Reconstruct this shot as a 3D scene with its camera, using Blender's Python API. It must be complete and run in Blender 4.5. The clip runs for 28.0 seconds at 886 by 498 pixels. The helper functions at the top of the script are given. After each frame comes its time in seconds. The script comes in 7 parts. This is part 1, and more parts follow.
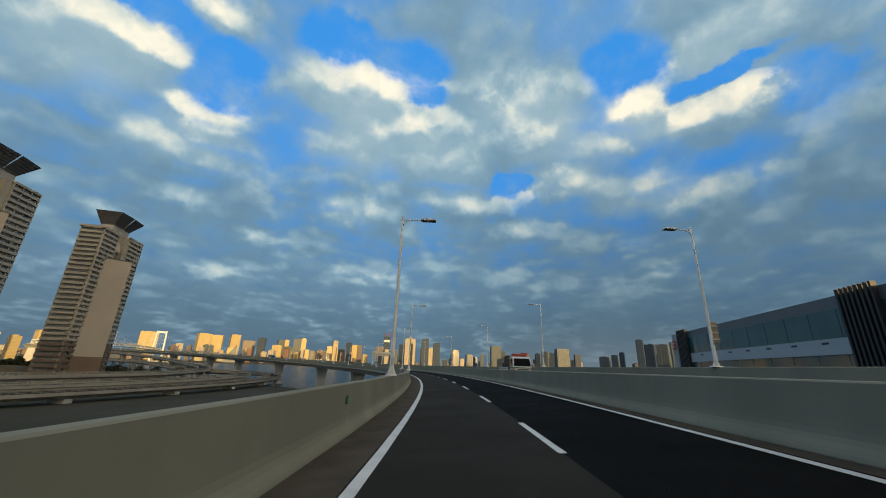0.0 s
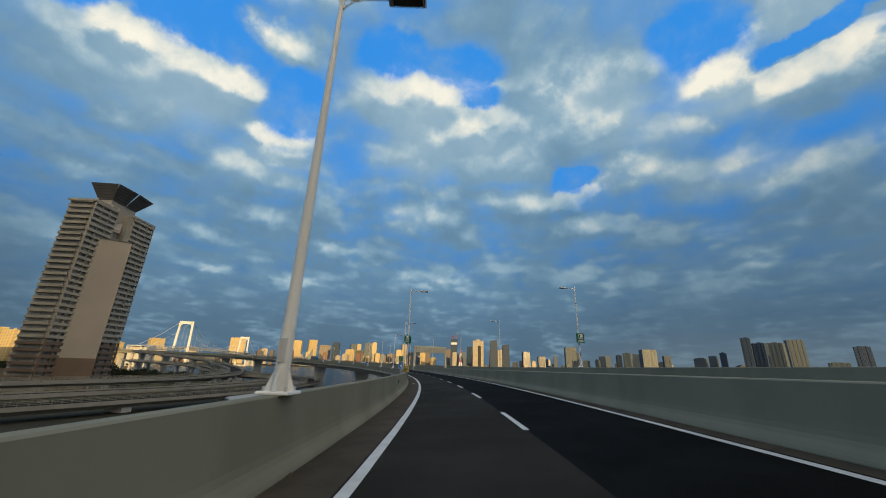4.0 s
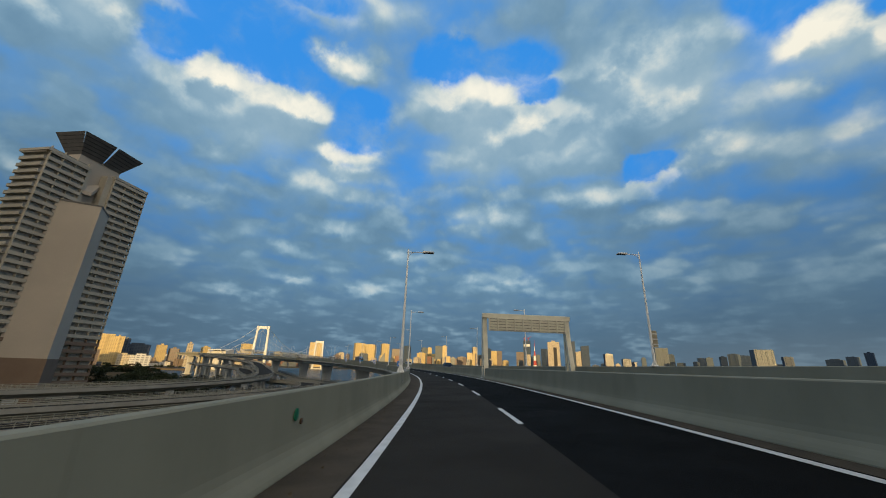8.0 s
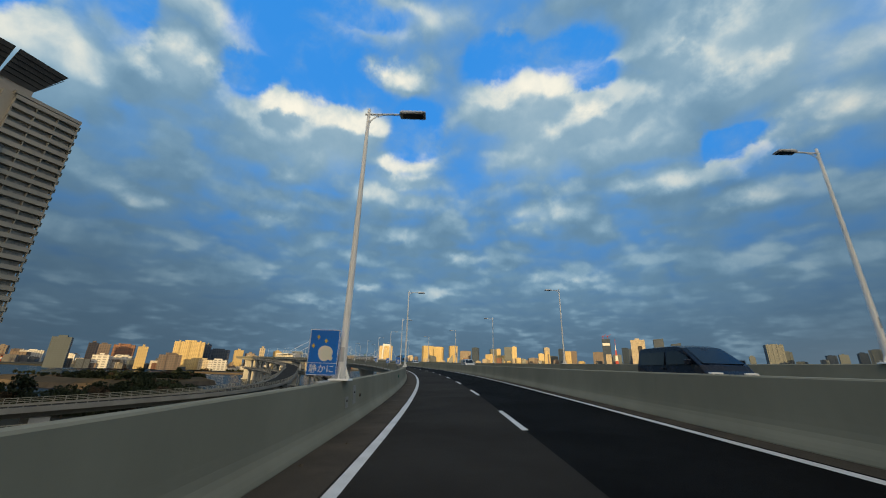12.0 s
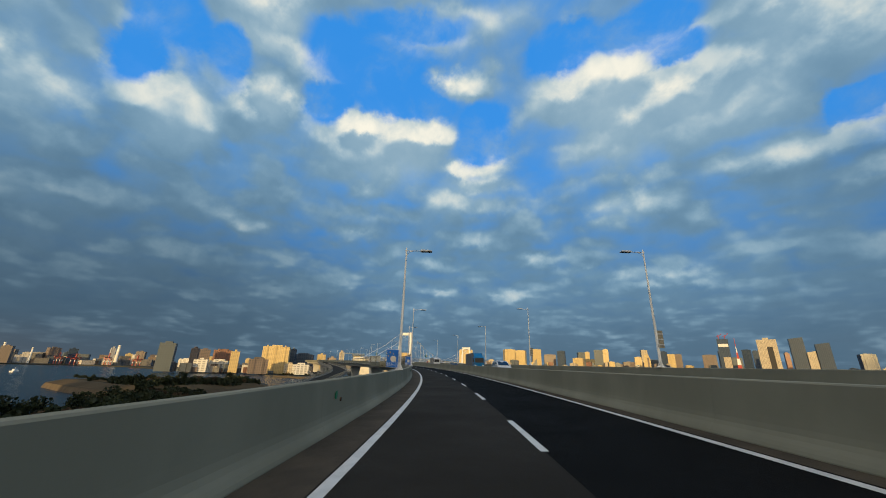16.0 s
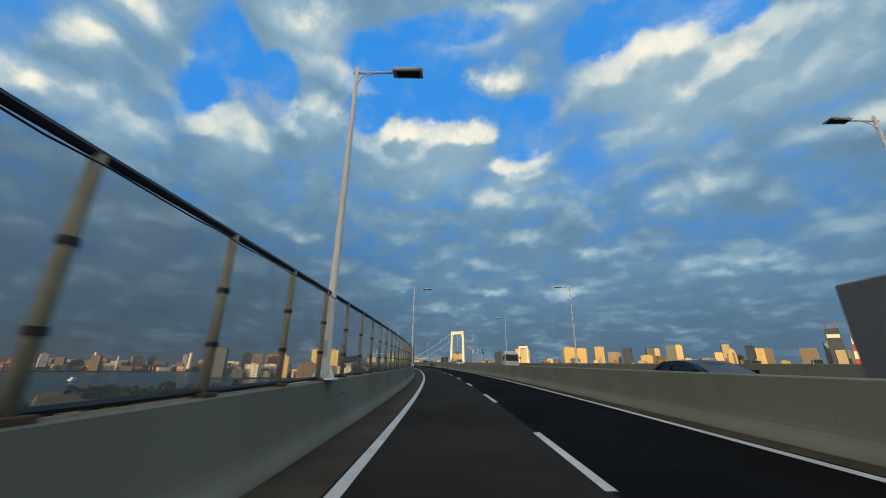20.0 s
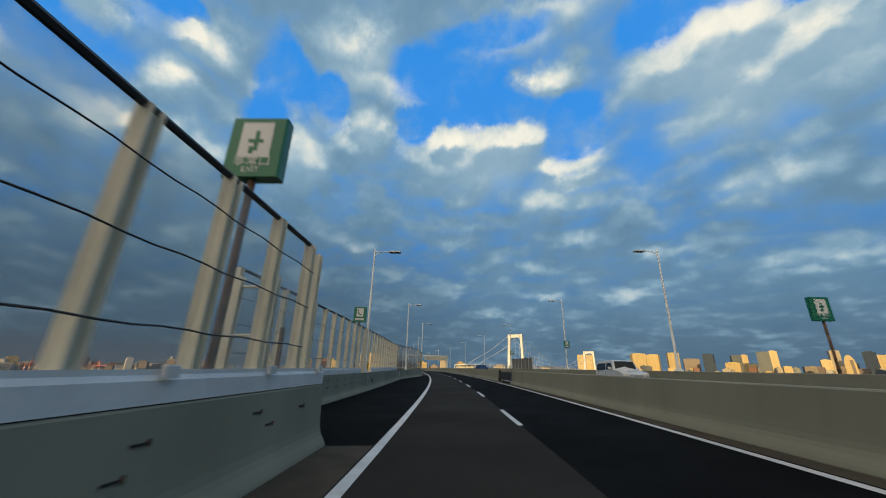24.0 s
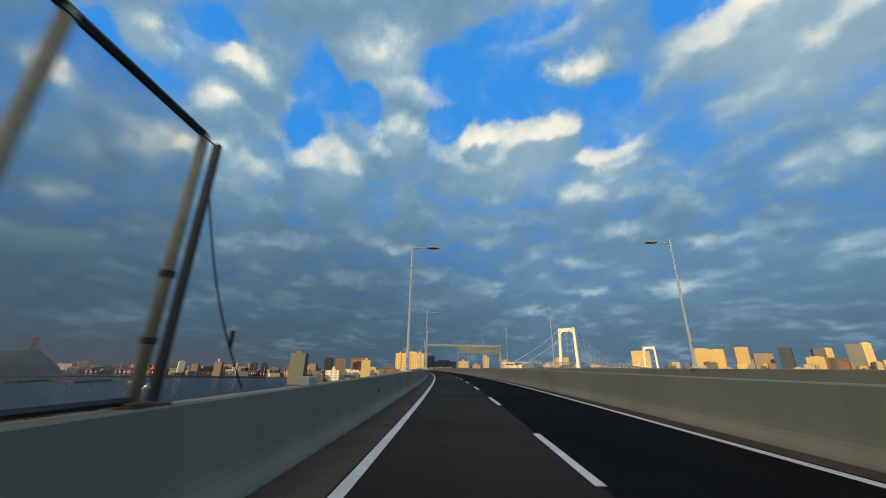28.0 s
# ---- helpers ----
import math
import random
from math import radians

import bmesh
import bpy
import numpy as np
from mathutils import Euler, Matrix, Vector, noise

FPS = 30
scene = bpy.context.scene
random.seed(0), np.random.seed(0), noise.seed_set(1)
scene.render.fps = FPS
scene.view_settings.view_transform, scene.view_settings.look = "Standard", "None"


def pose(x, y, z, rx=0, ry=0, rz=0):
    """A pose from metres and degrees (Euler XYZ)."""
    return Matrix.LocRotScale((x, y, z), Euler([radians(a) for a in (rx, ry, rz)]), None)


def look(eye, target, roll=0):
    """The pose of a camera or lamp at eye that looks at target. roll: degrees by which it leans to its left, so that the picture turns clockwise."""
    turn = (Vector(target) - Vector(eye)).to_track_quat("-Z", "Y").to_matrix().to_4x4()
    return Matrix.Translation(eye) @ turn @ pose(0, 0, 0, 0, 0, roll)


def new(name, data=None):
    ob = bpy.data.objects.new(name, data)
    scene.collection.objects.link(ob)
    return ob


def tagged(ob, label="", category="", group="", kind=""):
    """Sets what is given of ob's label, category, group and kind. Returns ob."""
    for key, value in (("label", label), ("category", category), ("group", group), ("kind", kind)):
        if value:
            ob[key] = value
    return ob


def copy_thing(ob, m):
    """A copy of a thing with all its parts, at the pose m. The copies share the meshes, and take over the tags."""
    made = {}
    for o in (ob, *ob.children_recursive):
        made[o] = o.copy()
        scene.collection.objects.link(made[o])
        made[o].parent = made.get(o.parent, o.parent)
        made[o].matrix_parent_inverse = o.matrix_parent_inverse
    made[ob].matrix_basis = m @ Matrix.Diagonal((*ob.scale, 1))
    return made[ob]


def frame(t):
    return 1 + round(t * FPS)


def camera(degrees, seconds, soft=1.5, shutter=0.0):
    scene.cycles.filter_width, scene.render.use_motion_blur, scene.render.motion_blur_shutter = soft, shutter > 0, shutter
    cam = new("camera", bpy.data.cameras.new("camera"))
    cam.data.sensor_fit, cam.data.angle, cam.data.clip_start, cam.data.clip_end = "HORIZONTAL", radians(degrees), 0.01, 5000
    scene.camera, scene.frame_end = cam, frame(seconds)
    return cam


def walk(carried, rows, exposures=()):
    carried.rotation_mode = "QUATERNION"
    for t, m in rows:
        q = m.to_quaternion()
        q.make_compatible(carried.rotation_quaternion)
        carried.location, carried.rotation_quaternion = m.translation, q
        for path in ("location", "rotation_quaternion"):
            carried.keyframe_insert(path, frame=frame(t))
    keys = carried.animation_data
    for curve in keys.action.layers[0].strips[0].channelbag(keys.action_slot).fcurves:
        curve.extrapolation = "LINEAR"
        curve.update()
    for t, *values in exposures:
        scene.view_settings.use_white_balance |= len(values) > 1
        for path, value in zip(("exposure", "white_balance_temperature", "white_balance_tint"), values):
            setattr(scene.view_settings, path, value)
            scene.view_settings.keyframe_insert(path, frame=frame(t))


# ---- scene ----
# The road's line: heading in degrees and height in metres, by metres travelled.
TURN = [(-60, -10.65), (0, -2.60), (38, 2.71), (78, 7.87), (117, 13.75), (157, 18.69), (197, 24.09), (238, 29.11), (278, 35.03), (320, 41.09), (361, 46.09), (403, 49.76), (445, 54.08), (488, 57.54), (530, 60.84), (573, 63.92), (700, 70.68), (900, 72.68)]

RISE = [(-60, 0), (150, 0), (250, 0.7), (350, 2.4), (470, 5.0), (600, 8.0), (750, 10.5), (900, 12.0)]
BANK = [(-60, 3.3), (140, 3.3), (240, 2.9), (300, 2.4), (410, 1.8), (600, 1.5), (900, 1.2)]
STEP = np.arange(-60, 900.1, 1.0)


def smooth(knots, width):
    """Values along STEP from knots, rounded off over a width in metres."""
    line = np.interp(STEP, [k[0] for k in knots], [k[1] for k in knots])
    bell = np.exp(-np.linspace(-2.5, 2.5, width + 1) ** 2)
    return np.convolve(np.pad(line, width // 2, mode="edge"), bell / bell.sum(), "valid")


HEADING = np.radians(smooth(TURN, 40))
LEVEL = smooth(RISE, 80)
TILT = np.tan(np.radians(smooth(BANK, 40)))
LINE_X, LINE_Y = np.cumsum(-np.sin(HEADING)), np.cumsum(np.cos(HEADING))
LINE_X, LINE_Y = LINE_X - LINE_X[60], LINE_Y - LINE_Y[60]


def on(s, lat=0.0, up=0.0):
    """A place s metres along the road, lat metres to its right, up metres over its surface."""
    a = np.interp(s, STEP, HEADING)
    x, y, z, k = (np.interp(s, STEP, v) for v in (LINE_X, LINE_Y, LEVEL, TILT))
    return Vector((x + math.cos(a) * lat, y + math.sin(a) * lat, z + lat * k + up))


def aim(s):
    """The road's heading at s, in degrees from +y towards -x."""
    return math.degrees(np.interp(s, STEP, HEADING))


def stand(s, lat, up=0.0, turn=0.0):
    """The pose of a thing on the road: its y axis points along the road."""
    p = on(s, lat, up)
    return pose(p.x, p.y, p.z, 0, 0, aim(s) + turn)


def travelled(t):
    pace = [(0, 0.16), (1, 0.19), (2, -0.12), (3, -0.17), (6, -0.54), (7, -0.46), (8, -0.2), (9, -0.31), (10, 0.17), (11, 0.52), (12, 0.64), (15, 1.13), (16, 0.98), (17, 0.57), (18, 0.54), (19, 0.38), (20, 0.2), (21, 0.5), (24, 0.09), (25, -0.01), (26, 0.3), (27, 0.16), (28, -0.26)]
    return 19.35 * t + 0.041 * t * t + float(np.interp(t, [a for a, _ in pace], [b for _, b in pace]))


def drift(t):
    """How far the car sits to the right of its usual line in the lane."""
    return float(np.interp(t, [0, 1, 2, 3, 6, 7, 8, 9, 10, 11, 12, 15, 16, 17, 18, 19, 20, 21, 24, 25, 26, 27, 28], [-0.22, -0.22, -0.2, -0.15, -0.14, -0.16, -0.17, -0.24, -0.3, -0.2, -0.02, 0.23, 0.14, -0.08, -0.22, -0.24, -0.08, -0.02, -0.01, 0.02, 0.05, 0.06, -0.04]))


# ---- the camera's way: seconds, yaw, pitch, roll ----
VIEW = [
    (0, -1.09, 18.20, -1.96), (0.5, 0.03, 18.24, -1.97), (1, 1.34, 18.29, -1.99), (1.5, 3.08, 18.26, -1.87),
    (2, 4.47, 18.23, -1.74), (2.5, 5.45, 18.24, -1.79), (3, 6.44, 18.25, -1.86), (3.5, 7.82, 18.27, -1.86),
    (4.5, 10.88, 18.32, -1.87), (5.5, 13.94, 18.36, -1.87), (6, 15.47, 18.38, -1.87), (6.5, 16.80, 18.36, -1.80),
    (7, 17.60, 18.34, -1.71), (7.5, 18.61, 18.38, -1.79), (8, 20.12, 18.42, -1.86), (8.5, 21.64, 18.45, -1.83),
    (9, 23.33, 18.48, -1.81), (9.5, 24.59, 18.49, -1.79), (10, 25.68, 18.49, -1.78), (10.5, 26.73, 18.50, -1.75),
    (11, 27.93, 18.50, -1.71), (11.5, 29.24, 18.48, -1.56), (12, 30.56, 18.44, -1.41), (12.5, 32.02, 18.46, -1.42),
    (13.5, 35.05, 18.53, -1.43), (14.5, 38.08, 18.59, -1.45), (15, 39.63, 18.61, -1.46), (15.5, 41.35, 18.67, -1.53),
    (16, 42.83, 18.73, -1.62), (16.5, 44.15, 18.76, -1.62), (17, 45.52, 18.78, -1.62), (17.5, 46.81, 18.76, -1.50),
    (18, 47.75, 18.73, -1.39), (18.5, 48.80, 18.76, -1.30), (19, 49.49, 18.79, -1.21), (19.5, 50.26, 18.74, -0.97),
    (20, 51.10, 18.69, -0.73), (20.5, 52.27, 18.78, -0.86), (21, 53.45, 18.87, -0.99), (21.5, 54.83, 18.96, -1.05),
    (22.5, 56.72, 19.14, -1.17), (23.5, 58.61, 19.32, -1.30), (24, 59.35, 19.42, -1.36), (24.5, 60.04, 19.38, -1.28),
    (25, 60.86, 19.35, -1.20), (25.5, 61.81, 19.21, -1.11), (26, 62.58, 19.09, -1.03), (26.5, 63.21, 19.10, -0.87),
    (27, 63.96, 19.11, -0.71), (27.5, 64.78, 19.15, -0.77), (28, 65.69, 19.20, -0.81),
]

EYE = 1.5
cam = camera(101.6, 28.0, soft=1.0, shutter=0.1)
PATH = []
for t, yaw, pitch, roll in VIEW:
    p = on(travelled(t), drift(t), EYE)
    PATH.append((t, pose(p.x, p.y, p.z, 90 + pitch, roll, yaw)))
walk(cam, PATH, exposures=[(0, 0.12, 6900, 9), (2, 0.04, 6850, 9), (3.3, 0.0, 6500, 10), (28, 0.0, 6500, 10)])

# ---- light: low morning sun from behind, broken cloud ----
SUN_AZ, SUN_EL = -150.0, 5.5
SEA = -17.0


def heading_vector(az, el):
    a, e = radians(az), radians(el)
    return Vector((-math.sin(a) * math.cos(e), math.cos(a) * math.cos(e), math.sin(e)))


sun = new("sun", bpy.data.lights.new("sun", "SUN"))
sun.data.energy, sun.data.angle, sun.data.color = 4.4, radians(0.6), (1.0, 0.67, 0.27)
sun.matrix_basis = look(heading_vector(SUN_AZ, SUN_EL) * 100, (0, 0, 0))

# the clouds, as azimuth, height, half width and half height in degrees: sunlit heaps, paler masses
# high up and lower down, and gaps of clear blue
HEAPS = [(-15.0, 39.3, 7.6, 3.6), (-32.9, 36.5, 3.0, 1.7), (-44.1, 32.6, 6.0, 1.9), (-20.5, 27.8, 5.5, 2.2), (74.5, 35.8, 2.9, 2.7), (47.4, 36.4, 4.9, 1.8),
         (37.0, 31.2, 4.2, 1.1), (14.9, 39.9, 8.4, 3.2), (6.3, 36.8, 2.6, 1.9), (59.7, 36.5, 2.5, 1.4), (41.3, 42.8, 4.4, 1.6), (104.7, 28.8, 2.2, 1.8),
         (77.5, 46.3, 5.0, 3.6), (101.4, 40.2, 3.0, 2.2), (113.6, 38.1, 2.0, 1.9), (120.9, 30.7, 1.5, 1.8), (103.7, 34.5, 2.6, 2.3)]
MASSES = [(-28.4, 33.7, 13.4, 3.3), (-33.5, 24.5, 8.7, 2.6), (-5.7, 26.1, 7.8, 1.9), (-45.4, 39.9, 6.9, 2.5), (54.2, 32.2, 9.0, 4.8), (-0.1, 32.7, 7.1, 4.6),
          (39.0, 27.3, 6.7, 3.0), (71.4, 42.6, 5.6, 1.6), (42.9, 50.5, 7.6, 2.0), (12.3, 33.1, 8.9, 4.8), (84.6, 29.1, 3.6, 3.1), (99.0, 27.6, 3.2, 2.9),
          (108.5, 27.1, 2.8, 2.5), (87.0, 31.2, 3.4, 3.2), (14.2, 23.6, 4.5, 2.4), (116.4, 18.1, 2.1, 1.6)]
ROWS = [(18.9, 14.1, 5.6, 1.0), (34.0, 11.9, 4.6, 0.9), (-33.4, 13.8, 3.7, 1.2), (-11.2, 21.3, 3.4, 1.0), (38.6, 20.6, 2.8, 1.0), (9.5, 12.3, 4.9, 0.9),
        (44.6, 15.9, 2.8, 0.7), (96.0, 17.1, 2.6, 1.3), (76.1, 19.2, 4.2, 1.3), (49.4, 9.3, 3.7, 0.7), (42.6, 12.4, 4.1, 0.7), (27.0, 17.0, 3.0, 0.8), (58.5, 20.0, 3.2, 1.0)]
GAPS = [(-32.4, 41.7, 3.6, 2.7), (-51.8, 32.5, 3.1, 2.2), (-43.5, 36.6, 4.4, 0.9), (4.4, 41.0, 2.4, 1.1), (53.0, 41.4, 7.0, 3.2), (64.8, 38.8, 2.8, 2.6), (37.0, 36.0, 3.3, 3.7),
        (21.0, 45.2, 4.0, 2.3), (-11.4, 27.9, 2.3, 1.2), (7.9, 44.6, 5.1, 2.4), (59.5, 44.8, 8.6, 3.6), (88.5, 41.5, 3.2, 3.0), (91.0, 35.4, 2.2, 3.0), (50.4, 50.0, 6.1, 1.6),
        (106.3, 42.3, 2.6, 1.5), (117.7, 36.1, 1.3, 1.8), (81.5, 40.5, 2.0, 2.4)]

world = bpy.data.worlds.new("sky")
scene.world = world
world.use_nodes = True
nt = world.node_tree
nt.nodes.clear()


def node(kind, tree=None):
    return (tree or nt).nodes.new("ShaderNode" + kind)


def wire(a, b, tree=None):
    (tree or nt).links.new(a, b)


def calc(op, a, b=None, c=None, tree=None, clamp=False):
    n = node("Math", tree)
    n.operation, n.use_clamp = op, clamp
    for i, v in enumerate((a, b, c)):
        if v is None:
            continue
        if isinstance(v, (int, float)):
            n.inputs[i].default_value = v
        else:
            wire(v, n.inputs[i], tree)
    return n.outputs[0]


def blend(fac, a, b, tree=None, mode="MIX"):
    n = node("Mix", tree)
    n.data_type, n.blend_type = "RGBA", mode
    for i, v in ((0, fac), (6, a), (7, b)):
        if isinstance(v, (int, float)):
            n.inputs[i].default_value = v
        elif isinstance(v, tuple):
            n.inputs[i].default_value = (*v, 1)
        else:
            wire(v, n.inputs[i], tree)
    return n.outputs[2]


def ease(v, lo, hi, tree=None):
    n = node("MapRange", tree)
    n.interpolation_type = "SMOOTHSTEP"
    wire(v, n.inputs[0], tree)
    n.inputs[1].default_value, n.inputs[2].default_value = lo, hi
    return n.outputs[0]


def fbm(vec, scale, detail, rough, distort=0.0, tree=None):
    n = node("TexNoise", tree)
    n.inputs["Scale"].default_value, n.inputs["Detail"].default_value = scale, detail
    n.inputs["Roughness"].default_value, n.inputs["Distortion"].default_value = rough, distort
    wire(vec, n.inputs["Vector"], tree)
    return n.outputs[0]


def shove(op, *vectors):
    """A vector sum or product of sockets and constants."""
    n = node("VectorMath")
    n.operation = op
    for i, v in enumerate(vectors):
        if isinstance(v, tuple):
            n.inputs[i].default_value = v
        else:
            wire(v, n.inputs[i])
    return n


def patches(places, bent):
    """A smooth field, 1 inside a group of soft oval patches on the sky and 0 outside."""
    near = None
    for az, el, w, h in places:
        kx, ky = math.cos(radians(el)) / w, 1 / h
        d = shove("LENGTH", shove("MULTIPLY_ADD", bent, (kx, ky, 0), (-az * kx, -el * ky, 0)).outputs[0]).outputs["Value"]
        near = d if near is None else calc("SMOOTH_MIN", near, d, 0.3)
    return calc("SUBTRACT", 1.0, ease(near, 0.25, 1.75))


def total(*terms):
    """The sum of a constant and of fields times their weights."""
    out = terms[0]
    for field, weight in terms[1:]:
        out = calc("MULTIPLY_ADD", field, weight, out)
    return out


def cloud_layer(vec):
    """How thick the cloud is in a direction: a broken deck of puffs in true perspective, with heaps and gaps."""
    sep = node("SeparateXYZ")
    wire(vec, sep.inputs[0])
    h = calc("ADD", calc("MAXIMUM", sep.outputs[2], 0.0), 0.19)
    flat = node("CombineXYZ")
    wire(calc("DIVIDE", sep.outputs[0], h), flat.inputs[0])
    wire(calc("DIVIDE", sep.outputs[1], h), flat.inputs[1])
    angles = node("CombineXYZ")
    wire(calc("MULTIPLY", calc("ARCTAN2", calc("MULTIPLY", sep.outputs[0], -1.0), sep.outputs[1]), 57.29578), angles.inputs[0])
    wire(calc("MULTIPLY", calc("ARCSINE", sep.outputs[2]), 57.29578), angles.inputs[1])
    wob = node("TexNoise")
    wob.inputs["Scale"].default_value, wob.inputs["Detail"].default_value, wob.inputs["Roughness"].default_value = 9.0, 5.0, 0.56
    wire(vec, wob.inputs["Vector"])
    bent = shove("SUBTRACT", shove("MULTIPLY_ADD", wob.outputs[1], (8.0, 6.0, 0), angles.outputs[0]).outputs[0], (4.0, 3.0, 0)).outputs[0]
    drawn = shove("MULTIPLY_ADD", wob.outputs[1], (0.20, 0.20, 0), flat.outputs[0]).outputs[0]
    cells = node("TexVoronoi")
    cells.feature = "SMOOTH_F1"
    cells.inputs["Scale"].default_value, cells.inputs["Smoothness"].default_value, cells.inputs["Detail"].default_value = 3.4, 0.7, 1.0
    wire(drawn, cells.inputs["Vector"])
    small = node("TexVoronoi")
    small.feature = "SMOOTH_F1"
    small.inputs["Scale"].default_value, small.inputs["Smoothness"].default_value, small.inputs["Detail"].default_value = 10.0, 0.7, 0.5
    wire(drawn, small.inputs["Vector"])
    puff = calc("SUBTRACT", total(1.0, (cells.outputs["Distance"], -0.80)), calc("MULTIPLY", small.outputs["Distance"], 0.42))
    broad = fbm(flat.outputs[0], 1.3, 5.0, 0.5, 0.1)
    heap, mass_, row, gap_ = (patches(p, bent) for p in (HEAPS, MASSES, ROWS, GAPS))
    thick = total(0.11, (puff, 0.75), (broad, 0.45), (heap, 0.34), (mass_, 0.22), (row, 0.16), (calc("MULTIPLY", gap_, calc("SUBTRACT", 1.0, calc("MULTIPLY", heap, 0.5))), -0.92))
    return thick, puff, broad, heap, mass_, row, sep.outputs[2]


way = node("TexCoord").outputs["Generated"]
thick, puff, broad, heap, mass_, row, up = cloud_layer(way)
over = cloud_layer(shove("NORMALIZE", shove("ADD", way, (0.0, 0.0, 0.050)).outputs[0]).outputs[0])[0]
curl = fbm(way, 11.0, 6.0, 0.55, 0.2)
veil = ease(fbm(way, 5.5, 6.0, 0.6, 0.3), 0.42, 0.74)
clear = calc("MULTIPLY", calc("SUBTRACT", 1.0, ease(thick, 0.06, 0.62)), total(1.0, (veil, -0.60)))
lit = ease(calc("SUBTRACT", thick, over), -0.10, 0.36)
billow = ease(curl, 0.30, 0.70)
glow = total(0.20, (calc("MULTIPLY", calc("MULTIPLY", lit, total(0.55, (billow, 0.75))), total(0.16, (heap, 0.25), (row, 0.13), (mass_, 0.14))), 1.0),
             (heap, 0.15), (mass_, 0.15), (row, 0.06), (calc("SUBTRACT", curl, 0.5), 0.20), (calc("SUBTRACT", 0.7, thick), 0.10), (ease(up, 0.30, 0.66), 0.09))
tone = node("ValToRGB")
tone.color_ramp.interpolation = "B_SPLINE"
wire(glow, tone.inputs[0])
stops = [(0.0, (0.070, 0.150, 0.240)), (0.22, (0.126, 0.250, 0.375)), (0.40, (0.230, 0.385, 0.510)), (0.58, (0.440, 0.570, 0.630)), (0.78, (0.76, 0.78, 0.71)), (0.97, (0.96, 0.92, 0.78))]
for e in stops[2:]:
    tone.color_ramp.elements.new(e[0])
for e, (at_, rgb) in zip(tone.color_ramp.elements, stops):
    e.position, e.color = at_, (*rgb, 1)

air = node("TexSky")
air.sky_type, air.sun_disc = "NISHITA", False
air.sun_elevation, air.sun_rotation = radians(SUN_EL), radians(-SUN_AZ)
blue = blend(1.0, air.outputs[0], (0.10, 0.10, 0.10), mode="MULTIPLY")
blue = blend(0.8, blue, (0.025, 0.32, 0.95))
rim = blend(ease(up, 0.06, 0.50), (0.085, 0.160, 0.235), blue)
low = blend(ease(up, 0.0, 0.26), (0.080, 0.138, 0.200), tone.outputs[0])
low = blend(calc("MULTIPLY", ease(glow, 0.10, 0.55), 0.7), low, tone.outputs[0])
picture = blend(calc("MULTIPLY", clear, 0.96), low, rim)
# the paler eastern horizon, and brown haze low over the south
east = node("VectorMath")
east.operation = "DOT_PRODUCT"
wire(way, east.inputs[0])
east.inputs[1].default_value = heading_vector(-38, 0)
pale = calc("MULTIPLY", ease(east.outputs["Value"], 0.80, 1.0), calc("SUBTRACT", 1.0, ease(up, 0.0, 0.14)))
picture = blend(calc("MULTIPLY", pale, 0.50), picture, (0.24, 0.31, 0.35))
south = node("VectorMath")
south.operation = "DOT_PRODUCT"
wire(way, south.inputs[0])
south.inputs[1].default_value = heading_vector(115, 0)
haze = calc("MULTIPLY", ease(south.outputs["Value"], 0.75, 1.0), calc("SUBTRACT", 1.0, ease(up, 0.0, 0.10)))
picture = blend(calc("MULTIPLY", haze, 0.7), picture, (0.135, 0.130, 0.130))
# heavier cloud low over the south and the east
for az_, weight_, lo_, top_ in ((98, 0.50, 0.62, 0.50), (-42, 0.34, 0.66, 0.80)):
    side_ = node("VectorMath")
    side_.operation = "DOT_PRODUCT"
    wire(way, side_.inputs[0])
    side_.inputs[1].default_value = heading_vector(az_, 4)
    heavy = calc("MULTIPLY", ease(side_.outputs["Value"], lo_, 1.0), calc("SUBTRACT", 1.0, ease(up, 0.16, top_)))
    picture = blend(calc("MULTIPLY", heavy, weight_), picture, (0.030, 0.050, 0.072))
# bright sky glow behind the camera, raised above the low sun as unseen fill
morning = node("VectorMath")
morning.operation = "DOT_PRODUCT"
wire(way, morning.inputs[0])
morning.inputs[1].default_value = heading_vector(SUN_AZ, SUN_EL + 30)
dawn_fill = ease(morning.outputs["Value"], 0.36, 1.0)
picture = blend(dawn_fill, picture, (1.28, 1.10, 0.84))
emit = node("Background")
wire(picture, emit.inputs[0])
emit.inputs[1].default_value = 1.0
wire(emit.outputs[0], node("OutputWorld").inputs[0])

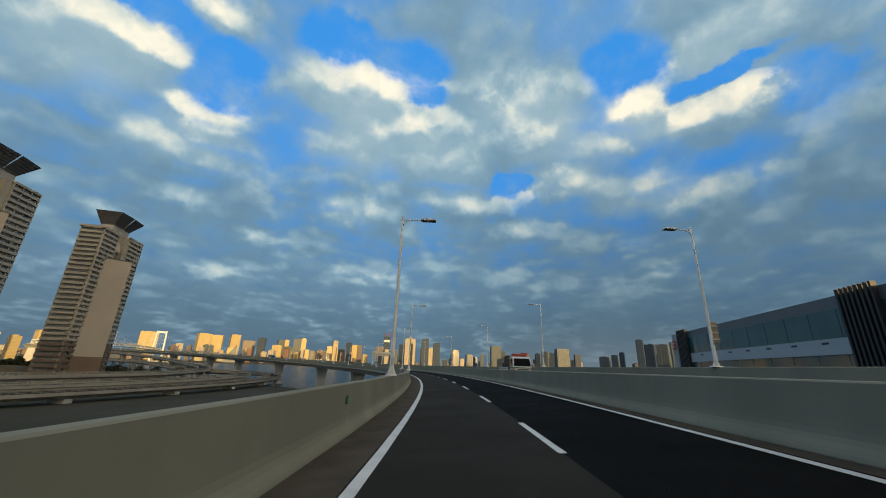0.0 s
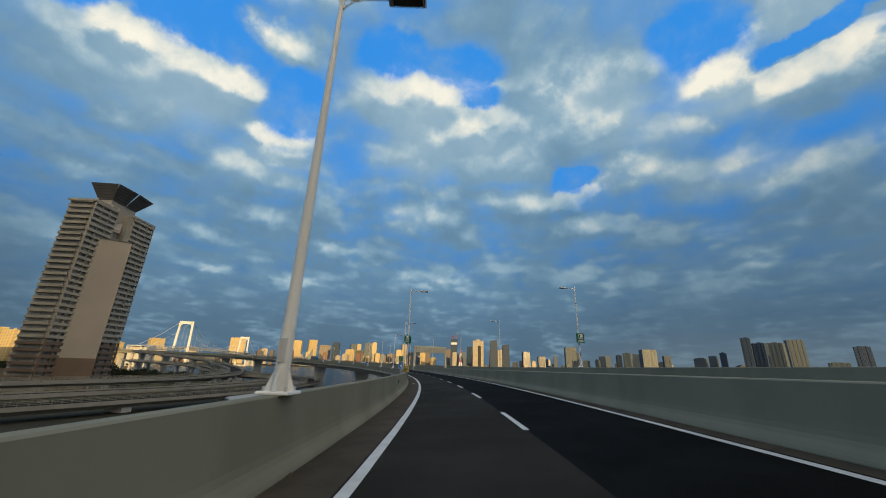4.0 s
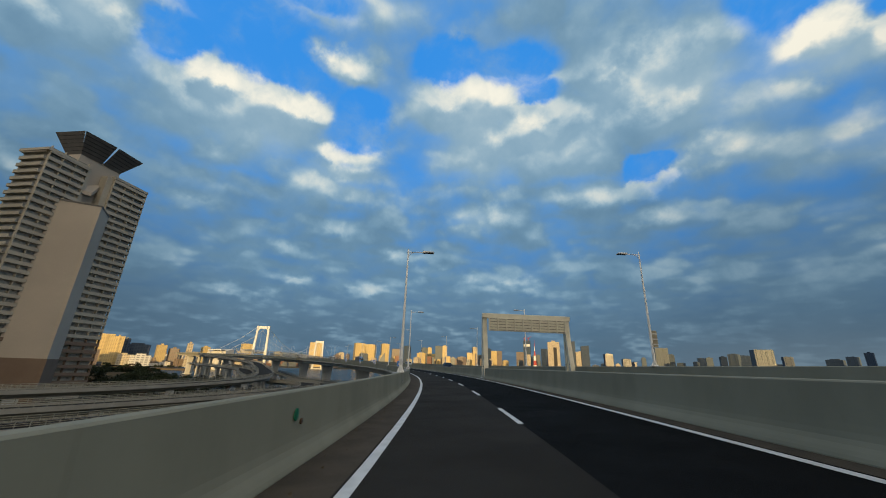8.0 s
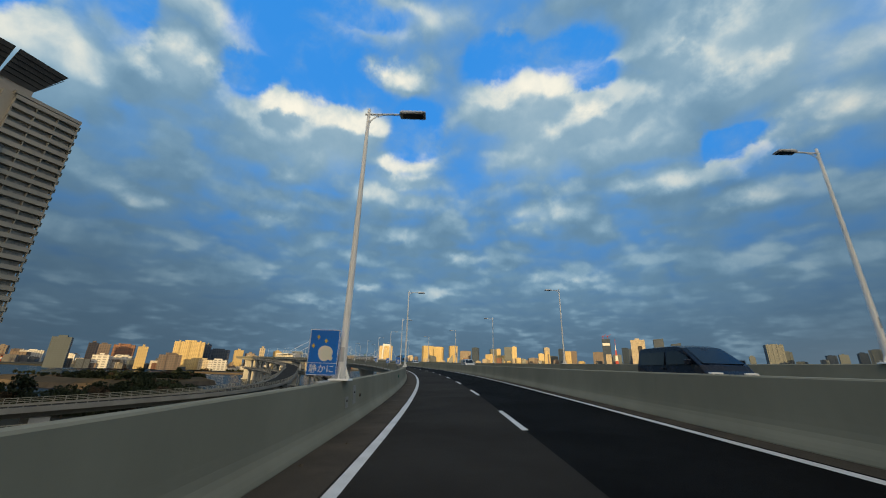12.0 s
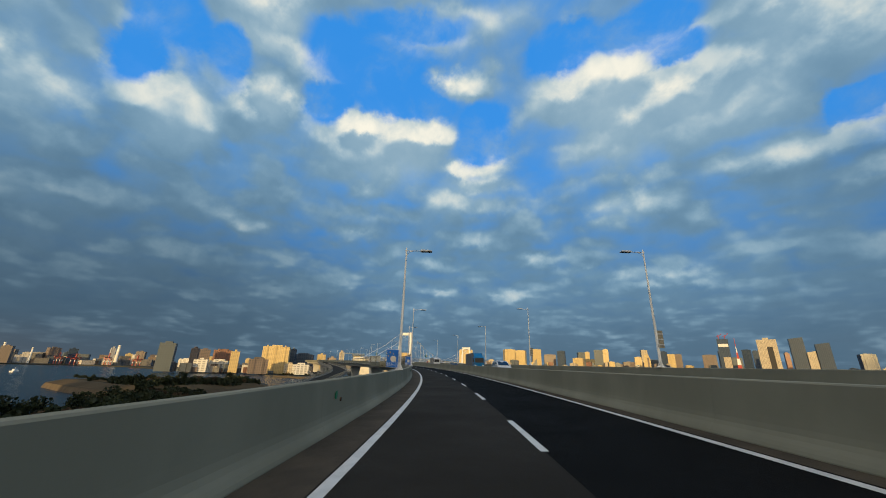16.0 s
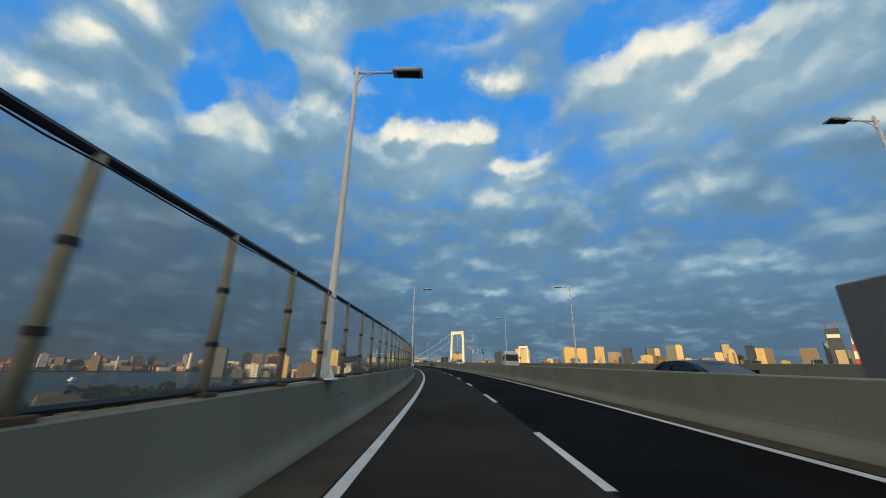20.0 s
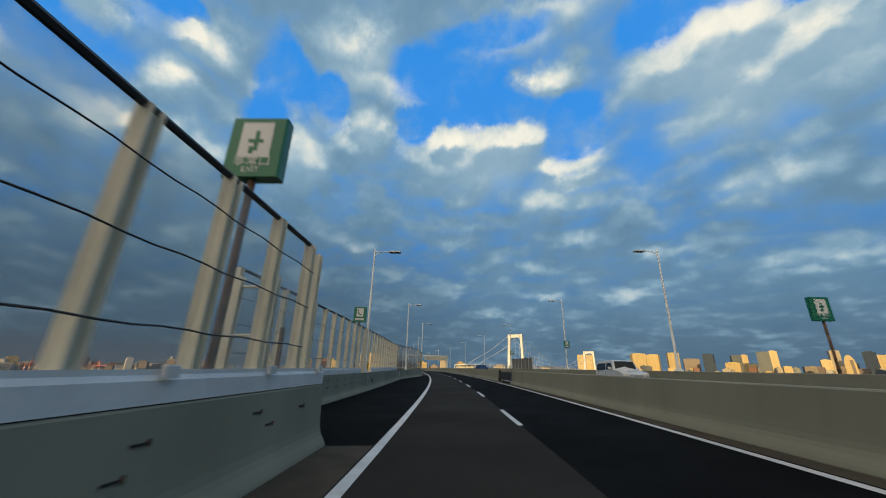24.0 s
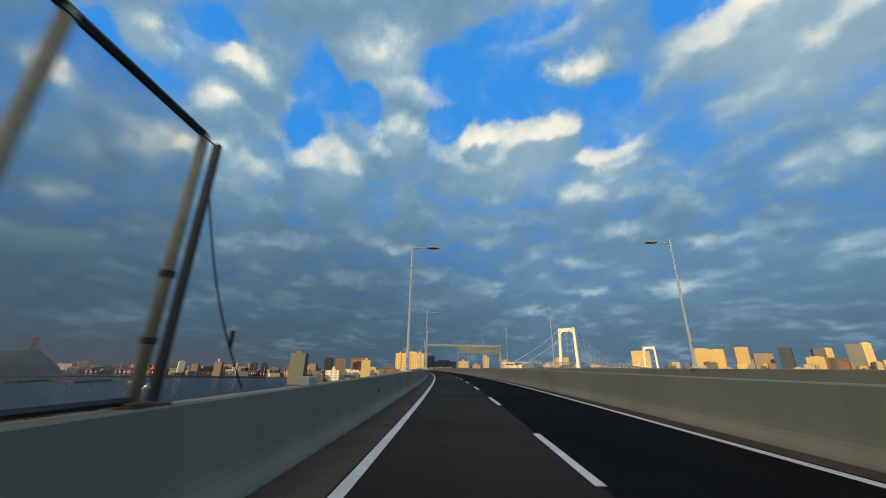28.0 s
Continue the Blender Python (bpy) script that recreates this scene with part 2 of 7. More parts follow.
# ---- materials ----
def surface(name, base, other, rough=0.7, metal=0.0, grain=40.0, stain=0.6, bump=0.15, streak=0.0, spread=0.0, fine_mix=0.35, gloss=0.5):
    """A material that varies between two colours at two scales, with fine relief; spread varies whole pieces."""
    m = bpy.data.materials.new(name)
    m.use_nodes = True
    tree = m.node_tree
    bsdf = tree.nodes["Principled BSDF"]
    geo = node("NewGeometry", tree).outputs["Position"]
    if streak:
        stretch = node("Mapping", tree)
        stretch.inputs["Scale"].default_value = (1, 1, streak)
        wire(geo, stretch.inputs[0], tree)
        geo_s = stretch.outputs[0]
    else:
        geo_s = geo
    wide = ease(fbm(geo_s, stain, 6.0, 0.6, 0.2, tree), 0.3, 0.7, tree)
    small = ease(fbm(geo, grain, 4.0, 0.65, 0.0, tree), 0.25, 0.75, tree)
    fac = calc("ADD", calc("MULTIPLY", wide, 1 - fine_mix, tree=tree), calc("MULTIPLY", small, fine_mix, tree=tree), tree=tree)
    col = blend(fac, base, other, tree)
    if spread:
        rnd = node("ObjectInfo", tree).outputs["Random"]
        tone = calc("ADD", calc("MULTIPLY", rnd, spread, tree=tree), 1 - spread / 2, tree=tree)
        hsv = node("HueSaturation", tree)
        wire(tone, hsv.inputs["Value"], tree)
        wire(col, hsv.inputs["Color"], tree)
        col = hsv.outputs[0]
    wire(col, bsdf.inputs["Base Color"], tree)
    r = calc("ADD", calc("MULTIPLY", fac, 0.16, tree=tree), rough - 0.08, tree=tree, clamp=True)
    wire(r, bsdf.inputs["Roughness"], tree)
    bsdf.inputs["Metallic"].default_value = metal
    bsdf.inputs["Specular IOR Level"].default_value = gloss
    if bump:
        b = node("Bump", tree)
        b.inputs["Strength"].default_value, b.inputs["Distance"].default_value = bump, 0.02
        wire(small, b.inputs["Height"], tree)
        wire(b.outputs[0], bsdf.inputs["Normal"], tree)
    return m


def plain(name, base, rough=0.5, metal=0.0):
    return surface(name, base, tuple(c * 0.82 for c in base), rough, metal, grain=25.0, stain=1.5, bump=0.03)


CONCRETE = surface("wall_concrete", (0.262, 0.254, 0.190), (0.208, 0.203, 0.152), 0.85, grain=60, stain=0.35, bump=0.08, streak=0.5, spread=0.05, fine_mix=0.15, gloss=0.2)
COPING = surface("coping_concrete", (0.47, 0.47, 0.45), (0.34, 0.34, 0.32), 0.8, grain=30, stain=0.7, bump=0.12, gloss=0.2)
GIRDER = surface("girder_concrete", (0.55, 0.54, 0.50), (0.40, 0.395, 0.36), 0.85, grain=6, stain=0.12, bump=0.05, spread=0.1, gloss=0.2)
RAMP_CONCRETE = surface("ramp_concrete", (0.36, 0.34, 0.29), (0.24, 0.225, 0.19), 0.85, grain=5, stain=0.15, bump=0.05, spread=0.1, gloss=0.2)
ASPHALT_OLD = surface("worn_asphalt", (0.042, 0.0385, 0.033), (0.025, 0.0232, 0.020), 0.9, grain=110, stain=0.30, bump=0.5, gloss=0.06)
ASPHALT_NEW = surface("fresh_asphalt", (0.0085, 0.0082, 0.0078), (0.0045, 0.0044, 0.0042), 0.9, grain=110, stain=0.4, bump=0.5, gloss=0.06)
SHOULDER = surface("dusty_shoulder", (0.092, 0.074, 0.052), (0.050, 0.042, 0.033), 0.9, grain=40, stain=0.9, bump=0.2, gloss=0.12)
PAINT = surface("road_paint", (0.72, 0.72, 0.70), (0.50, 0.50, 0.48), 0.6, grain=70, stain=2.0, bump=0.15)
GALV = surface("galvanised_steel", (0.62, 0.63, 0.62), (0.50, 0.50, 0.49), 0.5, 0.15, grain=25, stain=1.2, bump=0.04)
POLE = surface("pale_pole_paint", (0.88, 0.88, 0.85), (0.78, 0.77, 0.73), 0.45, grain=18, stain=1.0, bump=0.05, streak=0.3)
PLATE = surface("grey_cover_paint", (0.27, 0.265, 0.23), (0.20, 0.195, 0.17), 0.6, grain=20, stain=2.0, bump=0.06)
DARK = surface("dark_steel", (0.035, 0.035, 0.037), (0.02, 0.02, 0.022), 0.5, 0.3, grain=30, stain=2, bump=0.05)
RUST = surface("rusty_steel", (0.16, 0.085, 0.04), (0.06, 0.04, 0.03), 0.85, grain=30, stain=4, bump=0.2)
WEATHERED = surface("weathered_post_steel", (0.37, 0.335, 0.235), (0.22, 0.195, 0.14), 0.7, grain=14, stain=2.5, bump=0.1)
CREAM = surface("cream_post_paint", (0.70, 0.67, 0.54), (0.58, 0.55, 0.44), 0.55, grain=30, stain=1.5, bump=0.06)
WHITE_STEEL = surface("white_beam_paint", (0.68, 0.69, 0.68), (0.52, 0.53, 0.53), 0.45, grain=20, stain=1.0, bump=0.05)
BLUE_SIGN = plain("blue_sign_film", (0.005, 0.16, 0.62), 0.4)
GREEN_SIGN = plain("green_sign_film", (0.004, 0.17, 0.09), 0.4)
WHITE_FILM = plain("white_sign_film", (0.78, 0.78, 0.76), 0.4)
MOON = plain("cream_sign_film", (0.74, 0.72, 0.60), 0.4)
STAR = plain("yellow_sign_film", (0.65, 0.45, 0.05), 0.4)
FACADE = surface("tower_tile", (0.46, 0.415, 0.33), (0.36, 0.325, 0.26), 0.8, grain=3, stain=0.08, bump=0.04)
BROWN_TILE = surface("brown_tile", (0.21, 0.145, 0.10), (0.15, 0.105, 0.075), 0.8, grain=4, stain=0.1, bump=0.04)
BEIGE = surface("beige_render", (0.46, 0.40, 0.325), (0.40, 0.35, 0.29), 0.85, grain=3, stain=0.06, bump=0.03)
LATTICE = surface("grey_roof_panel", (0.15, 0.14, 0.125), (0.10, 0.095, 0.09), 0.7, grain=4, stain=0.2, bump=0.04)
WINDOW = surface("window_glass", (0.045, 0.05, 0.055), (0.025, 0.03, 0.035), 0.12, grain=2, stain=0.3, bump=0.0)
CURTAINED = surface("curtained_window", (0.40, 0.375, 0.315), (0.10, 0.10, 0.09), 0.3, grain=0.5, stain=0.9, bump=0.0, spread=0.3)
TEAL_GLASS = surface("teal_glass", (0.05, 0.13, 0.13), (0.03, 0.08, 0.085), 0.12, grain=1.5, stain=0.1, bump=0.0)
BARK = surface("bark", (0.09, 0.065, 0.045), (0.05, 0.035, 0.025), 0.9, grain=8, stain=1, bump=0.3)
LEAF = surface("evergreen_leaf", (0.030, 0.040, 0.016), (0.014, 0.020, 0.008), 0.7, grain=3, stain=0.4, bump=0.1, spread=0.4, gloss=0.2)
BROWN_LEAF = surface("winter_leaf", (0.07, 0.048, 0.027), (0.04, 0.03, 0.018), 0.8, grain=3, stain=0.4, bump=0.1, spread=0.3, gloss=0.2)
GRASS = surface("dry_grass", (0.085, 0.060, 0.028), (0.045, 0.034, 0.018), 0.95, grain=1.0, stain=0.05, bump=0.1, gloss=0.2)
EARTH = surface("park_earth", (0.05, 0.045, 0.03), (0.028, 0.028, 0.018), 0.95, grain=0.6, stain=0.03, bump=0.1, gloss=0.2)
STONE = surface("shore_stone", (0.125, 0.098, 0.066), (0.07, 0.055, 0.038), 0.95, grain=1.2, stain=0.2, bump=0.3, gloss=0.2)
ORANGE_RED = plain("crane_red", (0.42, 0.06, 0.04), 0.5)
TYRE = plain("tyre_rubber", (0.02, 0.02, 0.02), 0.8)


def pane_material(name, tint, alpha):
    m = bpy.data.materials.new(name)
    m.use_nodes = True
    tree = m.node_tree
    bsdf = tree.nodes["Principled BSDF"]
    bsdf.inputs["Base Color"].default_value = (*tint, 1)
    bsdf.inputs["Roughness"].default_value = 0.15
    geo = node("NewGeometry", tree).outputs["Position"]
    dirt = ease(fbm(geo, 1.3, 5.0, 0.6, 0.3, tree), 0.35, 0.75, tree)
    wire(calc("ADD", calc("MULTIPLY", dirt, 0.10, tree=tree), alpha, tree=tree), bsdf.inputs["Alpha"], tree)
    return m


SCREEN = pane_material("dusty_clear_panel", (0.42, 0.42, 0.38), 0.14)

wtr = bpy.data.materials.new("bay_water")
wtr.use_nodes = True
wtr_tree = wtr.node_tree
wtr_bsdf = wtr_tree.nodes["Principled BSDF"]
wtr_bsdf.inputs["Base Color"].default_value = (0.012, 0.030, 0.045, 1)
wtr_bsdf.inputs["Roughness"].default_value = 0.2
wtr_bsdf.inputs["IOR"].default_value = 1.2
wtr_bsdf.inputs["Specular IOR Level"].default_value = 0.08
wtr_pos = node("NewGeometry", wtr_tree).outputs["Position"]
wtr_bump = node("Bump", wtr_tree)
wtr_bump.inputs["Strength"].default_value, wtr_bump.inputs["Distance"].default_value = 0.9, 0.8
wire(calc("ADD", fbm(wtr_pos, 0.35, 5.0, 0.6, 0.5, wtr_tree), fbm(wtr_pos, 0.03, 3.0, 0.5, 0.3, wtr_tree), tree=wtr_tree), wtr_bump.inputs["Height"], wtr_tree)
wire(wtr_bump.outputs[0], wtr_bsdf.inputs["Normal"], wtr_tree)


def grid_facade(name, wall, glass, storey, bay, rough_glass=0.15, gap=0.35):
    """A far facade: rows of windows in a wall, by height and by distance along the wall."""
    m = bpy.data.materials.new(name)
    m.use_nodes = True
    tree = m.node_tree
    bsdf = tree.nodes["Principled BSDF"]
    obj = node("TexCoord", tree).outputs["Object"]
    sep = node("SeparateXYZ", tree)
    wire(obj, sep.inputs[0], tree)
    run = calc("ADD", sep.outputs[0], sep.outputs[1], tree=tree)
    fx = calc("FRACT", calc("DIVIDE", run, bay, tree=tree), tree=tree)
    fz = calc("FRACT", calc("DIVIDE", sep.outputs[2], storey, tree=tree), tree=tree)
    is_win = calc("MULTIPLY", calc("GREATER_THAN", fx, gap, tree=tree), calc("GREATER_THAN", fz, 0.45, tree=tree), tree=tree)
    nrm = node("SeparateXYZ", tree)
    wire(node("NewGeometry", tree).outputs["Normal"], nrm.inputs[0], tree)
    is_win = calc("MULTIPLY", is_win, calc("LESS_THAN", nrm.outputs[2], 0.5, tree=tree), tree=tree)
    dirt = fbm(obj, 0.06, 4.0, 0.6, 0.2, tree)
    rnd = node("ObjectInfo", tree).outputs["Random"]
    body = blend(dirt, wall, tuple(c * 0.7 for c in wall), tree)
    hsv = node("HueSaturation", tree)
    wire(calc("ADD", calc("MULTIPLY", rnd, 0.3, tree=tree), 0.85, tree=tree), hsv.inputs["Value"], tree)
    wire(body, hsv.inputs["Color"], tree)
    wire(blend(is_win, hsv.outputs[0], glass, tree), bsdf.inputs["Base Color"], tree)
    wire(calc("ADD", calc("MULTIPLY", is_win, rough_glass - 0.8, tree=tree), 0.8, tree=tree), bsdf.inputs["Roughness"], tree)
    return m


# tone 1 carries the low sun's warmth in its wall and window colours
FAR = {1: grid_facade("sun_tinted_apartment_facade", (0.60, 0.47, 0.23), (0.34, 0.26, 0.13), 3.2, 4.0, 0.4),
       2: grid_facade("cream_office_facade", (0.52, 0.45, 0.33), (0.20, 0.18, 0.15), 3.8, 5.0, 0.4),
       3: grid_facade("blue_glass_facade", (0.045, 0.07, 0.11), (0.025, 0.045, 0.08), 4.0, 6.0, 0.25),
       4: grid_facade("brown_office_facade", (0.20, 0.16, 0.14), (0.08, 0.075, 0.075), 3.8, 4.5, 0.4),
       # shade is mixed into this blue-grey paint, and into tone 3's darkness
       5: grid_facade("shade_tinted_office_facade", (0.105, 0.13, 0.15), (0.07, 0.095, 0.115), 3.9, 5.0, 0.35),
       6: grid_facade("brick_red_facade", (0.30, 0.15, 0.10), (0.10, 0.07, 0.06), 3.6, 4.0, 0.4),
       7: grid_facade("white_warehouse_facade", (0.68, 0.67, 0.63), (0.30, 0.30, 0.29), 5.0, 9.0, 0.5)}

# ---- tools for building ----
class Geo:
    """Gathers corners and faces for one mesh."""

    def __init__(self):
        self.v, self.f = [], []

    def add(self, verts, faces):
        n = len(self.v)
        self.v += [tuple(p) for p in verts]
        self.f += [tuple(i + n for i in f) for f in faces]
        return self

    def box(self, lo, hi, m=None):
        (a, b, c), (d, e, f) = lo, hi
        pts = [Vector(p) for p in ((a, b, c), (d, b, c), (d, e, c), (a, e, c), (a, b, f), (d, b, f), (d, e, f), (a, e, f))]
        return self.add([m @ p for p in pts] if m else pts,
                        [(3, 2, 1, 0), (4, 5, 6, 7), (0, 1, 5, 4), (1, 2, 6, 5), (2, 3, 7, 6), (3, 0, 4, 7)])

    def bevel_box(self, lo, hi, r, m=None):
        """A box with its upright edges and its top edge cut at an angle."""
        (a, b, c), (d, e, f) = lo, hi
        def ring(k, z):
            return [Vector(p) for p in ((a + r, b + k, z), (d - r, b + k, z), (d - k, b + r, z), (d - k, e - r, z),
                                        (d - r, e - k, z), (a + r, e - k, z), (a + k, e - r, z), (a + k, b + r, z))]
        return self.rings([ring(0, c), ring(0, f - r), ring(r * 0.7, f)], m)

    def rings(self, rows, m=None, caps=True, closed=True):
        n = len(rows[0])
        pts = [m @ Vector(p) if m else Vector(p) for row in rows for p in row]
        faces = []
        for i in range(len(rows) - 1):
            for j in range(n if closed else n - 1):
                k = (j + 1) % n
                faces.append((i * n + j, i * n + k, (i + 1) * n + k, (i + 1) * n + j))
        if caps and closed:
            faces.append(tuple(range(n))[::-1])
            faces.append(tuple((len(rows) - 1) * n + j for j in range(n)))
        return self.add(pts, faces)

    def rod(self, path, radii, n=8):
        """A round rod along points, with a radius at each."""
        path = [Vector(p) for p in path]
        rows = []
        for i, p in enumerate(path):
            d = (path[min(i + 1, len(path) - 1)] - path[max(i - 1, 0)]).normalized()
            side = d.cross(Vector((0, 0, 1)))
            side = Vector((1, 0, 0)) if side.length < 1e-4 else side.normalized()
            up_ = side.cross(d)
            r = radii[i] if isinstance(radii, (list, tuple)) else radii
            rows.append([p + (side * math.cos(2 * math.pi * k / n) + up_ * math.sin(2 * math.pi * k / n)) * r for k in range(n)])
        return self.rings(rows)

    def mesh(self, name, material, smooth_faces=False):
        me = bpy.data.meshes.new(name)
        me.from_pydata(self.v, [], self.f)
        me.materials.append(material)
        bm = bmesh.new()
        bm.from_mesh(me)
        bmesh.ops.recalc_face_normals(bm, faces=bm.faces)
        bm.to_mesh(me)
        bm.free()
        if smooth_faces:
            me.polygons.foreach_set("use_smooth", [True] * len(me.polygons))
        return me


def part(name, geo, material, parent=None, label="", smooth_faces=False):
    """One mesh object under a thing or a part, in its parent's own space."""
    ob = new(name, geo.mesh(name, material, smooth_faces) if isinstance(geo, Geo) else geo)
    ob.parent = parent
    if label:
        ob["label"] = label
    return ob


def thing(name, label, category, group="", kind="", m=None):
    ob = tagged(new(name), label, category, group, kind)
    if m is not None:
        ob.matrix_basis = m
    return ob


def strip(profile, s0, s1, step=5.0, shift=None, closed=True):
    """A profile of (lat, up) drawn along the road; shift moves it sideways by s."""
    g, rows = Geo(), []
    n = max(1, int(math.ceil((s1 - s0) / step)))
    for i in range(n + 1):
        s = s0 + (s1 - s0) * i / n
        w = shift(s) if shift else 0.0
        rows.append([on(s, lat + w, up_) for lat, up_ in profile])
    return g.rings(rows, closed=closed)


def catmull(points, step):
    """Points about a step apart along a smooth curve through the given ones."""
    pts = [Vector(p) for p in points]
    pts = [2 * pts[0] - pts[1]] + pts + [2 * pts[-1] - pts[-2]]
    out = []
    for a, b, c, d in zip(pts, pts[1:], pts[2:], pts[3:]):
        n = max(1, int((c - b).length / step))
        for i in range(n):
            t = i / n
            out.append(0.5 * ((2 * b) + (c - a) * t + (2 * a - 5 * b + 4 * c - d) * t * t + (3 * b - a - 3 * c + d) * t ** 3))
    return out + [pts[-2]]


# ---- sea, land and the far shore ----
def slab(outline, top, bottom):
    g, n = Geo(), len(outline)
    g.add([(x, y, bottom) for x, y in outline] + [(x, y, top) for x, y in outline],
          [tuple(range(n, 2 * n))] + [(i, (i + 1) % n, n + (i + 1) % n, n + i) for i in range(n)])
    return g


def ring_outline(cx, cy, r, n):
    return [(cx + r * math.cos(2 * math.pi * k / n), cy + r * math.sin(2 * math.pi * k / n)) for k in range(n)]


sea_geo = Geo()
sea_geo.add([(x, y, SEA) for x, y in ring_outline(-200, 300, 4900, 64)], [tuple(range(64))])
tagged(part("water", sea_geo, wtr), "dark blue wind-ruffled bay water", "water", kind="structure")

LAND = [(700, -600), (700, 330), (260, 250), (60, 215), (-70, 235), (-150, 300), (-215, 325), (-262, 336), (-352, 374), (-378, 352), (-322, 316),
        (-278, 298), (-264, 268), (-285, 200), (-420, 60), (-700, -300), (-700, -600)]
tagged(part("ground", slab(LAND, -14.5, SEA - 2), EARTH), "dark park ground behind the shore", "ground", kind="structure")
shore = Geo()
for (x0, y0), (x1, y1) in zip(LAND[1:14], LAND[2:15]):
    d = Vector((x1 - x0, y1 - y0, 0)).normalized()
    o = Vector((-d.y, d.x, 0)) * -3.0
    a, b = Vector((x0, y0, -14.4)), Vector((x1, y1, -14.4))
    shore.add([a, b, b + o + Vector((0, 0, -3.0)), a + o + Vector((0, 0, -3.0))], [(0, 1, 2, 3)])
tagged(part("shore_revetment", shore, STONE), "sloping stone revetment along the shore", "revetment", kind="structure")


def far_place(az, dist, from_t=14.0):
    """A far place by its direction from the middle of the way."""
    p = on(travelled(from_t))
    v = heading_vector(az, 0)
    return Vector((p.x + v.x * dist, p.y + v.y * dist, 0))


quay = Geo()
for a0 in np.arange(-62, 132, 4.0):
    near, far, h = [], [], 3.5
    for a in (a0, a0 + 4.0):
        near.append(far_place(a, 2350 + 250 * math.sin(a * 0.11) - 1330 * math.exp(-((a - 68) / 13) ** 4)))
        far.append(far_place(a, 4200))
    quay.add([(near[0].x, near[0].y, SEA), (near[1].x, near[1].y, SEA), (near[1].x, near[1].y, SEA + h), (near[0].x, near[0].y, SEA + h),
              (far[0].x, far[0].y, SEA + h + 4), (far[1].x, far[1].y, SEA + h + 4)], [(0, 1, 2, 3), (3, 2, 5, 4)])
tagged(part("far_quay", quay, EARTH), "low dark quay under the distant skyline", "quay", kind="structure")

# ---- the elevated road ----
BAY0, BAY1, BAY2 = 496.3, 536.0, 558.0
WALL_L, WALL_M, WALL_R = -2.58, 5.95, 17.0


def left_wall(s):
    """How far the left wall stands back from its usual line: the refuge bay."""
    if s < BAY0 or s >= BAY2:
        return 0.0
    if s <= BAY1:
        return -2.85
    k = (s - BAY1) / (BAY2 - BAY1)
    return -2.85 * (1 - k * k * (3 - 2 * k))


S0, S1 = -60.0, 880.0
tagged(part("road", strip([(-1.6, 0), (1.87, 0), (1.87, -0.3), (-1.6, -0.3)], S0, S1), ASPHALT_OLD), "worn dark grey asphalt lane", "road", kind="structure")
tagged(part("road", strip([(1.87, 0), (5.5, 0), (5.5, -0.3), (1.87, -0.3)], S0, S1), ASPHALT_NEW), "fresh black asphalt passing lane", "road", kind="structure")
tagged(part("road", strip([(6.6, 0), (17.0, 0), (17.0, -0.3), (6.6, -0.3)], S0, S1), ASPHALT_OLD), "dark asphalt of the oncoming lanes", "road", kind="structure")
for a, b in ((S0, BAY0), (BAY2, S1)):
    tagged(part("shoulder", strip([(-2.6, 0.0), (-1.6, 0.0), (-1.6, -0.3), (-2.6, -0.3)], a, b), SHOULDER), "dusty brown concrete gutter beside the wall", "shoulder", kind="structure")
bay_geo, rows = Geo(), []
for s in np.arange(BAY0, BAY2 + 0.1, 2.0):
    rows.append([on(s, WALL_L + left_wall(s + 0.01) - 0.02), on(s, -1.6), on(s, -1.6, -0.3), on(s, WALL_L + left_wall(s + 0.01) - 0.02, -0.3)])
bay_geo.rings(rows)
tagged(part("refuge_bay", bay_geo, ASPHALT_NEW), "dark asphalt refuge bay beside the lane", "road", kind="structure")
tagged(part("shoulder", strip([(5.5, 0.0), (5.97, 0.0), (5.97, -0.3), (5.5, -0.3)], S0, S1), SHOULDER), "dusty gutter along the median wall", "shoulder", kind="structure")

for lat, wide in ((-1.46, 0.20), (5.33, 0.18), (7.2, 0.18), (16.2, 0.18)):
    tagged(part("edge_line", strip([(lat - wide / 2, 0.004), (lat + wide / 2, 0.004)], S0, S1, 4.0, closed=False), PAINT), "solid white edge line on asphalt", "road marking", kind="structure")
DASH0 = 7.46
for lat in (1.86, 11.7):
    for k in range(-5, 85):
        a = DASH0 + 10.029 * k
        tagged(part("lane_dash", strip([(lat - 0.075, 0.005), (lat + 0.075, 0.005)], a, a + 3.77, 2.0, closed=False), PAINT),
               "white lane dash on asphalt", "road marking", "lane dashes", "structure")

LEFT_PROFILE = [(0, -0.05), (0, 0.02), (-0.02, 0.075), (-0.055, 0.14), (-0.10, 0.21), (-0.135, 0.29), (-0.155, 0.39), (-0.165, 0.52), (-0.19, 1.14), (-0.19, 1.155), (-0.215, 1.18), (-0.45, 1.18), (-0.475, 1.155), (-0.475, -0.75), (0.0, -0.75)]
MEDIAN_PROFILE = [(0, -0.05), (0, 0.02), (0.02, 0.075), (0.055, 0.14), (0.10, 0.21), (0.135, 0.29), (0.152, 0.39), (0.162, 0.52), (0.185, 1.125), (0.21, 1.15), (0.41, 1.15), (0.435, 1.125), (0.47, 0.28), (0.585, 0.10), (0.62, 0.02), (0.62, -0.05)]
RIGHT_PROFILE = [(0, -0.05), (0, 0.02), (0.035, 0.10), (0.15, 0.28), (0.19, 1.105), (0.215, 1.13), (0.45, 1.13), (0.475, 1.105), (0.475, -0.6), (0, -0.6)]
GATE0, GATE1 = 523.5, 530.7


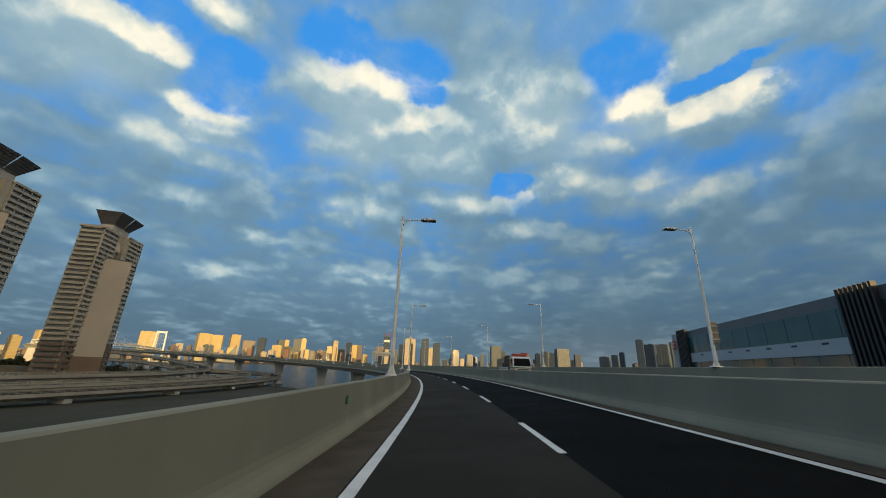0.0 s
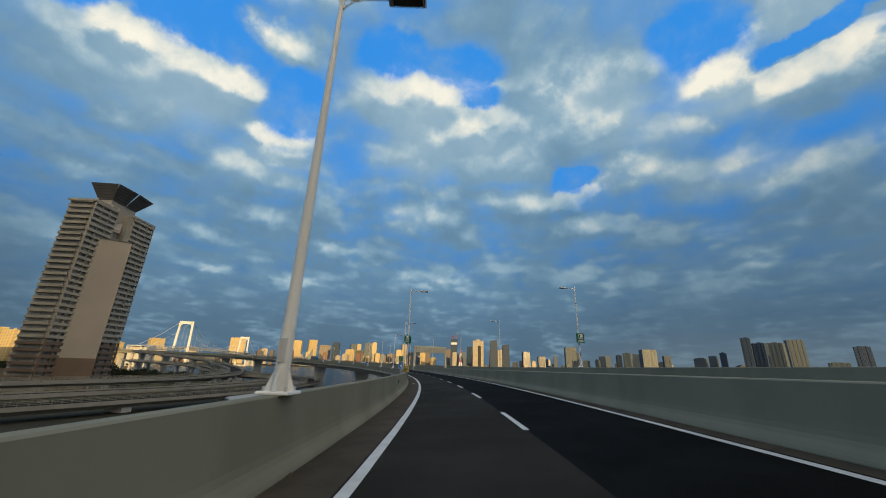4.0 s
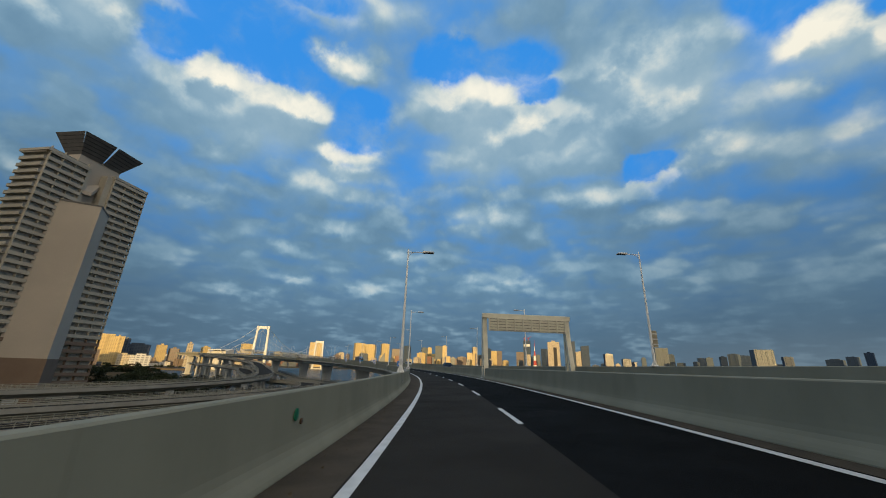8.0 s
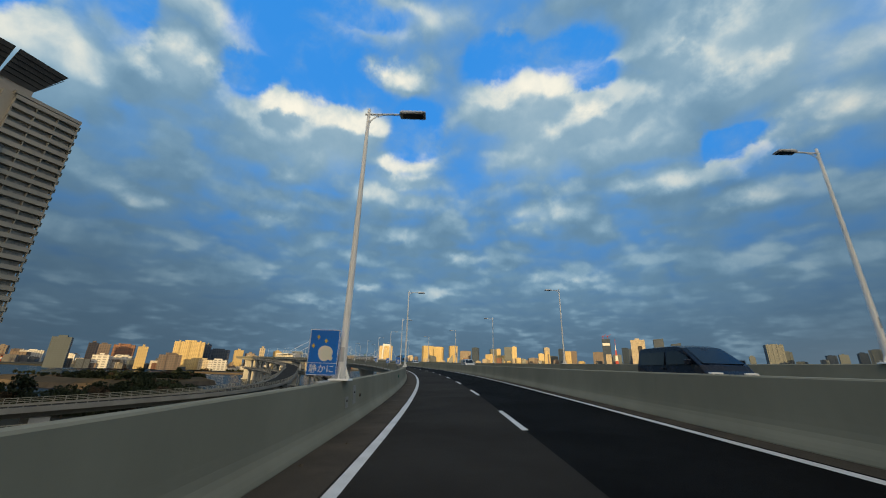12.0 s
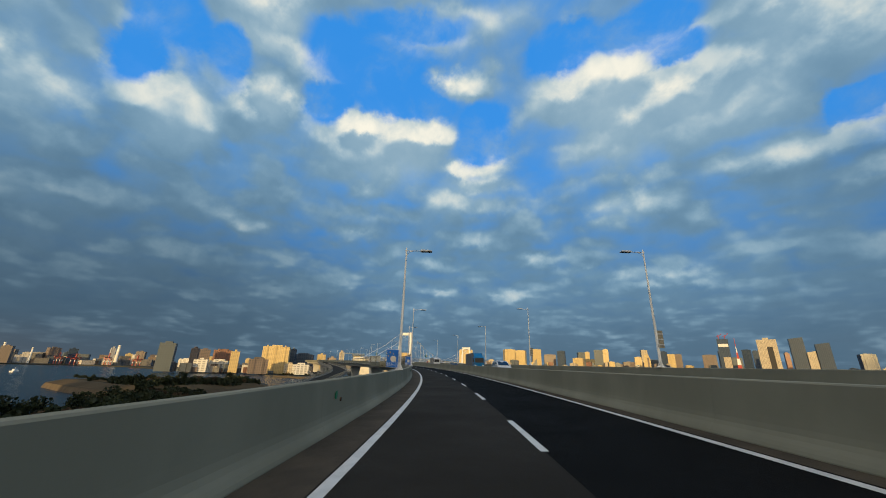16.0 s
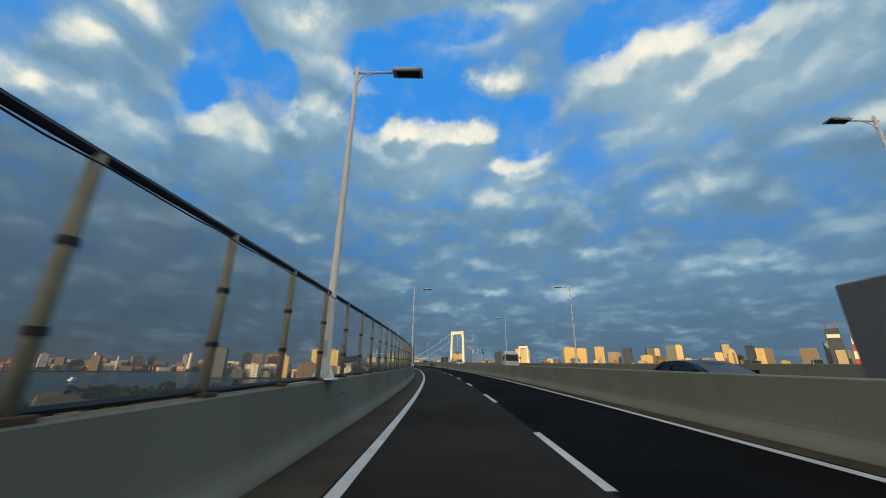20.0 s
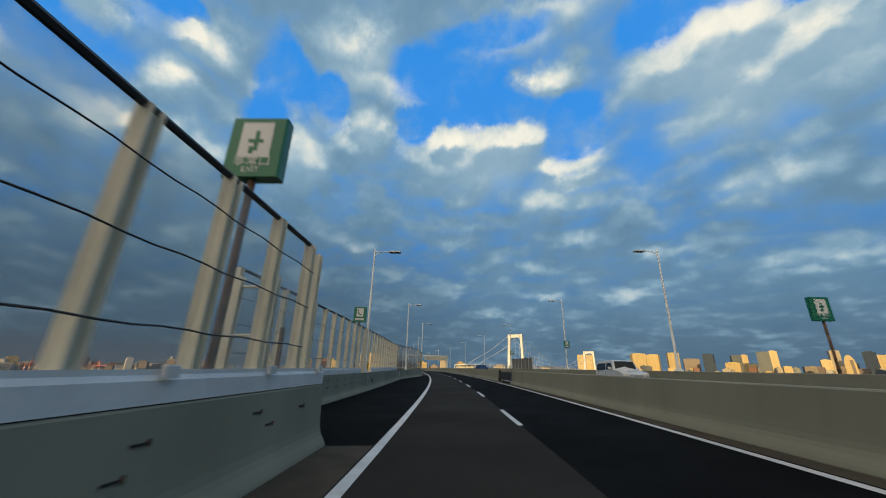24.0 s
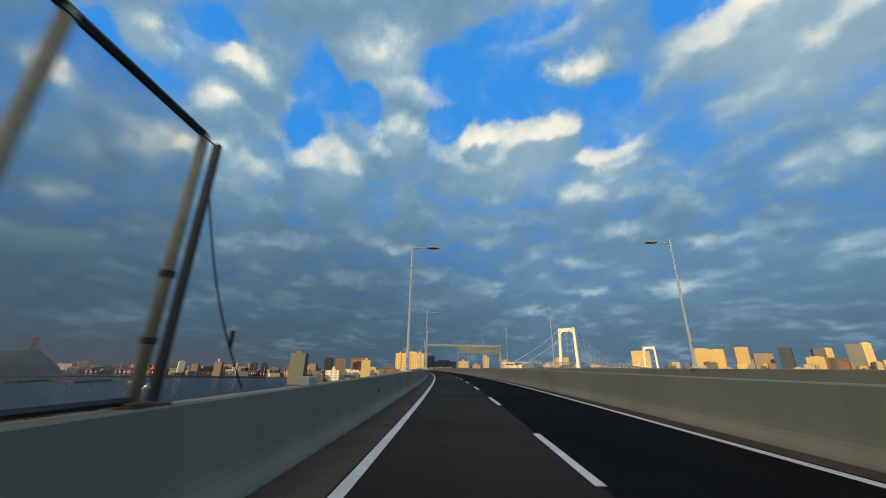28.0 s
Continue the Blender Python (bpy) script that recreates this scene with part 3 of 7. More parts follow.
def wall_run(name, profile, base, cuts, label, shift=None):
    root = tagged(new(name), label, "parapet", kind="structure")
    for a, b in zip(cuts, cuts[1:]):
        if name == "wall_median" and GATE0 - 0.5 < a < GATE1 - 0.5:
            continue
        part("wall_panel", strip([(base + lat, up_) for lat, up_ in profile], a + 0.0025, b - 0.0025, 2.5 if 480 < a < 580 else 5.0, shift), CONCRETE, root)
    return root


cuts = [float(s) for s in range(-60, 480, 10)] + [480.0, 487.0, BAY0 - 0.01] + [BAY0 + 0.01] + [float(s) for s in range(505, 640, 10)] + [float(s) for s in range(640, 881, 40)]
wall_run("wall_left", LEFT_PROFILE, WALL_L, cuts, "smooth grey concrete parapet, slightly stained", left_wall)
cuts = [float(s) for s in range(-60, 521, 10)] + [GATE0, GATE1] + [float(s) for s in range(540, 640, 10)] + [float(s) for s in range(640, 881, 40)]
wall_run("wall_median", MEDIAN_PROFILE, WALL_M, cuts, "grey concrete median wall with a sloping foot")
cuts = [float(s) for s in range(-60, 640, 10)] + [float(s) for s in range(640, 881, 40)]
wall_run("wall_right", RIGHT_PROFILE, WALL_R, cuts, "grey concrete outer parapet of the oncoming lanes")

tagged(part("bridge_girder", strip([(-3.05, -0.3), (-3.05, -0.75), (-0.6, -1.15), (0.2, -3.0), (14.2, -2.6), (15.2, -0.9), (17.45, -0.5), (17.45, -0.3)], S0, S1, 10.0), GIRDER),
       "pale concrete box girder under the elevated road", "girder", kind="structure")


def pier(s):
    root = thing("bridge_pier", "pale concrete bridge pier with a flared head", "bridge pier", "piers of the elevated road", "structure")
    p = on(s, 6.8, -2.75)
    m = Matrix.Translation((p.x, p.y, 0)) @ pose(0, 0, 0, 0, 0, aim(s))
    z1 = p.z
    def ring(hx, hy, z):
        c = 0.35
        return [(-hx + c, -hy, z), (hx - c, -hy, z), (hx, -hy + c, z), (hx, hy - c, z), (hx - c, hy, z), (-hx + c, hy, z), (-hx, hy - c, z), (-hx, -hy + c, z)]
    part("shaft", Geo().rings([ring(2.9, 1.6, SEA - 3), ring(3.3, 1.7, z1 - 5.5), ring(4.0, 1.8, z1 - 1.0)], m), GIRDER, root)
    part("cap", Geo().rings([ring(4.2, 1.95, z1 - 1.0), ring(4.6, 2.0, z1 - 0.6), ring(4.6, 2.0, z1)], m), GIRDER, root)
    part("footing", Geo().rings([ring(4.5, 4.0, SEA - 3), ring(4.5, 4.0, SEA + 1.2)], m), GIRDER, root)


for s in (-10, 50, 110, 170, 230, 300, 380, 458, 513, 585, 660, 725, 790, 850):
    pier(float(s))

# ---- street lamps ----
LAMPS = [-14.0, 20.0, 51.5, 84.0, 118.5, 150.2, 183.6, 216.3, 249.2, 283.0, 314.2, 347.6, 380.5, 412.2, 446.0, 481.5, 514.2, 542.9, 563.3, 599.0, 632.5, 665.0, 698.0, 731.0, 764.0]
LAMP_H = 9.05


def lamp_model():
    """A tapered pole on a base plate with one flat lantern on an arm; the arm points along +x."""
    root = thing("street_lamp", "tall pale steel street lamp on the parapet", "street lamp", "lamps along the elevated road")
    n = 12
    def ring(r, z):
        return [(r * math.cos(2 * math.pi * k / n), r * math.sin(2 * math.pi * k / n), z) for k in range(n)]
    part("pole", Geo().rings([ring(0.14, 0.02), ring(0.118, 0.35), ring(0.11, 1.2), ring(0.105, 1.25), ring(0.08, 5.5), ring(0.055, LAMP_H + 0.25), ring(0.02, LAMP_H + 0.32)]), POLE, root, smooth_faces=True)
    part("base_plate", Geo().bevel_box((-0.27, -0.27, -0.01), (0.27, 0.27, 0.035), 0.02), POLE, root)
    for k in range(4):
        a = math.pi / 4 + k * math.pi / 2
        x, y = 0.25 * math.cos(a), 0.25 * math.sin(a)
        part("bolt", Geo().rod([(x, y, 0.03), (x, y, 0.11)], 0.022, 6), GALV, root)
        b = k * math.pi / 2
        c, s = math.cos(b), math.sin(b)
        rib = Geo().add([(c * 0.13 - s * 0.008, s * 0.13 + c * 0.008, 0.03), (c * 0.25 - s * 0.008, s * 0.25 + c * 0.008, 0.03), (c * 0.12 - s * 0.008, s * 0.12 + c * 0.008, 0.38),
                         (c * 0.13 + s * 0.008, s * 0.13 - c * 0.008, 0.03), (c * 0.25 + s * 0.008, s * 0.25 - c * 0.008, 0.03), (c * 0.12 + s * 0.008, s * 0.12 - c * 0.008, 0.38)],
                        [(0, 1, 2), (5, 4, 3), (0, 3, 4, 1), (1, 4, 5, 2), (2, 5, 3, 0)])
        part("rib", rib, POLE, root)
    part("arm", Geo().rod([(-0.12, 0, LAMP_H + 0.05), (0.0, 0, LAMP_H + 0.05), (0.9, 0, LAMP_H + 0.07), (1.15, 0, LAMP_H + 0.07)], 0.034, 8), POLE, root, smooth_faces=True)
    part("brace", Geo().rod([(0.02, 0, LAMP_H - 0.38), (0.10, 0, LAMP_H - 0.2), (0.25, 0, LAMP_H - 0.05), (0.5, 0, LAMP_H + 0.04)], 0.022, 6), POLE, root, smooth_faces=True)
    lantern = part("lantern", Geo().rings([[(1.1, -0.15, LAMP_H + 0.01), (1.95, -0.17, LAMP_H + 0.01), (1.95, 0.17, LAMP_H + 0.01), (1.1, 0.15, LAMP_H + 0.01)],
                                           [(1.08, -0.17, LAMP_H + 0.06), (1.98, -0.2, LAMP_H + 0.06), (1.98, 0.2, LAMP_H + 0.06), (1.08, 0.17, LAMP_H + 0.06)],
                                           [(1.14, -0.12, LAMP_H + 0.17), (1.9, -0.14, LAMP_H + 0.14), (1.9, 0.14, LAMP_H + 0.14), (1.14, 0.12, LAMP_H + 0.17)]]), GALV, root, "grey metal lantern housing")
    part("lens", Geo().box((1.2, -0.13, LAMP_H - 0.005), (1.9, 0.13, LAMP_H + 0.008)), WINDOW, lantern)
    part("hatch", Geo().bevel_box((-0.06, -0.135, 0.5), (0.06, -0.105, 0.9), 0.008), GALV, root)
    for k in range(5):
        part("stencil_bar", Geo().box((-0.025, 0.112 - 0.004, 1.3 + 0.09 * k), (0.025, 0.118, 1.35 + 0.09 * k)), DARK, root)
    return root


def lamp_plinth(s, side, root_z):
    """The thickened piece of parapet that carries a lamp."""
    root = thing("lamp_plinth", "concrete plinth widening the parapet under a lamp", "plinth", "lamp plinths", "structure")
    w = left_wall(s) if side < 0 else 0
    base = (WALL_L + w - 0.45) if side < 0 else WALL_R + 0.45
    k = -1 if side < 0 else 1
    top = 1.18 if side < 0 else 1.13
    prof = [(0.0, top + 0.005), (k * 0.42, top + 0.005), (k * 0.42, top - 0.35), (k * 0.05, top - 0.85), (0.0, top - 0.85)]
    g = Geo().rings([[on(s - 1.1, base, top - 0.01), on(s - 1.1, base + k * 0.01, top - 0.01), on(s - 1.1, base + k * 0.01, top - 0.2), on(s - 1.1, base + k * 0.01, top - 0.5), on(s - 1.1, base, top - 0.5)],
                     [on(s - 0.5, base + a, b) for a, b in prof], [on(s + 0.5, base + a, b) for a, b in prof],
                     [on(s + 1.1, base, top - 0.01), on(s + 1.1, base + k * 0.01, top - 0.01), on(s + 1.1, base + k * 0.01, top - 0.2), on(s + 1.1, base + k * 0.01, top - 0.5), on(s + 1.1, base, top - 0.5)]])
    part("plinth_block", g, COPING, root)


first = lamp_model()
lamp_at = {}
for i, s in enumerate(LAMPS):
    lat = WALL_L + left_wall(s) - 0.31
    m = stand(s, lat, 1.195) @ Matrix.Diagonal((1.0, 1.0, 1.045 if s == 542.9 else 0.977, 1.0))
    if i == 0:
        first.matrix_basis = m
        lamp_at[s] = first
    else:
        lamp_at[s] = copy_thing(first, m)
    lamp_plinth(s, -1, 0)
for s in [-8.0, 23.8, 55.5, 86.9, 120.6, 154.1, 187.1, 220.1, 253.2, 285.4, 317.6, 350.2, 383.8, 415.9, 449.2, 482.8, 516.5, 539.7, 571.2, 600.6, 632.9, 667.0, 700.0, 733.0, 766.0]:
    copy_thing(first, stand(s, WALL_R + 0.30, 1.145, 180) @ Matrix.Diagonal((1.0, 1.0, 1.045 if s < 180 else 1.06, 1.0)))
    lamp_plinth(s, 1, 0)

# ---- apartment towers ----
def slab_tower(name, x, y, turn, top, label):
    """A tall apartment tower: two balconied wings, a blank stair tower between them and flared roof panels."""
    root = thing(name, label, "apartment tower", "apartment towers", m=pose(x, y, 0, 0, 0, turn))
    root.scale = (0.84, 0.72, 1.0)
    g0, H, F = -14.5, top, 2.95
    nf = int((H - g0) / F)
    # +y faces the road; u runs to the right as seen from the road
    wing_l = part("wing", Geo().box((-24, -16, g0), (-3, 3, H)), FACADE, root, "beige tiled wing with rows of balconies")
    wing_r = part("wing", Geo().box((4, -16, g0), (22, 1.5, H - 1)), FACADE, root, "beige tiled wing with rows of balconies")
    core = part("core", Geo().box((-11, -12, g0), (9, -2, H + 6)), BEIGE, root)
    stair = part("stair_tower", Geo().rings([[(-8, 6, g0), (4.0, 18, g0), (13.5, 2, g0), (4, -4, g0)], [(-8, 6, H - 18.5), (4.0, 18, H - 18.5), (13.5, 2, H - 18.5), (4, -4, H - 18.5)]]), BEIGE, root, "blank beige stair tower")
    part("parapet", Geo().rings([[(-8.2, 6, H - 18.5), (4.0, 18.2, H - 18.5), (13.7, 2, H - 18.5), (4, -4, H - 18.5)], [(-8.2, 6, H - 17.8), (4.0, 18.2, H - 17.8), (13.7, 2, H - 17.8), (4, -4, H - 17.8)]]), LATTICE, stair)
    part("plinth_band", Geo().rings([[(-8.15, 6, g0), (4.0, 18.2, g0), (13.7, 2, g0), (4, -4, g0)], [(-8.15, 6, g0 + 15), (4.0, 18.2, g0 + 15), (13.7, 2, g0 + 15), (4, -4, g0 + 15)]]), BROWN_TILE, stair, "brown tiled base of the stair tower")
    part("roof_deck", Geo().rings([[(-9, -6, H - 3), (2, 4, H - 12), (8, -1, H - 12), (8, -6, H - 3)], [(-9, -6, H + 1), (2, 4, H - 10.5), (8, -1, H - 10.5), (8, -6, H + 1)]]), BEIGE, root)
    for k in range(nf):
        z = g0 + F * (k + 1)
        low = k < 7
        mt = BROWN_TILE if low else FACADE
        for wing, x0, x1, y1 in ((wing_l, -24.6, -6.0, 3.0), (wing_r, 6.0, 22.6, 1.5)):
            if z > H - 0.5:
                continue
            part("balcony", Geo().box((x0, y1 - 0.1, z - 0.25), (x1, y1 + 1.6, z)).box((x0, y1 + 1.45, z), (x1, y1 + 1.6, z + 1.1)), mt, wing)
            part("window_band", Geo().box((x0 + 1.0, y1 - 0.1, z + 0.3), (x1 - 0.8, y1 + 0.03, z + 2.3)), CURTAINED, wing)
            for j in range(4):
                px = x0 + 0.15 + (x1 - x0 - 0.3) * j / 3
                part("divider", Geo().box((px - 0.12, y1 + 0.03, z), (px + 0.12, y1 + 1.42, z + F - 0.25)), mt, wing)
        # side balconies, seen as the road swings past
        part("balcony", Geo().box((21.9, -15, z - 0.25), (23.6, 1.0, z)).box((23.45, -15, z), (23.6, 1.0, z + 1.1)), mt, wing_r)
        part("balcony", Geo().box((-25.7, -15, z - 0.25), (-24.0, 2.6, z)).box((-25.7, -15, z), (-25.55, 2.6, z + 1.1)), mt, wing_l)
        part("window_band", Geo().box((21.9, -14, z + 0.3), (22.03, 0, z + 2.2)), CURTAINED, wing_r)
        part("window_band", Geo().box((-24.03, -14, z + 0.3), (-23.9, 1.8, z + 2.2)), CURTAINED, wing_l)
    for x0, x1, y1, hh in ((-24.8, -5.5, 4.7, H), (5.5, 24.0, 3.2, H - 1)):
        part("roof_rim", Geo().box((x0, -16.2, hh - 0.2), (x1, y1, hh + 0.9)), FACADE, root)
    # four flared lattice panels over the core
    for a0, a1, b0, b1 in (((-11, -2), (-1.3, -1), (-16, 5.5), (-1.6, 6.5)), ((-0.7, -1), (9, -2), (-0.4, 6.5), (14, 5.0)), ((9, -2), (9, -12), (14.4, 4.6), (15, -15)), ((-11, -12), (-11, -2), (-16.5, -15), (-16.4, 5))):
        def q(p, z, o=0.0):
            return (p[0], p[1] + o, z)
        panel = part("roof_panel", Geo().rings([[q(a0, H + 5), q(a1, H + 5), q(a1, H + 5, -0.5), q(a0, H + 5, -0.5)], [q(b0, H + 13), q(b1, H + 13), q(b1, H + 13, -0.5), q(b0, H + 13, -0.5)]]), LATTICE, root, "flared grey lattice roof panel")
        for k in range(1, 6):
            f = k / 6
            c0 = [a0[i] + (b0[i] - a0[i]) * f for i in (0, 1)]
            c1 = [a1[i] + (b1[i] - a1[i]) * f for i in (0, 1)]
            part("rail", Geo().rod([(c0[0], c0[1] + 0.12, H + 5 + 8 * f), (c1[0], c1[1] + 0.12, H + 5 + 8 * f)], 0.12, 4), DARK, panel)
    return root


slab_tower("apartment_tower", -215.8, 233.4, -78.0, 78.5, "beige apartment tower with balconies and flared roof panels")
slab_tower("apartment_tower", -210.2, 155.7, -78.0, 79.9, "beige apartment tower beside the other, balconied")

# ---- the skyline ----
def far_building(az, width, rise, tone, dist, label, name="office_building", deep=0.7, from_t=14.0):
    p = far_place(az, dist, from_t)
    w = max(8.0, dist * radians(width) * 0.95)
    top = 4.0 + dist * math.tan(radians(rise))
    root = thing(name, label, "building", "distant skyline", m=pose(p.x, p.y, SEA + 3, 0, 0, az + random.uniform(-22, 22)))
    h, d = top - SEA - 3, w * deep
    body = Geo().box((-w / 2, -d / 2, 0), (w / 2, d / 2, h))
    part("body", body, FAR[tone], root)
    k = random.uniform(0.25, 0.6)
    part("roof_plant", Geo().box((-w / 2 * k, -d / 2 * k, h), (w / 2 * k, d / 2 * k, h + random.uniform(2.0, 6.0))), FAR[tone], root)
    if w > 35:
        for j in range(int(w / 18)):
            x = -w / 2 + (j + 0.5) * w / int(w / 18)
            part("stair_shaft", Geo().box((x - 2.0, -d / 2 - 1.2, 0), (x + 2.0, -d / 2, h + 3)), FAR[tone], root)
    return root


LABEL = {1: "apartment block painted sunlit gold on the far shore", 2: "cream office tower on the far shore", 3: "dark blue glass tower on the far shore",
         4: "brown office block on the far shore", 5: "office tower in shade-darkened grey on the far shore", 6: "red-brown office block on the far shore", 7: "white low warehouse on the far quay"}
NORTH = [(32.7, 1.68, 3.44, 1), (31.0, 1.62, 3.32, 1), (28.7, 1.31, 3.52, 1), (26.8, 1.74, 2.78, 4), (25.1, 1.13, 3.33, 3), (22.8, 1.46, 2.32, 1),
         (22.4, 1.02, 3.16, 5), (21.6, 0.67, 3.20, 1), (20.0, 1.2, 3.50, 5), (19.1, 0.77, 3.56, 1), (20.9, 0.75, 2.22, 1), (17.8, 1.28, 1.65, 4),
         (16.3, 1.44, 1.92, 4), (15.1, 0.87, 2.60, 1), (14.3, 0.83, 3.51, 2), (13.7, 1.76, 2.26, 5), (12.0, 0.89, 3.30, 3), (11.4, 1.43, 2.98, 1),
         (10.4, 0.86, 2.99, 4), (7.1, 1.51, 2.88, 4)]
# the eastern blocks mostly take the shade-darkened tones 3 and 5
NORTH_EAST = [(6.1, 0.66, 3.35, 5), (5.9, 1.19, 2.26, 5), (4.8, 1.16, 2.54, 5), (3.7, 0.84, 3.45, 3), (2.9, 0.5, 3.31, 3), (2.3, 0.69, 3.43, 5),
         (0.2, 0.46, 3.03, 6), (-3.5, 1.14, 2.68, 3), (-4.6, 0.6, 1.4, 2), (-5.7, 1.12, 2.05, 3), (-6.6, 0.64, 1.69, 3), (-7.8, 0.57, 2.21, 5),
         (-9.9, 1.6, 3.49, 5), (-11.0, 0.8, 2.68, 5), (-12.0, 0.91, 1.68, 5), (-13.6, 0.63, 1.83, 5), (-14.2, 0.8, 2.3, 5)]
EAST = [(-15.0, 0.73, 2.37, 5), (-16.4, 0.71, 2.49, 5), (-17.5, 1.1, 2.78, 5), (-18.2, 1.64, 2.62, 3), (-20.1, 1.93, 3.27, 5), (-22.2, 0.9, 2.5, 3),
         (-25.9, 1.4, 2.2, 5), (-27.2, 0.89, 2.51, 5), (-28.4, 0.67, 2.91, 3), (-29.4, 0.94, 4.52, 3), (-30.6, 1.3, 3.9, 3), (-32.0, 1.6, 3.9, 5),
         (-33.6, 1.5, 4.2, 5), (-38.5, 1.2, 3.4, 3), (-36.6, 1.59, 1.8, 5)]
SOUTH = [(78.5, 1.7, 2.31, 5), (75.7, 0.86, 1.86, 4), (74.7, 1.26, 1.77, 4), (72.7, 2.1, 1.79, 6), (71.2, 1.04, 1.68, 1), (74.8, 1.57, 0.57, 7),
         (72.8, 2.13, 0.47, 7), (71.1, 0.94, 0.35, 2), (68.3, 2.37, 0.83, 4), (66.3, 3.49, 2.52, 1), (64.2, 0.74, 2.35, 3), (62.7, 2.48, 1.70, 3),
         (62.9, 1.97, 0.35, 7), (64.4, 1.33, 0.35, 2), (60.4, 1.14, 1.77, 1), (58.9, 1.27, 1.39, 4), (57.6, 0.74, 2.18, 2), (55.5, 1.02, 1.82, 1),
         (50.6, 1.56, 1.50, 2)]
SOUTH_FAR = [(83.9, 0.43, 1.50, 7), (87.1, 0.76, 1.20, 3), (88.6, 0.99, 1.20, 4), (79, 1.82, 0.82, 7), (76.5, 1.82, 0.55, 7),
         (81.3, 0.92, 1.20, 4), (96, 0.63, 1.19, 7), (94.8, 0.77, 0.89, 4), (91.8, 0.86, 1.20, 4), (99.5, 0.8, 1.10, 4)]
WEST = [(39.4, 2.1, 3.2, 1), (48.8, 1.6, 2.5, 1), (44.5, 1.2, 1.6, 2), (36.2, 0.9, 1.5, 4), (34.6, 0.6, 1.7, 4)]
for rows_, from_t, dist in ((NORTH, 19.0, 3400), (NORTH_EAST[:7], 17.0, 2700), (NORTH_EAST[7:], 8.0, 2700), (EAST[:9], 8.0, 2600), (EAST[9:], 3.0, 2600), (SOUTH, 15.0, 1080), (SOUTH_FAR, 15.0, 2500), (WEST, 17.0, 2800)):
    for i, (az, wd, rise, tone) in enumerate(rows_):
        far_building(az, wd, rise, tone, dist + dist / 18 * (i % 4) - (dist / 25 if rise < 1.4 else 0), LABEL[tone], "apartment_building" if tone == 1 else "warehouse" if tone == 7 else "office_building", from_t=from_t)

# the few towers with a shape of their own
def far_root(az, dist, label, from_t=17.0, turn=0.0):
    p = far_place(az, dist, from_t)
    return thing("office_building", label, "building", "distant skyline", m=pose(p.x, p.y, SEA + 3, 0, 0, az + turn))


crane_tower = far_root(5.7, 2250, "dark blue glass tower with red cranes on its roof")
part("body", Geo().box((-22, -16, 0), (22, 16, 205)), FAR[3], crane_tower)
part("lower_front", Geo().box((-8, -17.5, 0), (20, -16, 120)), FAR[2], crane_tower)
part("fascia", Geo().box((-19, -17, 168), (19, -16, 182)), WHITE_STEEL, crane_tower)
for x in (-13, 12):
    jib = part("roof_crane", Geo().rod([(x, 0, 204), (x, 0, 226)], 1.4, 4).rod([(x, 0, 218), (x + 16, 0, 232)], 1.0, 4).rod([(x, 0, 220), (x - 8, 0, 219)], 1.2, 4), ORANGE_RED, crane_tower, "red roof crane")
arch = far_root(1.6, 2250, "cream tower with a tall dark slot in its front")
part("body", Geo().box((-35, -16, 0), (35, 16, 198)), FAR[2], arch)
part("slot", Geo().box((-2, -17, 0), (18, -15.9, 165)), DARK, arch)
part("roof_plant", Geo().box((-12, -8, 198), (10, 8, 206)), FAR[2], arch)
for az, w, h, tone in ((-1.4, 24, 208, 3), (-2.4, 15, 148, 2), (-3.4, 23, 182, 3)):
    block = far_root(az + 0.5, 2300, LABEL[tone], turn=8)
    part("body", Geo().rings([[(-w, -14, 0), (w, -14, 0), (w, 14, 0), (-w, 14, 0)], [(-w, -14, h - 6), (w, -14, h - 6), (w, 14, h - 6), (-w, 14, h - 6)], [(-w, -14, h - 6), (w, -14, h), (w, 14, h), (-w, 14, h - 6)]]), FAR[tone], block)
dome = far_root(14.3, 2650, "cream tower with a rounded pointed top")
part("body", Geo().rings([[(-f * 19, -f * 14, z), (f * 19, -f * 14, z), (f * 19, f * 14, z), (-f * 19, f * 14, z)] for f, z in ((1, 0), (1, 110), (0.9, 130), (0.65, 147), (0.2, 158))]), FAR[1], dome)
part("dark_front", Geo().box((2, -15.5, 0), (12, -13.9, 135)), FAR[4], dome)
wedge = far_root(29.6, 2500, "sloping glass pyramid hall before golden towers")
part("body", Geo().rings([[(-40, -20, 0), (40, -20, 0), (40, 20, 0), (-40, 20, 0)], [(30, -8, 112), (34, -8, 112), (34, 8, 112), (30, 8, 112)]]), FAR[5], wedge)

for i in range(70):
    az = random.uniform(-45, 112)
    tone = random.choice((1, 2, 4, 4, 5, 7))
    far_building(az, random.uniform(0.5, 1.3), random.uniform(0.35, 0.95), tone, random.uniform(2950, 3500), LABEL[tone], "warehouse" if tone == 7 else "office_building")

# sun-tinted gold only past 9 degrees; shade-toned colours prevail to the east
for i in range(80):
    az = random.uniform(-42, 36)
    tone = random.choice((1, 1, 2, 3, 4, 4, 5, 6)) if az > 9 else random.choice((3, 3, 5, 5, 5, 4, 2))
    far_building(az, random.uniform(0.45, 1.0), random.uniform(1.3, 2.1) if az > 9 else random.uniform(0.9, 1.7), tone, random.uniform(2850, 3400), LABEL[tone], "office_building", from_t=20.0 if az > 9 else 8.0)

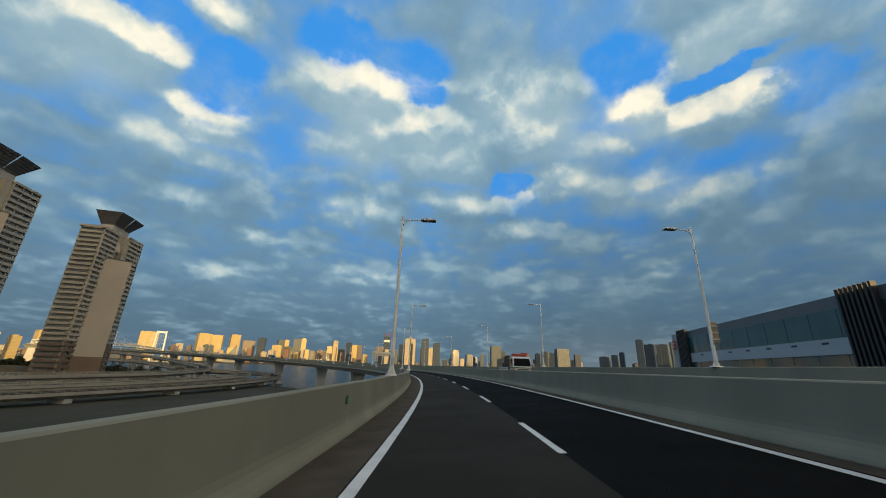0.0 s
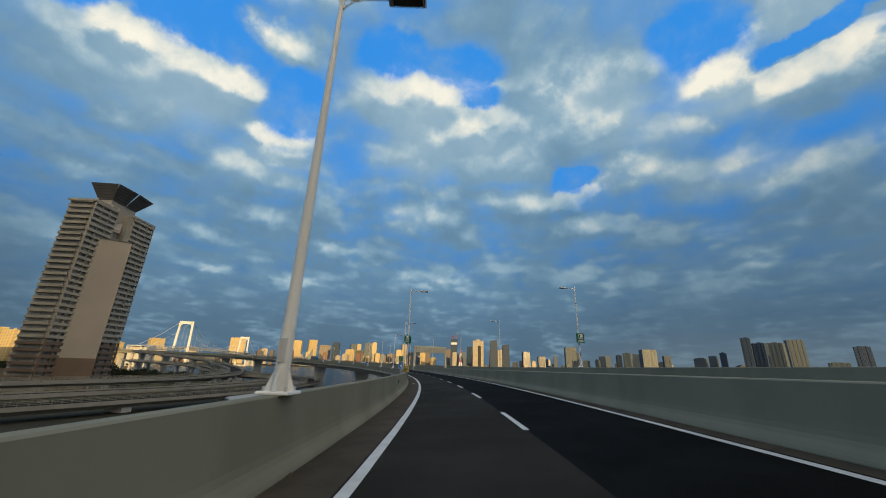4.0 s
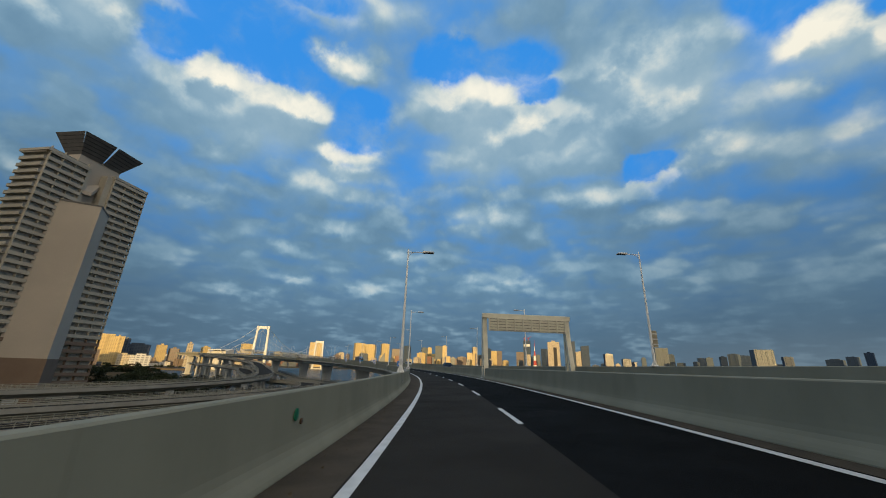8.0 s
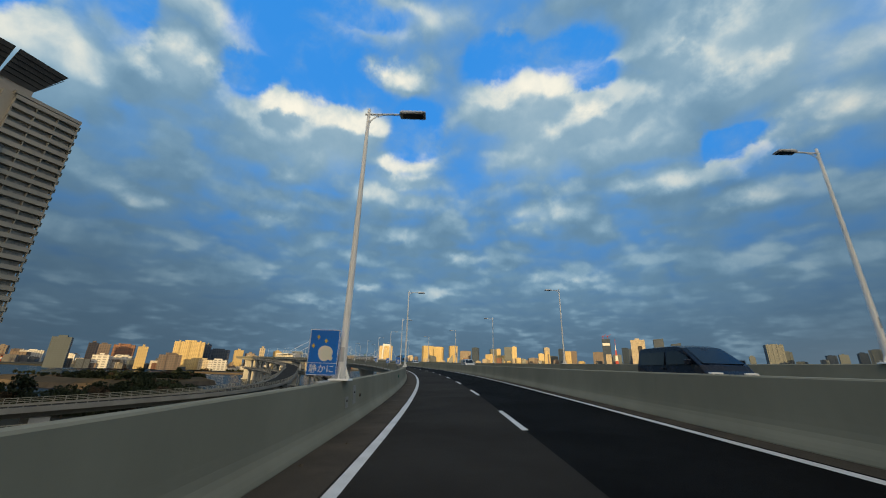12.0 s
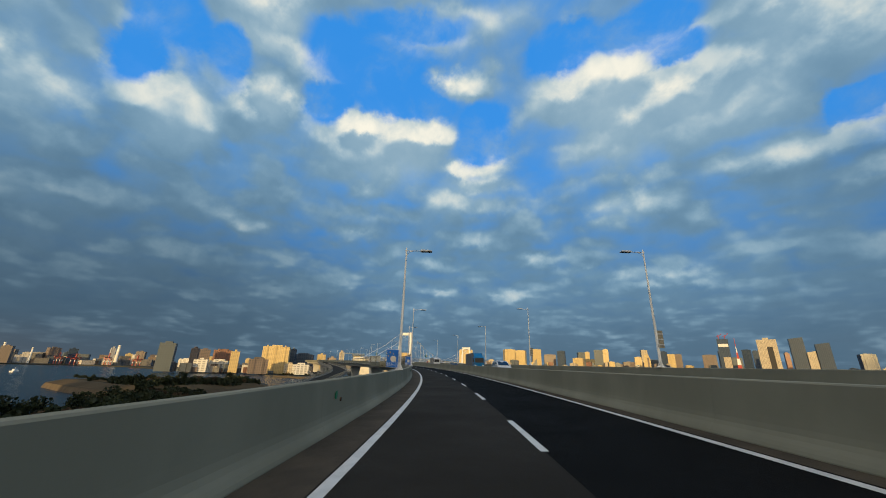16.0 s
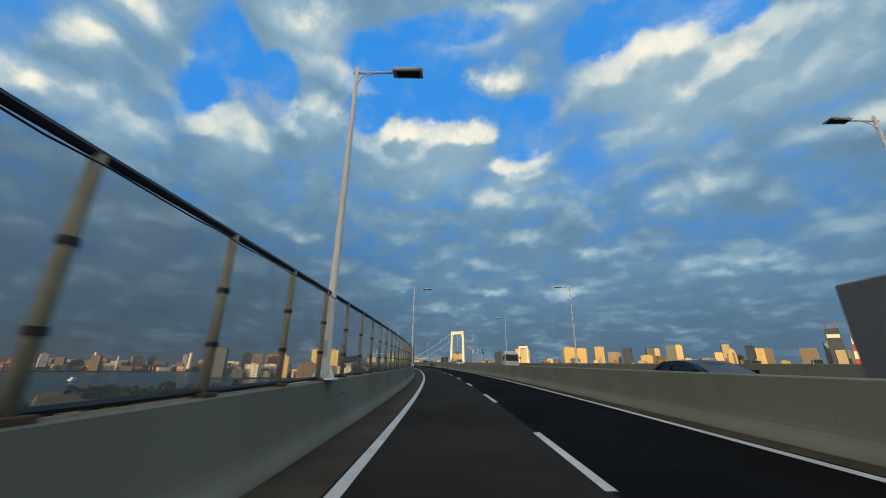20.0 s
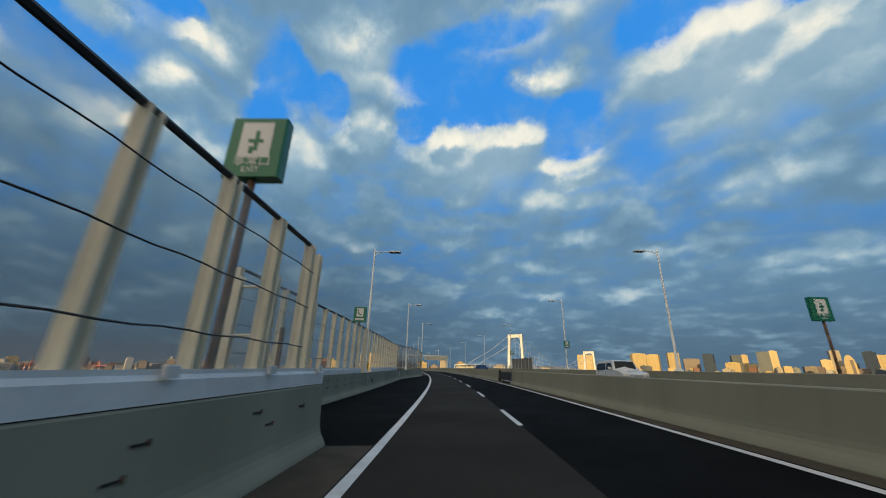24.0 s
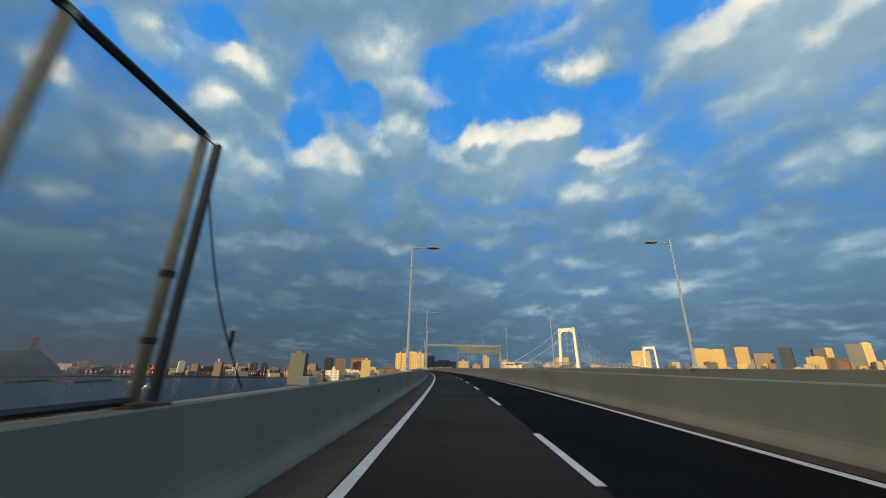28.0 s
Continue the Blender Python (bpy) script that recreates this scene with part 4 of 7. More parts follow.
# ---- the suspension bridge ----
eye_end = on(travelled(28.0), 0, EYE)
v1, v2 = heading_vector(47.2, 0), heading_vector(36.9, 0)
TOWER_A = Vector((eye_end.x + v1.x * 845, eye_end.y + v1.y * 845, 0))
TOWER_B = Vector((eye_end.x + v2.x * 1437, eye_end.y + v2.y * 1437, 0))
SPAN = (TOWER_B - TOWER_A)
LONG = SPAN.normalized()
SIDE = Vector((LONG.y, -LONG.x, 0))
BTOP, BDECK = 109.0, 36.0
bridge = thing("suspension_bridge", "white suspension bridge with two portal towers across the bay", "bridge")
BRIDGE_WHITE = surface("bridge_white_paint", (0.66, 0.68, 0.68), (0.54, 0.56, 0.57), 0.5, grain=0.5, stain=0.03, bump=0.02)
for base in (TOWER_A, TOWER_B):
    m = Matrix.Translation(base) @ Matrix.Rotation(math.atan2(SIDE.y, SIDE.x), 4, "Z")
    tower = part("tower", Geo().box((-26, -7, SEA - 3), (26, 7, SEA + 6), m), GIRDER, bridge, "white steel portal tower")
    for k in (-1, 1):
        part("leg", Geo().rings([[(k * 20 - 3.4, -3.2, SEA + 6), (k * 20 + 3.4, -3.2, SEA + 6), (k * 20 + 3.4, 3.2, SEA + 6), (k * 20 - 3.4, 3.2, SEA + 6)],
                                 [(k * 16 - 2.6, -2.6, BTOP), (k * 16 + 2.6, -2.6, BTOP), (k * 16 + 2.6, 2.6, BTOP), (k * 16 - 2.6, 2.6, BTOP)]], m), BRIDGE_WHITE, tower)
    part("crossbeam", Geo().box((-16, -2.4, BTOP - 8), (16, 2.4, BTOP - 0.5), m).add([m @ Vector(p) for p in ((-14, -2, BTOP - 8), (-9, -2, BTOP - 8), (-14, -2, BTOP - 15), (-14, 2, BTOP - 8), (-9, 2, BTOP - 8), (-14, 2, BTOP - 15),
                                                                                        (14, -2, BTOP - 8), (9, -2, BTOP - 8), (14, -2, BTOP - 15), (14, 2, BTOP - 8), (9, 2, BTOP - 8), (14, 2, BTOP - 15))],
                                                                                       [(0, 1, 2), (5, 4, 3), (1, 4, 5, 2), (0, 2, 5, 3), (8, 7, 6), (9, 10, 11), (8, 11, 10, 7), (6, 9, 11, 8)]), BRIDGE_WHITE, tower)
    part("crossbeam", Geo().box((-18, -2.2, BDECK - 9), (18, 2.2, BDECK - 3), m), BRIDGE_WHITE, tower)
L = SPAN.length


def deck_z(u):
    """Deck height along the bridge, with its gentle camber; u from tower A in metres."""
    k = (u - L / 2) / (L / 2 + 230)
    return BDECK + 4.0 - 11.0 * k * k


def at(u, side, z):
    p = TOWER_A + LONG * u + SIDE * side
    return Vector((p.x, p.y, z))


us = [float(u) for u in np.arange(-240, L + 231, 15)]
truss = part("deck_truss", Geo().rings([[at(u, -14, deck_z(u) + 0.6), at(u, 14, deck_z(u) + 0.6), at(u, 14, deck_z(u) - 0.8), at(u, -14, deck_z(u) - 0.8)] for u in us]), BRIDGE_WHITE, bridge, "double-deck steel truss")
part("lower_deck", Geo().rings([[at(u, -13, deck_z(u) - 8.2), at(u, 13, deck_z(u) - 8.2), at(u, 13, deck_z(u) - 9.4), at(u, -13, deck_z(u) - 9.4)] for u in us]), BRIDGE_WHITE, bridge)
for side in (-14, 14):
    web = Geo()
    for i, (a, b) in enumerate(zip(us, us[1:])):
        lo, hi = (a, b) if i % 2 else (b, a)
        web.rod([at(lo, side, deck_z(lo) - 8.6), at(hi, side, deck_z(hi) - 0.4)], 0.5, 4)
        web.rod([at(a, side, deck_z(a) - 8.6), at(a, side, deck_z(a) - 0.4)], 0.35, 4)
    part("web_member", web, BRIDGE_WHITE, truss)
    line = [at(u, side, BTOP - (BTOP - BDECK - 8) * (1 - ((u - L / 2) / (L / 2)) ** 2)) for u in np.linspace(0, L, 25)]
    line = [at(-190, side, BDECK - 2), at(-95, side, BDECK + 30)] + line + [at(L + 95, side, BDECK + 30), at(L + 190, side, BDECK - 2)]
    part("cable", Geo().rod(line, 0.45, 5), BRIDGE_WHITE, bridge)
    for p in line[3:-3]:
        u = (Vector((p.x, p.y, 0)) - TOWER_A).dot(LONG)
        part("hanger", Geo().rod([p, at(u, side, deck_z(u))], 0.14, 3), BRIDGE_WHITE, bridge)
for u in (-205, L + 205):
    part("anchorage", Geo().rings([[at(u - 22, -24, SEA - 3), at(u + 22, -24, SEA - 3), at(u + 22, 24, SEA - 3), at(u - 22, 24, SEA - 3)],
                                   [at(u - 22, -20, BDECK - 10), at(u + 14, -20, BDECK - 4), at(u + 14, 20, BDECK - 4), at(u - 22, 20, BDECK - 10)]]), GIRDER, bridge)

# ---- ramps that loop down beside the road ----
def ramp(points, half, label, every=40.0, group="loop ramps", guide=False):
    root = thing("ramp", label, "viaduct", group, "structure")
    line = catmull(points, 6.0)
    def rows_of(profile):
        out = []
        for i, p in enumerate(line):
            d = line[min(i + 1, len(line) - 1)] - line[max(i - 1, 0)]
            d = Vector((d.x, d.y, 0)).normalized()
            r = Vector((d.y, -d.x, 0))
            out.append([p + r * a + Vector((0, 0, b)) for a, b in profile])
        return out
    part("deck", Geo().rings(rows_of([(-half, 0), (half, 0), (half, -0.55), (half * 0.62, -0.75), (half * 0.45, -1.8), (-half * 0.45, -1.8), (-half * 0.62, -0.75), (-half, -0.55)])), RAMP_CONCRETE, root)
    part("road_surface", Geo().rings(rows_of([(-half + 0.5, 0.02), (half - 0.5, 0.02), (half - 0.5, 0.005), (-half + 0.5, 0.005)])), ASPHALT_OLD, root)
    for k in (-1, 1):
        part("kerb_wall", Geo().rings(rows_of([(k * (half + 0.02), -0.6), (k * (half + 0.02), 0.5), (k * (half - 0.25), 0.5), (k * (half - 0.3), -0.3)])), RAMP_CONCRETE, root)
        rails = Geo()
        for z_, r_ in ((1.62, 0.075), (1.22, 0.06), (0.86, 0.06)):
            rails.rod([row[0] for row in rows_of([(k * (half - 0.12), z_)])], r_, 4)
        part("hand_rail", rails, WEATHERED, root)
        posts = Geo()
        foot = [row[0] for row in rows_of([(k * (half - 0.12), 0.48)])]
        for p, q in zip(foot, foot[1:]):
            for j in range(3):
                c = p.lerp(q, j / 3)
                posts.box((c.x - 0.07, c.y - 0.07, c.z), (c.x + 0.07, c.y + 0.07, c.z + 1.2))
        part("rail_posts", posts, RAMP_CONCRETE, root)
    if guide:
        for k in (-1, 1):
            part("guide_beam", Geo().rings(rows_of([(k * 1.6, 0.02), (k * 1.6, 0.75), (k * 1.9, 0.75), (k * 1.9, 0.02)])), DARK, root, "dark guide beam")
    run = 0.0
    for a, b in zip(line, line[1:]):
        run += (b - a).length
        if run > every:
            run = 0.0
            z = b.z - 1.9
            part("column", Geo().rings([[(b.x + 1.5 * math.cos(q), b.y + 1.5 * math.sin(q), zz) for q in np.linspace(0, 2 * math.pi, 10, endpoint=False)] for zz in (SEA - 3, z - 1.2)]), GIRDER, root)
            part("column_head", Geo().box((b.x - 3.0, b.y - 1.6, z - 1.3), (b.x + 3.0, b.y + 1.6, z + 0.02)), GIRDER, root)
    return root


ramp([(-640, 600, 15), (-478, 508, 9.0), (-328, 436, 2.6), (-258, 384, -1.6), (-208, 340, -4.8), (-184, 305, -6.4), (-176, 270, -7.4), (-172, 230, -8.0), (-178, 170, -8.4), (-200, 90, -9.0), (-240, -20, -10), (-300, -160, -11), (-370, -330, -12)], 4.6, "pale concrete loop ramp curving down beside the bay")
ramp([(-520, 520, -1.5), (-332, 428, -3.8), (-262, 376, -6.5), (-214, 345, -8.4), (-175, 340, -9.0), (-152, 305, -9.6), (-146, 260, -10), (-146, 200, -10.2), (-160, 120, -10.5), (-190, 30, -11), (-250, -130, -11.5), (-320, -310, -12)], 5.2, "lower concrete loop ramp with pale parapets")
ramp([(-480, 545, -2), (-330, 470, -6), (-235, 400, -9), (-180, 372, -9.6), (-140, 335, -10), (-122, 280, -10.5), (-118, 215, -11), (-130, 130, -11.3), (-160, 40, -11.6), (-220, -120, -11.8), (-290, -300, -12)], 4.2, "guideway loop on concrete columns", guide=True)

# ---- the long glass hall beside the road's start ----
hall = thing("exhibition_hall", "long teal glass hall with black louvred ends", "building", m=pose(136, 206, 0, 0, 0, -math.degrees(math.atan2(26, 112))))
part("body", Geo().box((0, -190, -14.5), (60, 0, 24.5)), plain("hall_grey_panel", (0.16, 0.17, 0.18), 0.6), hall)
for k in range(16):
    part("window", Geo().box((-0.12, -186 + 11.0 * k, 13.2), (0.05, -175.4 + 11.0 * k, 21.0)), TEAL_GLASS, hall)
    part("window", Geo().box((-0.12, -186 + 11.0 * k, 2.6), (0.05, -175.4 + 11.0 * k, 8.6)), TEAL_GLASS, hall)
part("spandrel", Geo().box((-0.5, -190, 8.7), (0.0, -12, 13.1)), plain("hall_white_panel", (0.48, 0.50, 0.52), 0.5), hall)
for k in range(13):
    part("vent", Geo().box((-0.6, -182 + 13.0 * k, 11.6), (-0.45, -179.5 + 13.0 * k, 12.2)), DARK, hall)
for y0 in (-12.0, -124.0):
    for k in range(8):
        part("louvre", Geo().box((-1.8, y0 + 1.5 * k, -2), (-0.6, y0 + 1.5 * k + 0.7, 25.6)), DARK, hall)
    part("louvre_rail", Geo().box((-1.3, y0 - 0.3, 12), (-0.55, y0 + 11.8, 12.7)), DARK, hall)

part("end_wall", Geo().box((-2.1, 0.2, -14.5), (6.0, 5.2, 24.0)), plain("hall_pale_panel", (0.40, 0.42, 0.44), 0.6), hall, "pale grey end wall")
sign_box = part("sign_box", Geo().bevel_box((-2.5, 0.9, 15.6), (-2.1, 4.6, 20.4), 0.05), ORANGE_RED, hall, "red sign box with a white mark")
for z in (16.9, 18.6):
    part("mark", Geo().box((-2.53, 1.7, z), (-2.505, 3.8, z + 0.7)), WHITE_FILM, sign_box)

# ---- unseen blocks added behind the road's start to block the sun ----
for x, y, w, d, h, tone in ((100, -170, 130, 60, 150, 5), (215, -240, 100, 70, 150, 4), (30, -270, 150, 70, 155, 2), (-110, -260, 70, 60, 60, 5), (380, -120, 80, 120, 60, 4)):
    root = thing("office_building", "large plain block added unseen behind the road against the sun", "building", "district behind the road", m=pose(x, y, -14.5, 0, 0, 30))
    part("body", Geo().box((-w / 2, -d / 2, 0), (w / 2, d / 2, h + 14.5)), FAR[tone], root)
    part("roof_plant", Geo().box((-w / 4, -d / 4, h + 14.5), (w / 5, d / 5, h + 18)), FAR[tone], root)

# ---- sign gantries ----
def gantry(s, lat0, lat1, up_, panels, label, width=0.55):
    root = thing("sign_gantry", label, "gantry", "sign gantries")
    def put(name, lo, hi, mat_, parent=None, text="", base=lat0):
        m = stand(s, base)
        a = on(s, base)
        g = Geo().bevel_box(lo, hi, 0.03, m)
        return part(name, g, mat_, parent or root, text)
    rise = (on(s, lat1) - on(s, lat0)).z
    for b, top in ((lat0, up_), (lat1, up_ - rise)):
        # two legs to a side: one upright, one splayed towards the traffic
        put("leg", (-width / 2, 0.30, 0.0), (width / 2, 0.72, top), CREAM, base=b)
        w = width / 2
        part("leg", Geo().rings([[(-w, y - 0.24, z), (w, y - 0.24, z), (w, y + 0.2, z), (-w, y + 0.2, z)] for y, z in ((-0.75, 0.0), (-0.64, 0.9), (0.12, top - 2.2), (0.2, top))], stand(s, b)), CREAM, root)
        for y in (-0.6, 0.5):
            put("bolt_cover", (-w - 0.03, y - 0.06, 1.3), (-w + 0.01, y + 0.06, 1.42), DARK, base=b)
    for b in (lat0, lat1):
        put("foot_plate", (-0.42, -1.1, 0.0), (0.42, 0.85, 0.06), GALV, base=b)
    span = lat1 - lat0
    beam = put("beam", (-0.35, -0.3, up_ - 0.55), (span + 0.35, 0.3, up_), CREAM)
    for lo, hi, z0, z1 in panels:
        panel = put("sign_panel", (lo, -0.55, z0), (hi, -0.33, z1), CREAM, text="ribbed back of a sign panel")
        n = max(2, int((hi - lo) / 1.05))
        for k in range(n + 1):
            x = lo + (hi - lo) * k / n
            put("upright", (x - 0.08, -0.72, z0), (x + 0.08, -0.56, z1), CREAM, panel)
        for k in range(5):
            z = z0 + 0.1 + (z1 - z0 - 0.2) * k / 4
            put("slat", (lo, -0.585, z - 0.022), (hi, -0.556, z + 0.022), DARK, panel)
    return root


gantry(202.8, 6.3, 16.9, 7.75, [(0.45, 10.1, 5.6, 7.15)], "pale steel gantry carrying a ribbed sign panel")
gantry(676.0, -2.85, 17.4, 7.6, [(9.0, 19.5, 5.2, 6.9)], "pale steel gantry across the whole road")

# ---- signs on lamp posts ----
def letters(text, size, mat_, parent, m, name="lettering"):
    cu = bpy.data.curves.new(name, "FONT")
    cu.body, cu.size, cu.align_x, cu.align_y, cu.extrude = text, size, "CENTER", "CENTER", 0.002
    cu.materials.append(mat_)
    ob = new(name, cu)
    ob.parent, ob.matrix_basis = parent, m
    return ob


def disc(rx, rz, y, n=28, cx=0.0, cz=0.0, lump=0.0):
    pts = []
    for k in range(n):
        a = 2 * math.pi * k / n
        f = 1 + lump * math.sin(3 * a + 0.7)
        pts.append((cx + rx * f * math.cos(a), cz + rz * f * math.sin(a)))
    return Geo().rings([[(x, y, z) for x, z in pts], [(x, y - 0.006, z) for x, z in pts]])


FACING = pose(0, 0, 0, 90, 0, 0)


def quiet_sign(s, z0=0.25):
    """A blue panel with a sleeping moon, stars and three characters; it faces back along the road."""
    lat = WALL_L + left_wall(s) - 0.30
    root = thing("road_sign", "blue sign with pale disc and yellow stars on lamp post", "road sign", "blue quiet signs", m=stand(s - 0.2, WALL_L + left_wall(s) - 0.80, 1.18 + z0) @ Matrix.Scale(0.78, 4))
    w, h = 0.53, 1.55
    board = part("board", Geo().bevel_box((-w, -0.03, 0), (w, 0.0, h), 0.015), BLUE_SIGN, root)
    rim_ = Geo()
    for lo, hi in (((-w + 0.01, 0.012), (w - 0.01, 0.03)), ((-w + 0.01, h - 0.03), (w - 0.01, h - 0.012)), ((-w + 0.012, 0.012), (-w + 0.03, h - 0.012)), ((w - 0.03, 0.012), (w - 0.012, h - 0.012)), ((-w + 0.03, 0.40), (w - 0.03, 0.415))):
        rim_.box((lo[0], -0.036, lo[1]), (hi[0], -0.031, hi[1]))
    part("border", rim_, WHITE_FILM, board)
    part("moon", disc(0.25, 0.26, -0.031, cx=0.07, cz=0.74, lump=0.05), MOON, board)
    part("moon", disc(0.075, 0.075, -0.031, cx=0.27, cz=0.57), MOON, board)
    for x, z in ((-0.22, 1.28), (0.06, 1.15), (-0.37, 0.98)):
        star = Geo().rings([[(x - 0.055, y, z), (x, y, z - 0.085), (x + 0.055, y, z), (x, y, z + 0.085)] for y in (-0.031, -0.037)])
        part("star", star, STAR, board)
    letters("\u9759\u304b\u306b", 0.30, WHITE_FILM, board, Matrix.Translation((0, -0.036, 0.205)) @ FACING)
    for z in (0.3, 1.2):
        part("bracket", Geo().bevel_box((-0.05, -0.0, z), (0.5, 0.10, z + 0.06), 0.01), GALV, root)
    return root


for s in (150.2, 249.2, 314.2, 347.6, 380.5):
    quiet_sign(s, 0.15)

shield = thing("route_sign", "green route shield with white lettering on a lamp post", "road sign", m=stand(150.25, WALL_L - 0.74, 2.62) @ Matrix.Scale(0.78, 4))
pts = [(-0.62, 1.2), (-0.5, 1.3), (0.5, 1.3), (0.62, 1.2), (0.6, 0.55), (0.4, 0.12), (0.0, -0.05), (-0.4, 0.12), (-0.6, 0.55)]
plate = part("plate", Geo().rings([[(x, y, z) for x, z in pts] for y in (0.0, -0.03)]), GREEN_SIGN, shield)
letters("\u53f0\u5834\u7dda", 0.30, WHITE_FILM, plate, Matrix.Translation((0, -0.034, 1.05)) @ FACING)
letters("11", 0.72, WHITE_FILM, plate, Matrix.Translation((0, -0.034, 0.5)) @ FACING)


def exit_sign(m, size=0.62, phone=False, caption=""):
    root = thing("emergency_sign", "green emergency sign box with white pictogram", "emergency sign", "green emergency signs", m=m)
    box = part("sign_box", Geo().bevel_box((-size / 2, -0.12, 0), (size / 2, 0.12, size * 1.2), 0.03), GREEN_SIGN, root)
    if phone:
        part("white_field", Geo().bevel_box((-size * 0.27, -0.128, size * 0.42), (size * 0.27, -0.122, size * 1.08), 0.002), WHITE_FILM, box)
        part("pictogram", Geo().rod([(-0.11 * size / 0.8, -0.136, size * 0.95), (-0.13 * size / 0.8, -0.136, size * 0.78), (-0.04 * size / 0.8, -0.136, size * 0.62), (0.10 * size / 0.8, -0.136, size * 0.54)], [0.075 * size, 0.04 * size, 0.04 * size, 0.075 * size], 6), GREEN_SIGN, box)
        part("caption_bar", Geo().box((-size * 0.36, -0.128, size * 0.13), (size * 0.36, -0.122, size * 0.28)), WHITE_FILM, box)
        if caption:
            letters(caption, size * 0.15, GREEN_SIGN, box, Matrix.Translation((0, -0.132, size * 0.145)) @ FACING)
        return root
    part("white_field", Geo().box((-size * 0.28, -0.128, size * 0.38), (size * 0.28, -0.122, size * 1.08)), WHITE_FILM, box)
    g = Geo().box((-0.02, -0.136, size * 0.5), (0.05, -0.13, size * 0.9)).box((-0.12, -0.136, size * 0.66), (0.13, -0.13, size * 0.73)).box((-0.09, -0.136, size * 0.44), (-0.02, -0.13, size * 0.58))
    part("pictogram", g, GREEN_SIGN, box)
    letters("\u975e\u5e38\u53e3", size * 0.22, WHITE_FILM, box, Matrix.Translation((0, -0.124, size * 0.29)) @ FACING)
    letters("EXIT", size * 0.15, WHITE_FILM, box, Matrix.Translation((0, -0.124, size * 0.13)) @ FACING)
    return root


exit_sign(stand(118.2, WALL_L - 0.40, 4.2), 0.62, True, "SOS")
exit_sign(stand(118.85, WALL_L - 0.28, 4.12) @ pose(0, 0, 0, 0, 0, 180), 0.62, True, "SOS")
exit_sign(stand(120.3, WALL_R + 0.36, 3.9), 0.9, True)
exit_sign(stand(539.4, WALL_R + 0.36, 4.0), 0.75, True)
exit_sign(stand(570.9, WALL_R + 0.36, 4.0), 0.75, True)
for s, lat, z in ((493.2, WALL_L - 0.75, 4.42), (505.6, WALL_R + 0.7, 3.5), (512.7, -6.05, 4.42)):
    exit_sign(stand(s, lat, z), 0.84 if s == 512.7 else 0.95, s == 512.7, "SOS" if s == 512.7 else "")
    post = thing("sign_post", "rusty steel post carrying an emergency sign", "post", "sign posts")
    p0, p1 = on(s, lat, -0.3), on(s, lat, z + 0.1)
    part("tube", Geo().rod([p0, p1], 0.06, 8), RUST, post, smooth_faces=True)
    part("collar", Geo().rod([p0 + Vector((0, 0, 1.5)), p0 + Vector((0, 0, 1.62))], 0.085, 8), DARK, post)

for s in (23.8, 187.1, 350.2, 383.8):
    root = thing("road_sign", "grey ribbed back of a road sign on a lamp post", "road sign", "sign backs on lamp posts", m=stand(s, WALL_R + 0.62, 2.6))
    part("board", Geo().bevel_box((-0.42, -0.02, 0), (0.22, 0.02, 1.35), 0.02), WEATHERED, root)
    for k in range(3):
        part("stiffener", Geo().box((-0.40, -0.07, 0.2 + 0.42 * k), (0.20, -0.02, 0.28 + 0.42 * k)), GALV, root)

# ---- clear noise screens on the left wall ----
H_BAR = [(-0.09, -0.08), (0.09, -0.08), (0.09, -0.062), (0.012, -0.062), (0.012, 0.062), (0.09, 0.062), (0.09, 0.08), (-0.09, 0.08), (-0.09, 0.062), (-0.012, 0.062), (-0.012, -0.062), (-0.09, -0.062)]


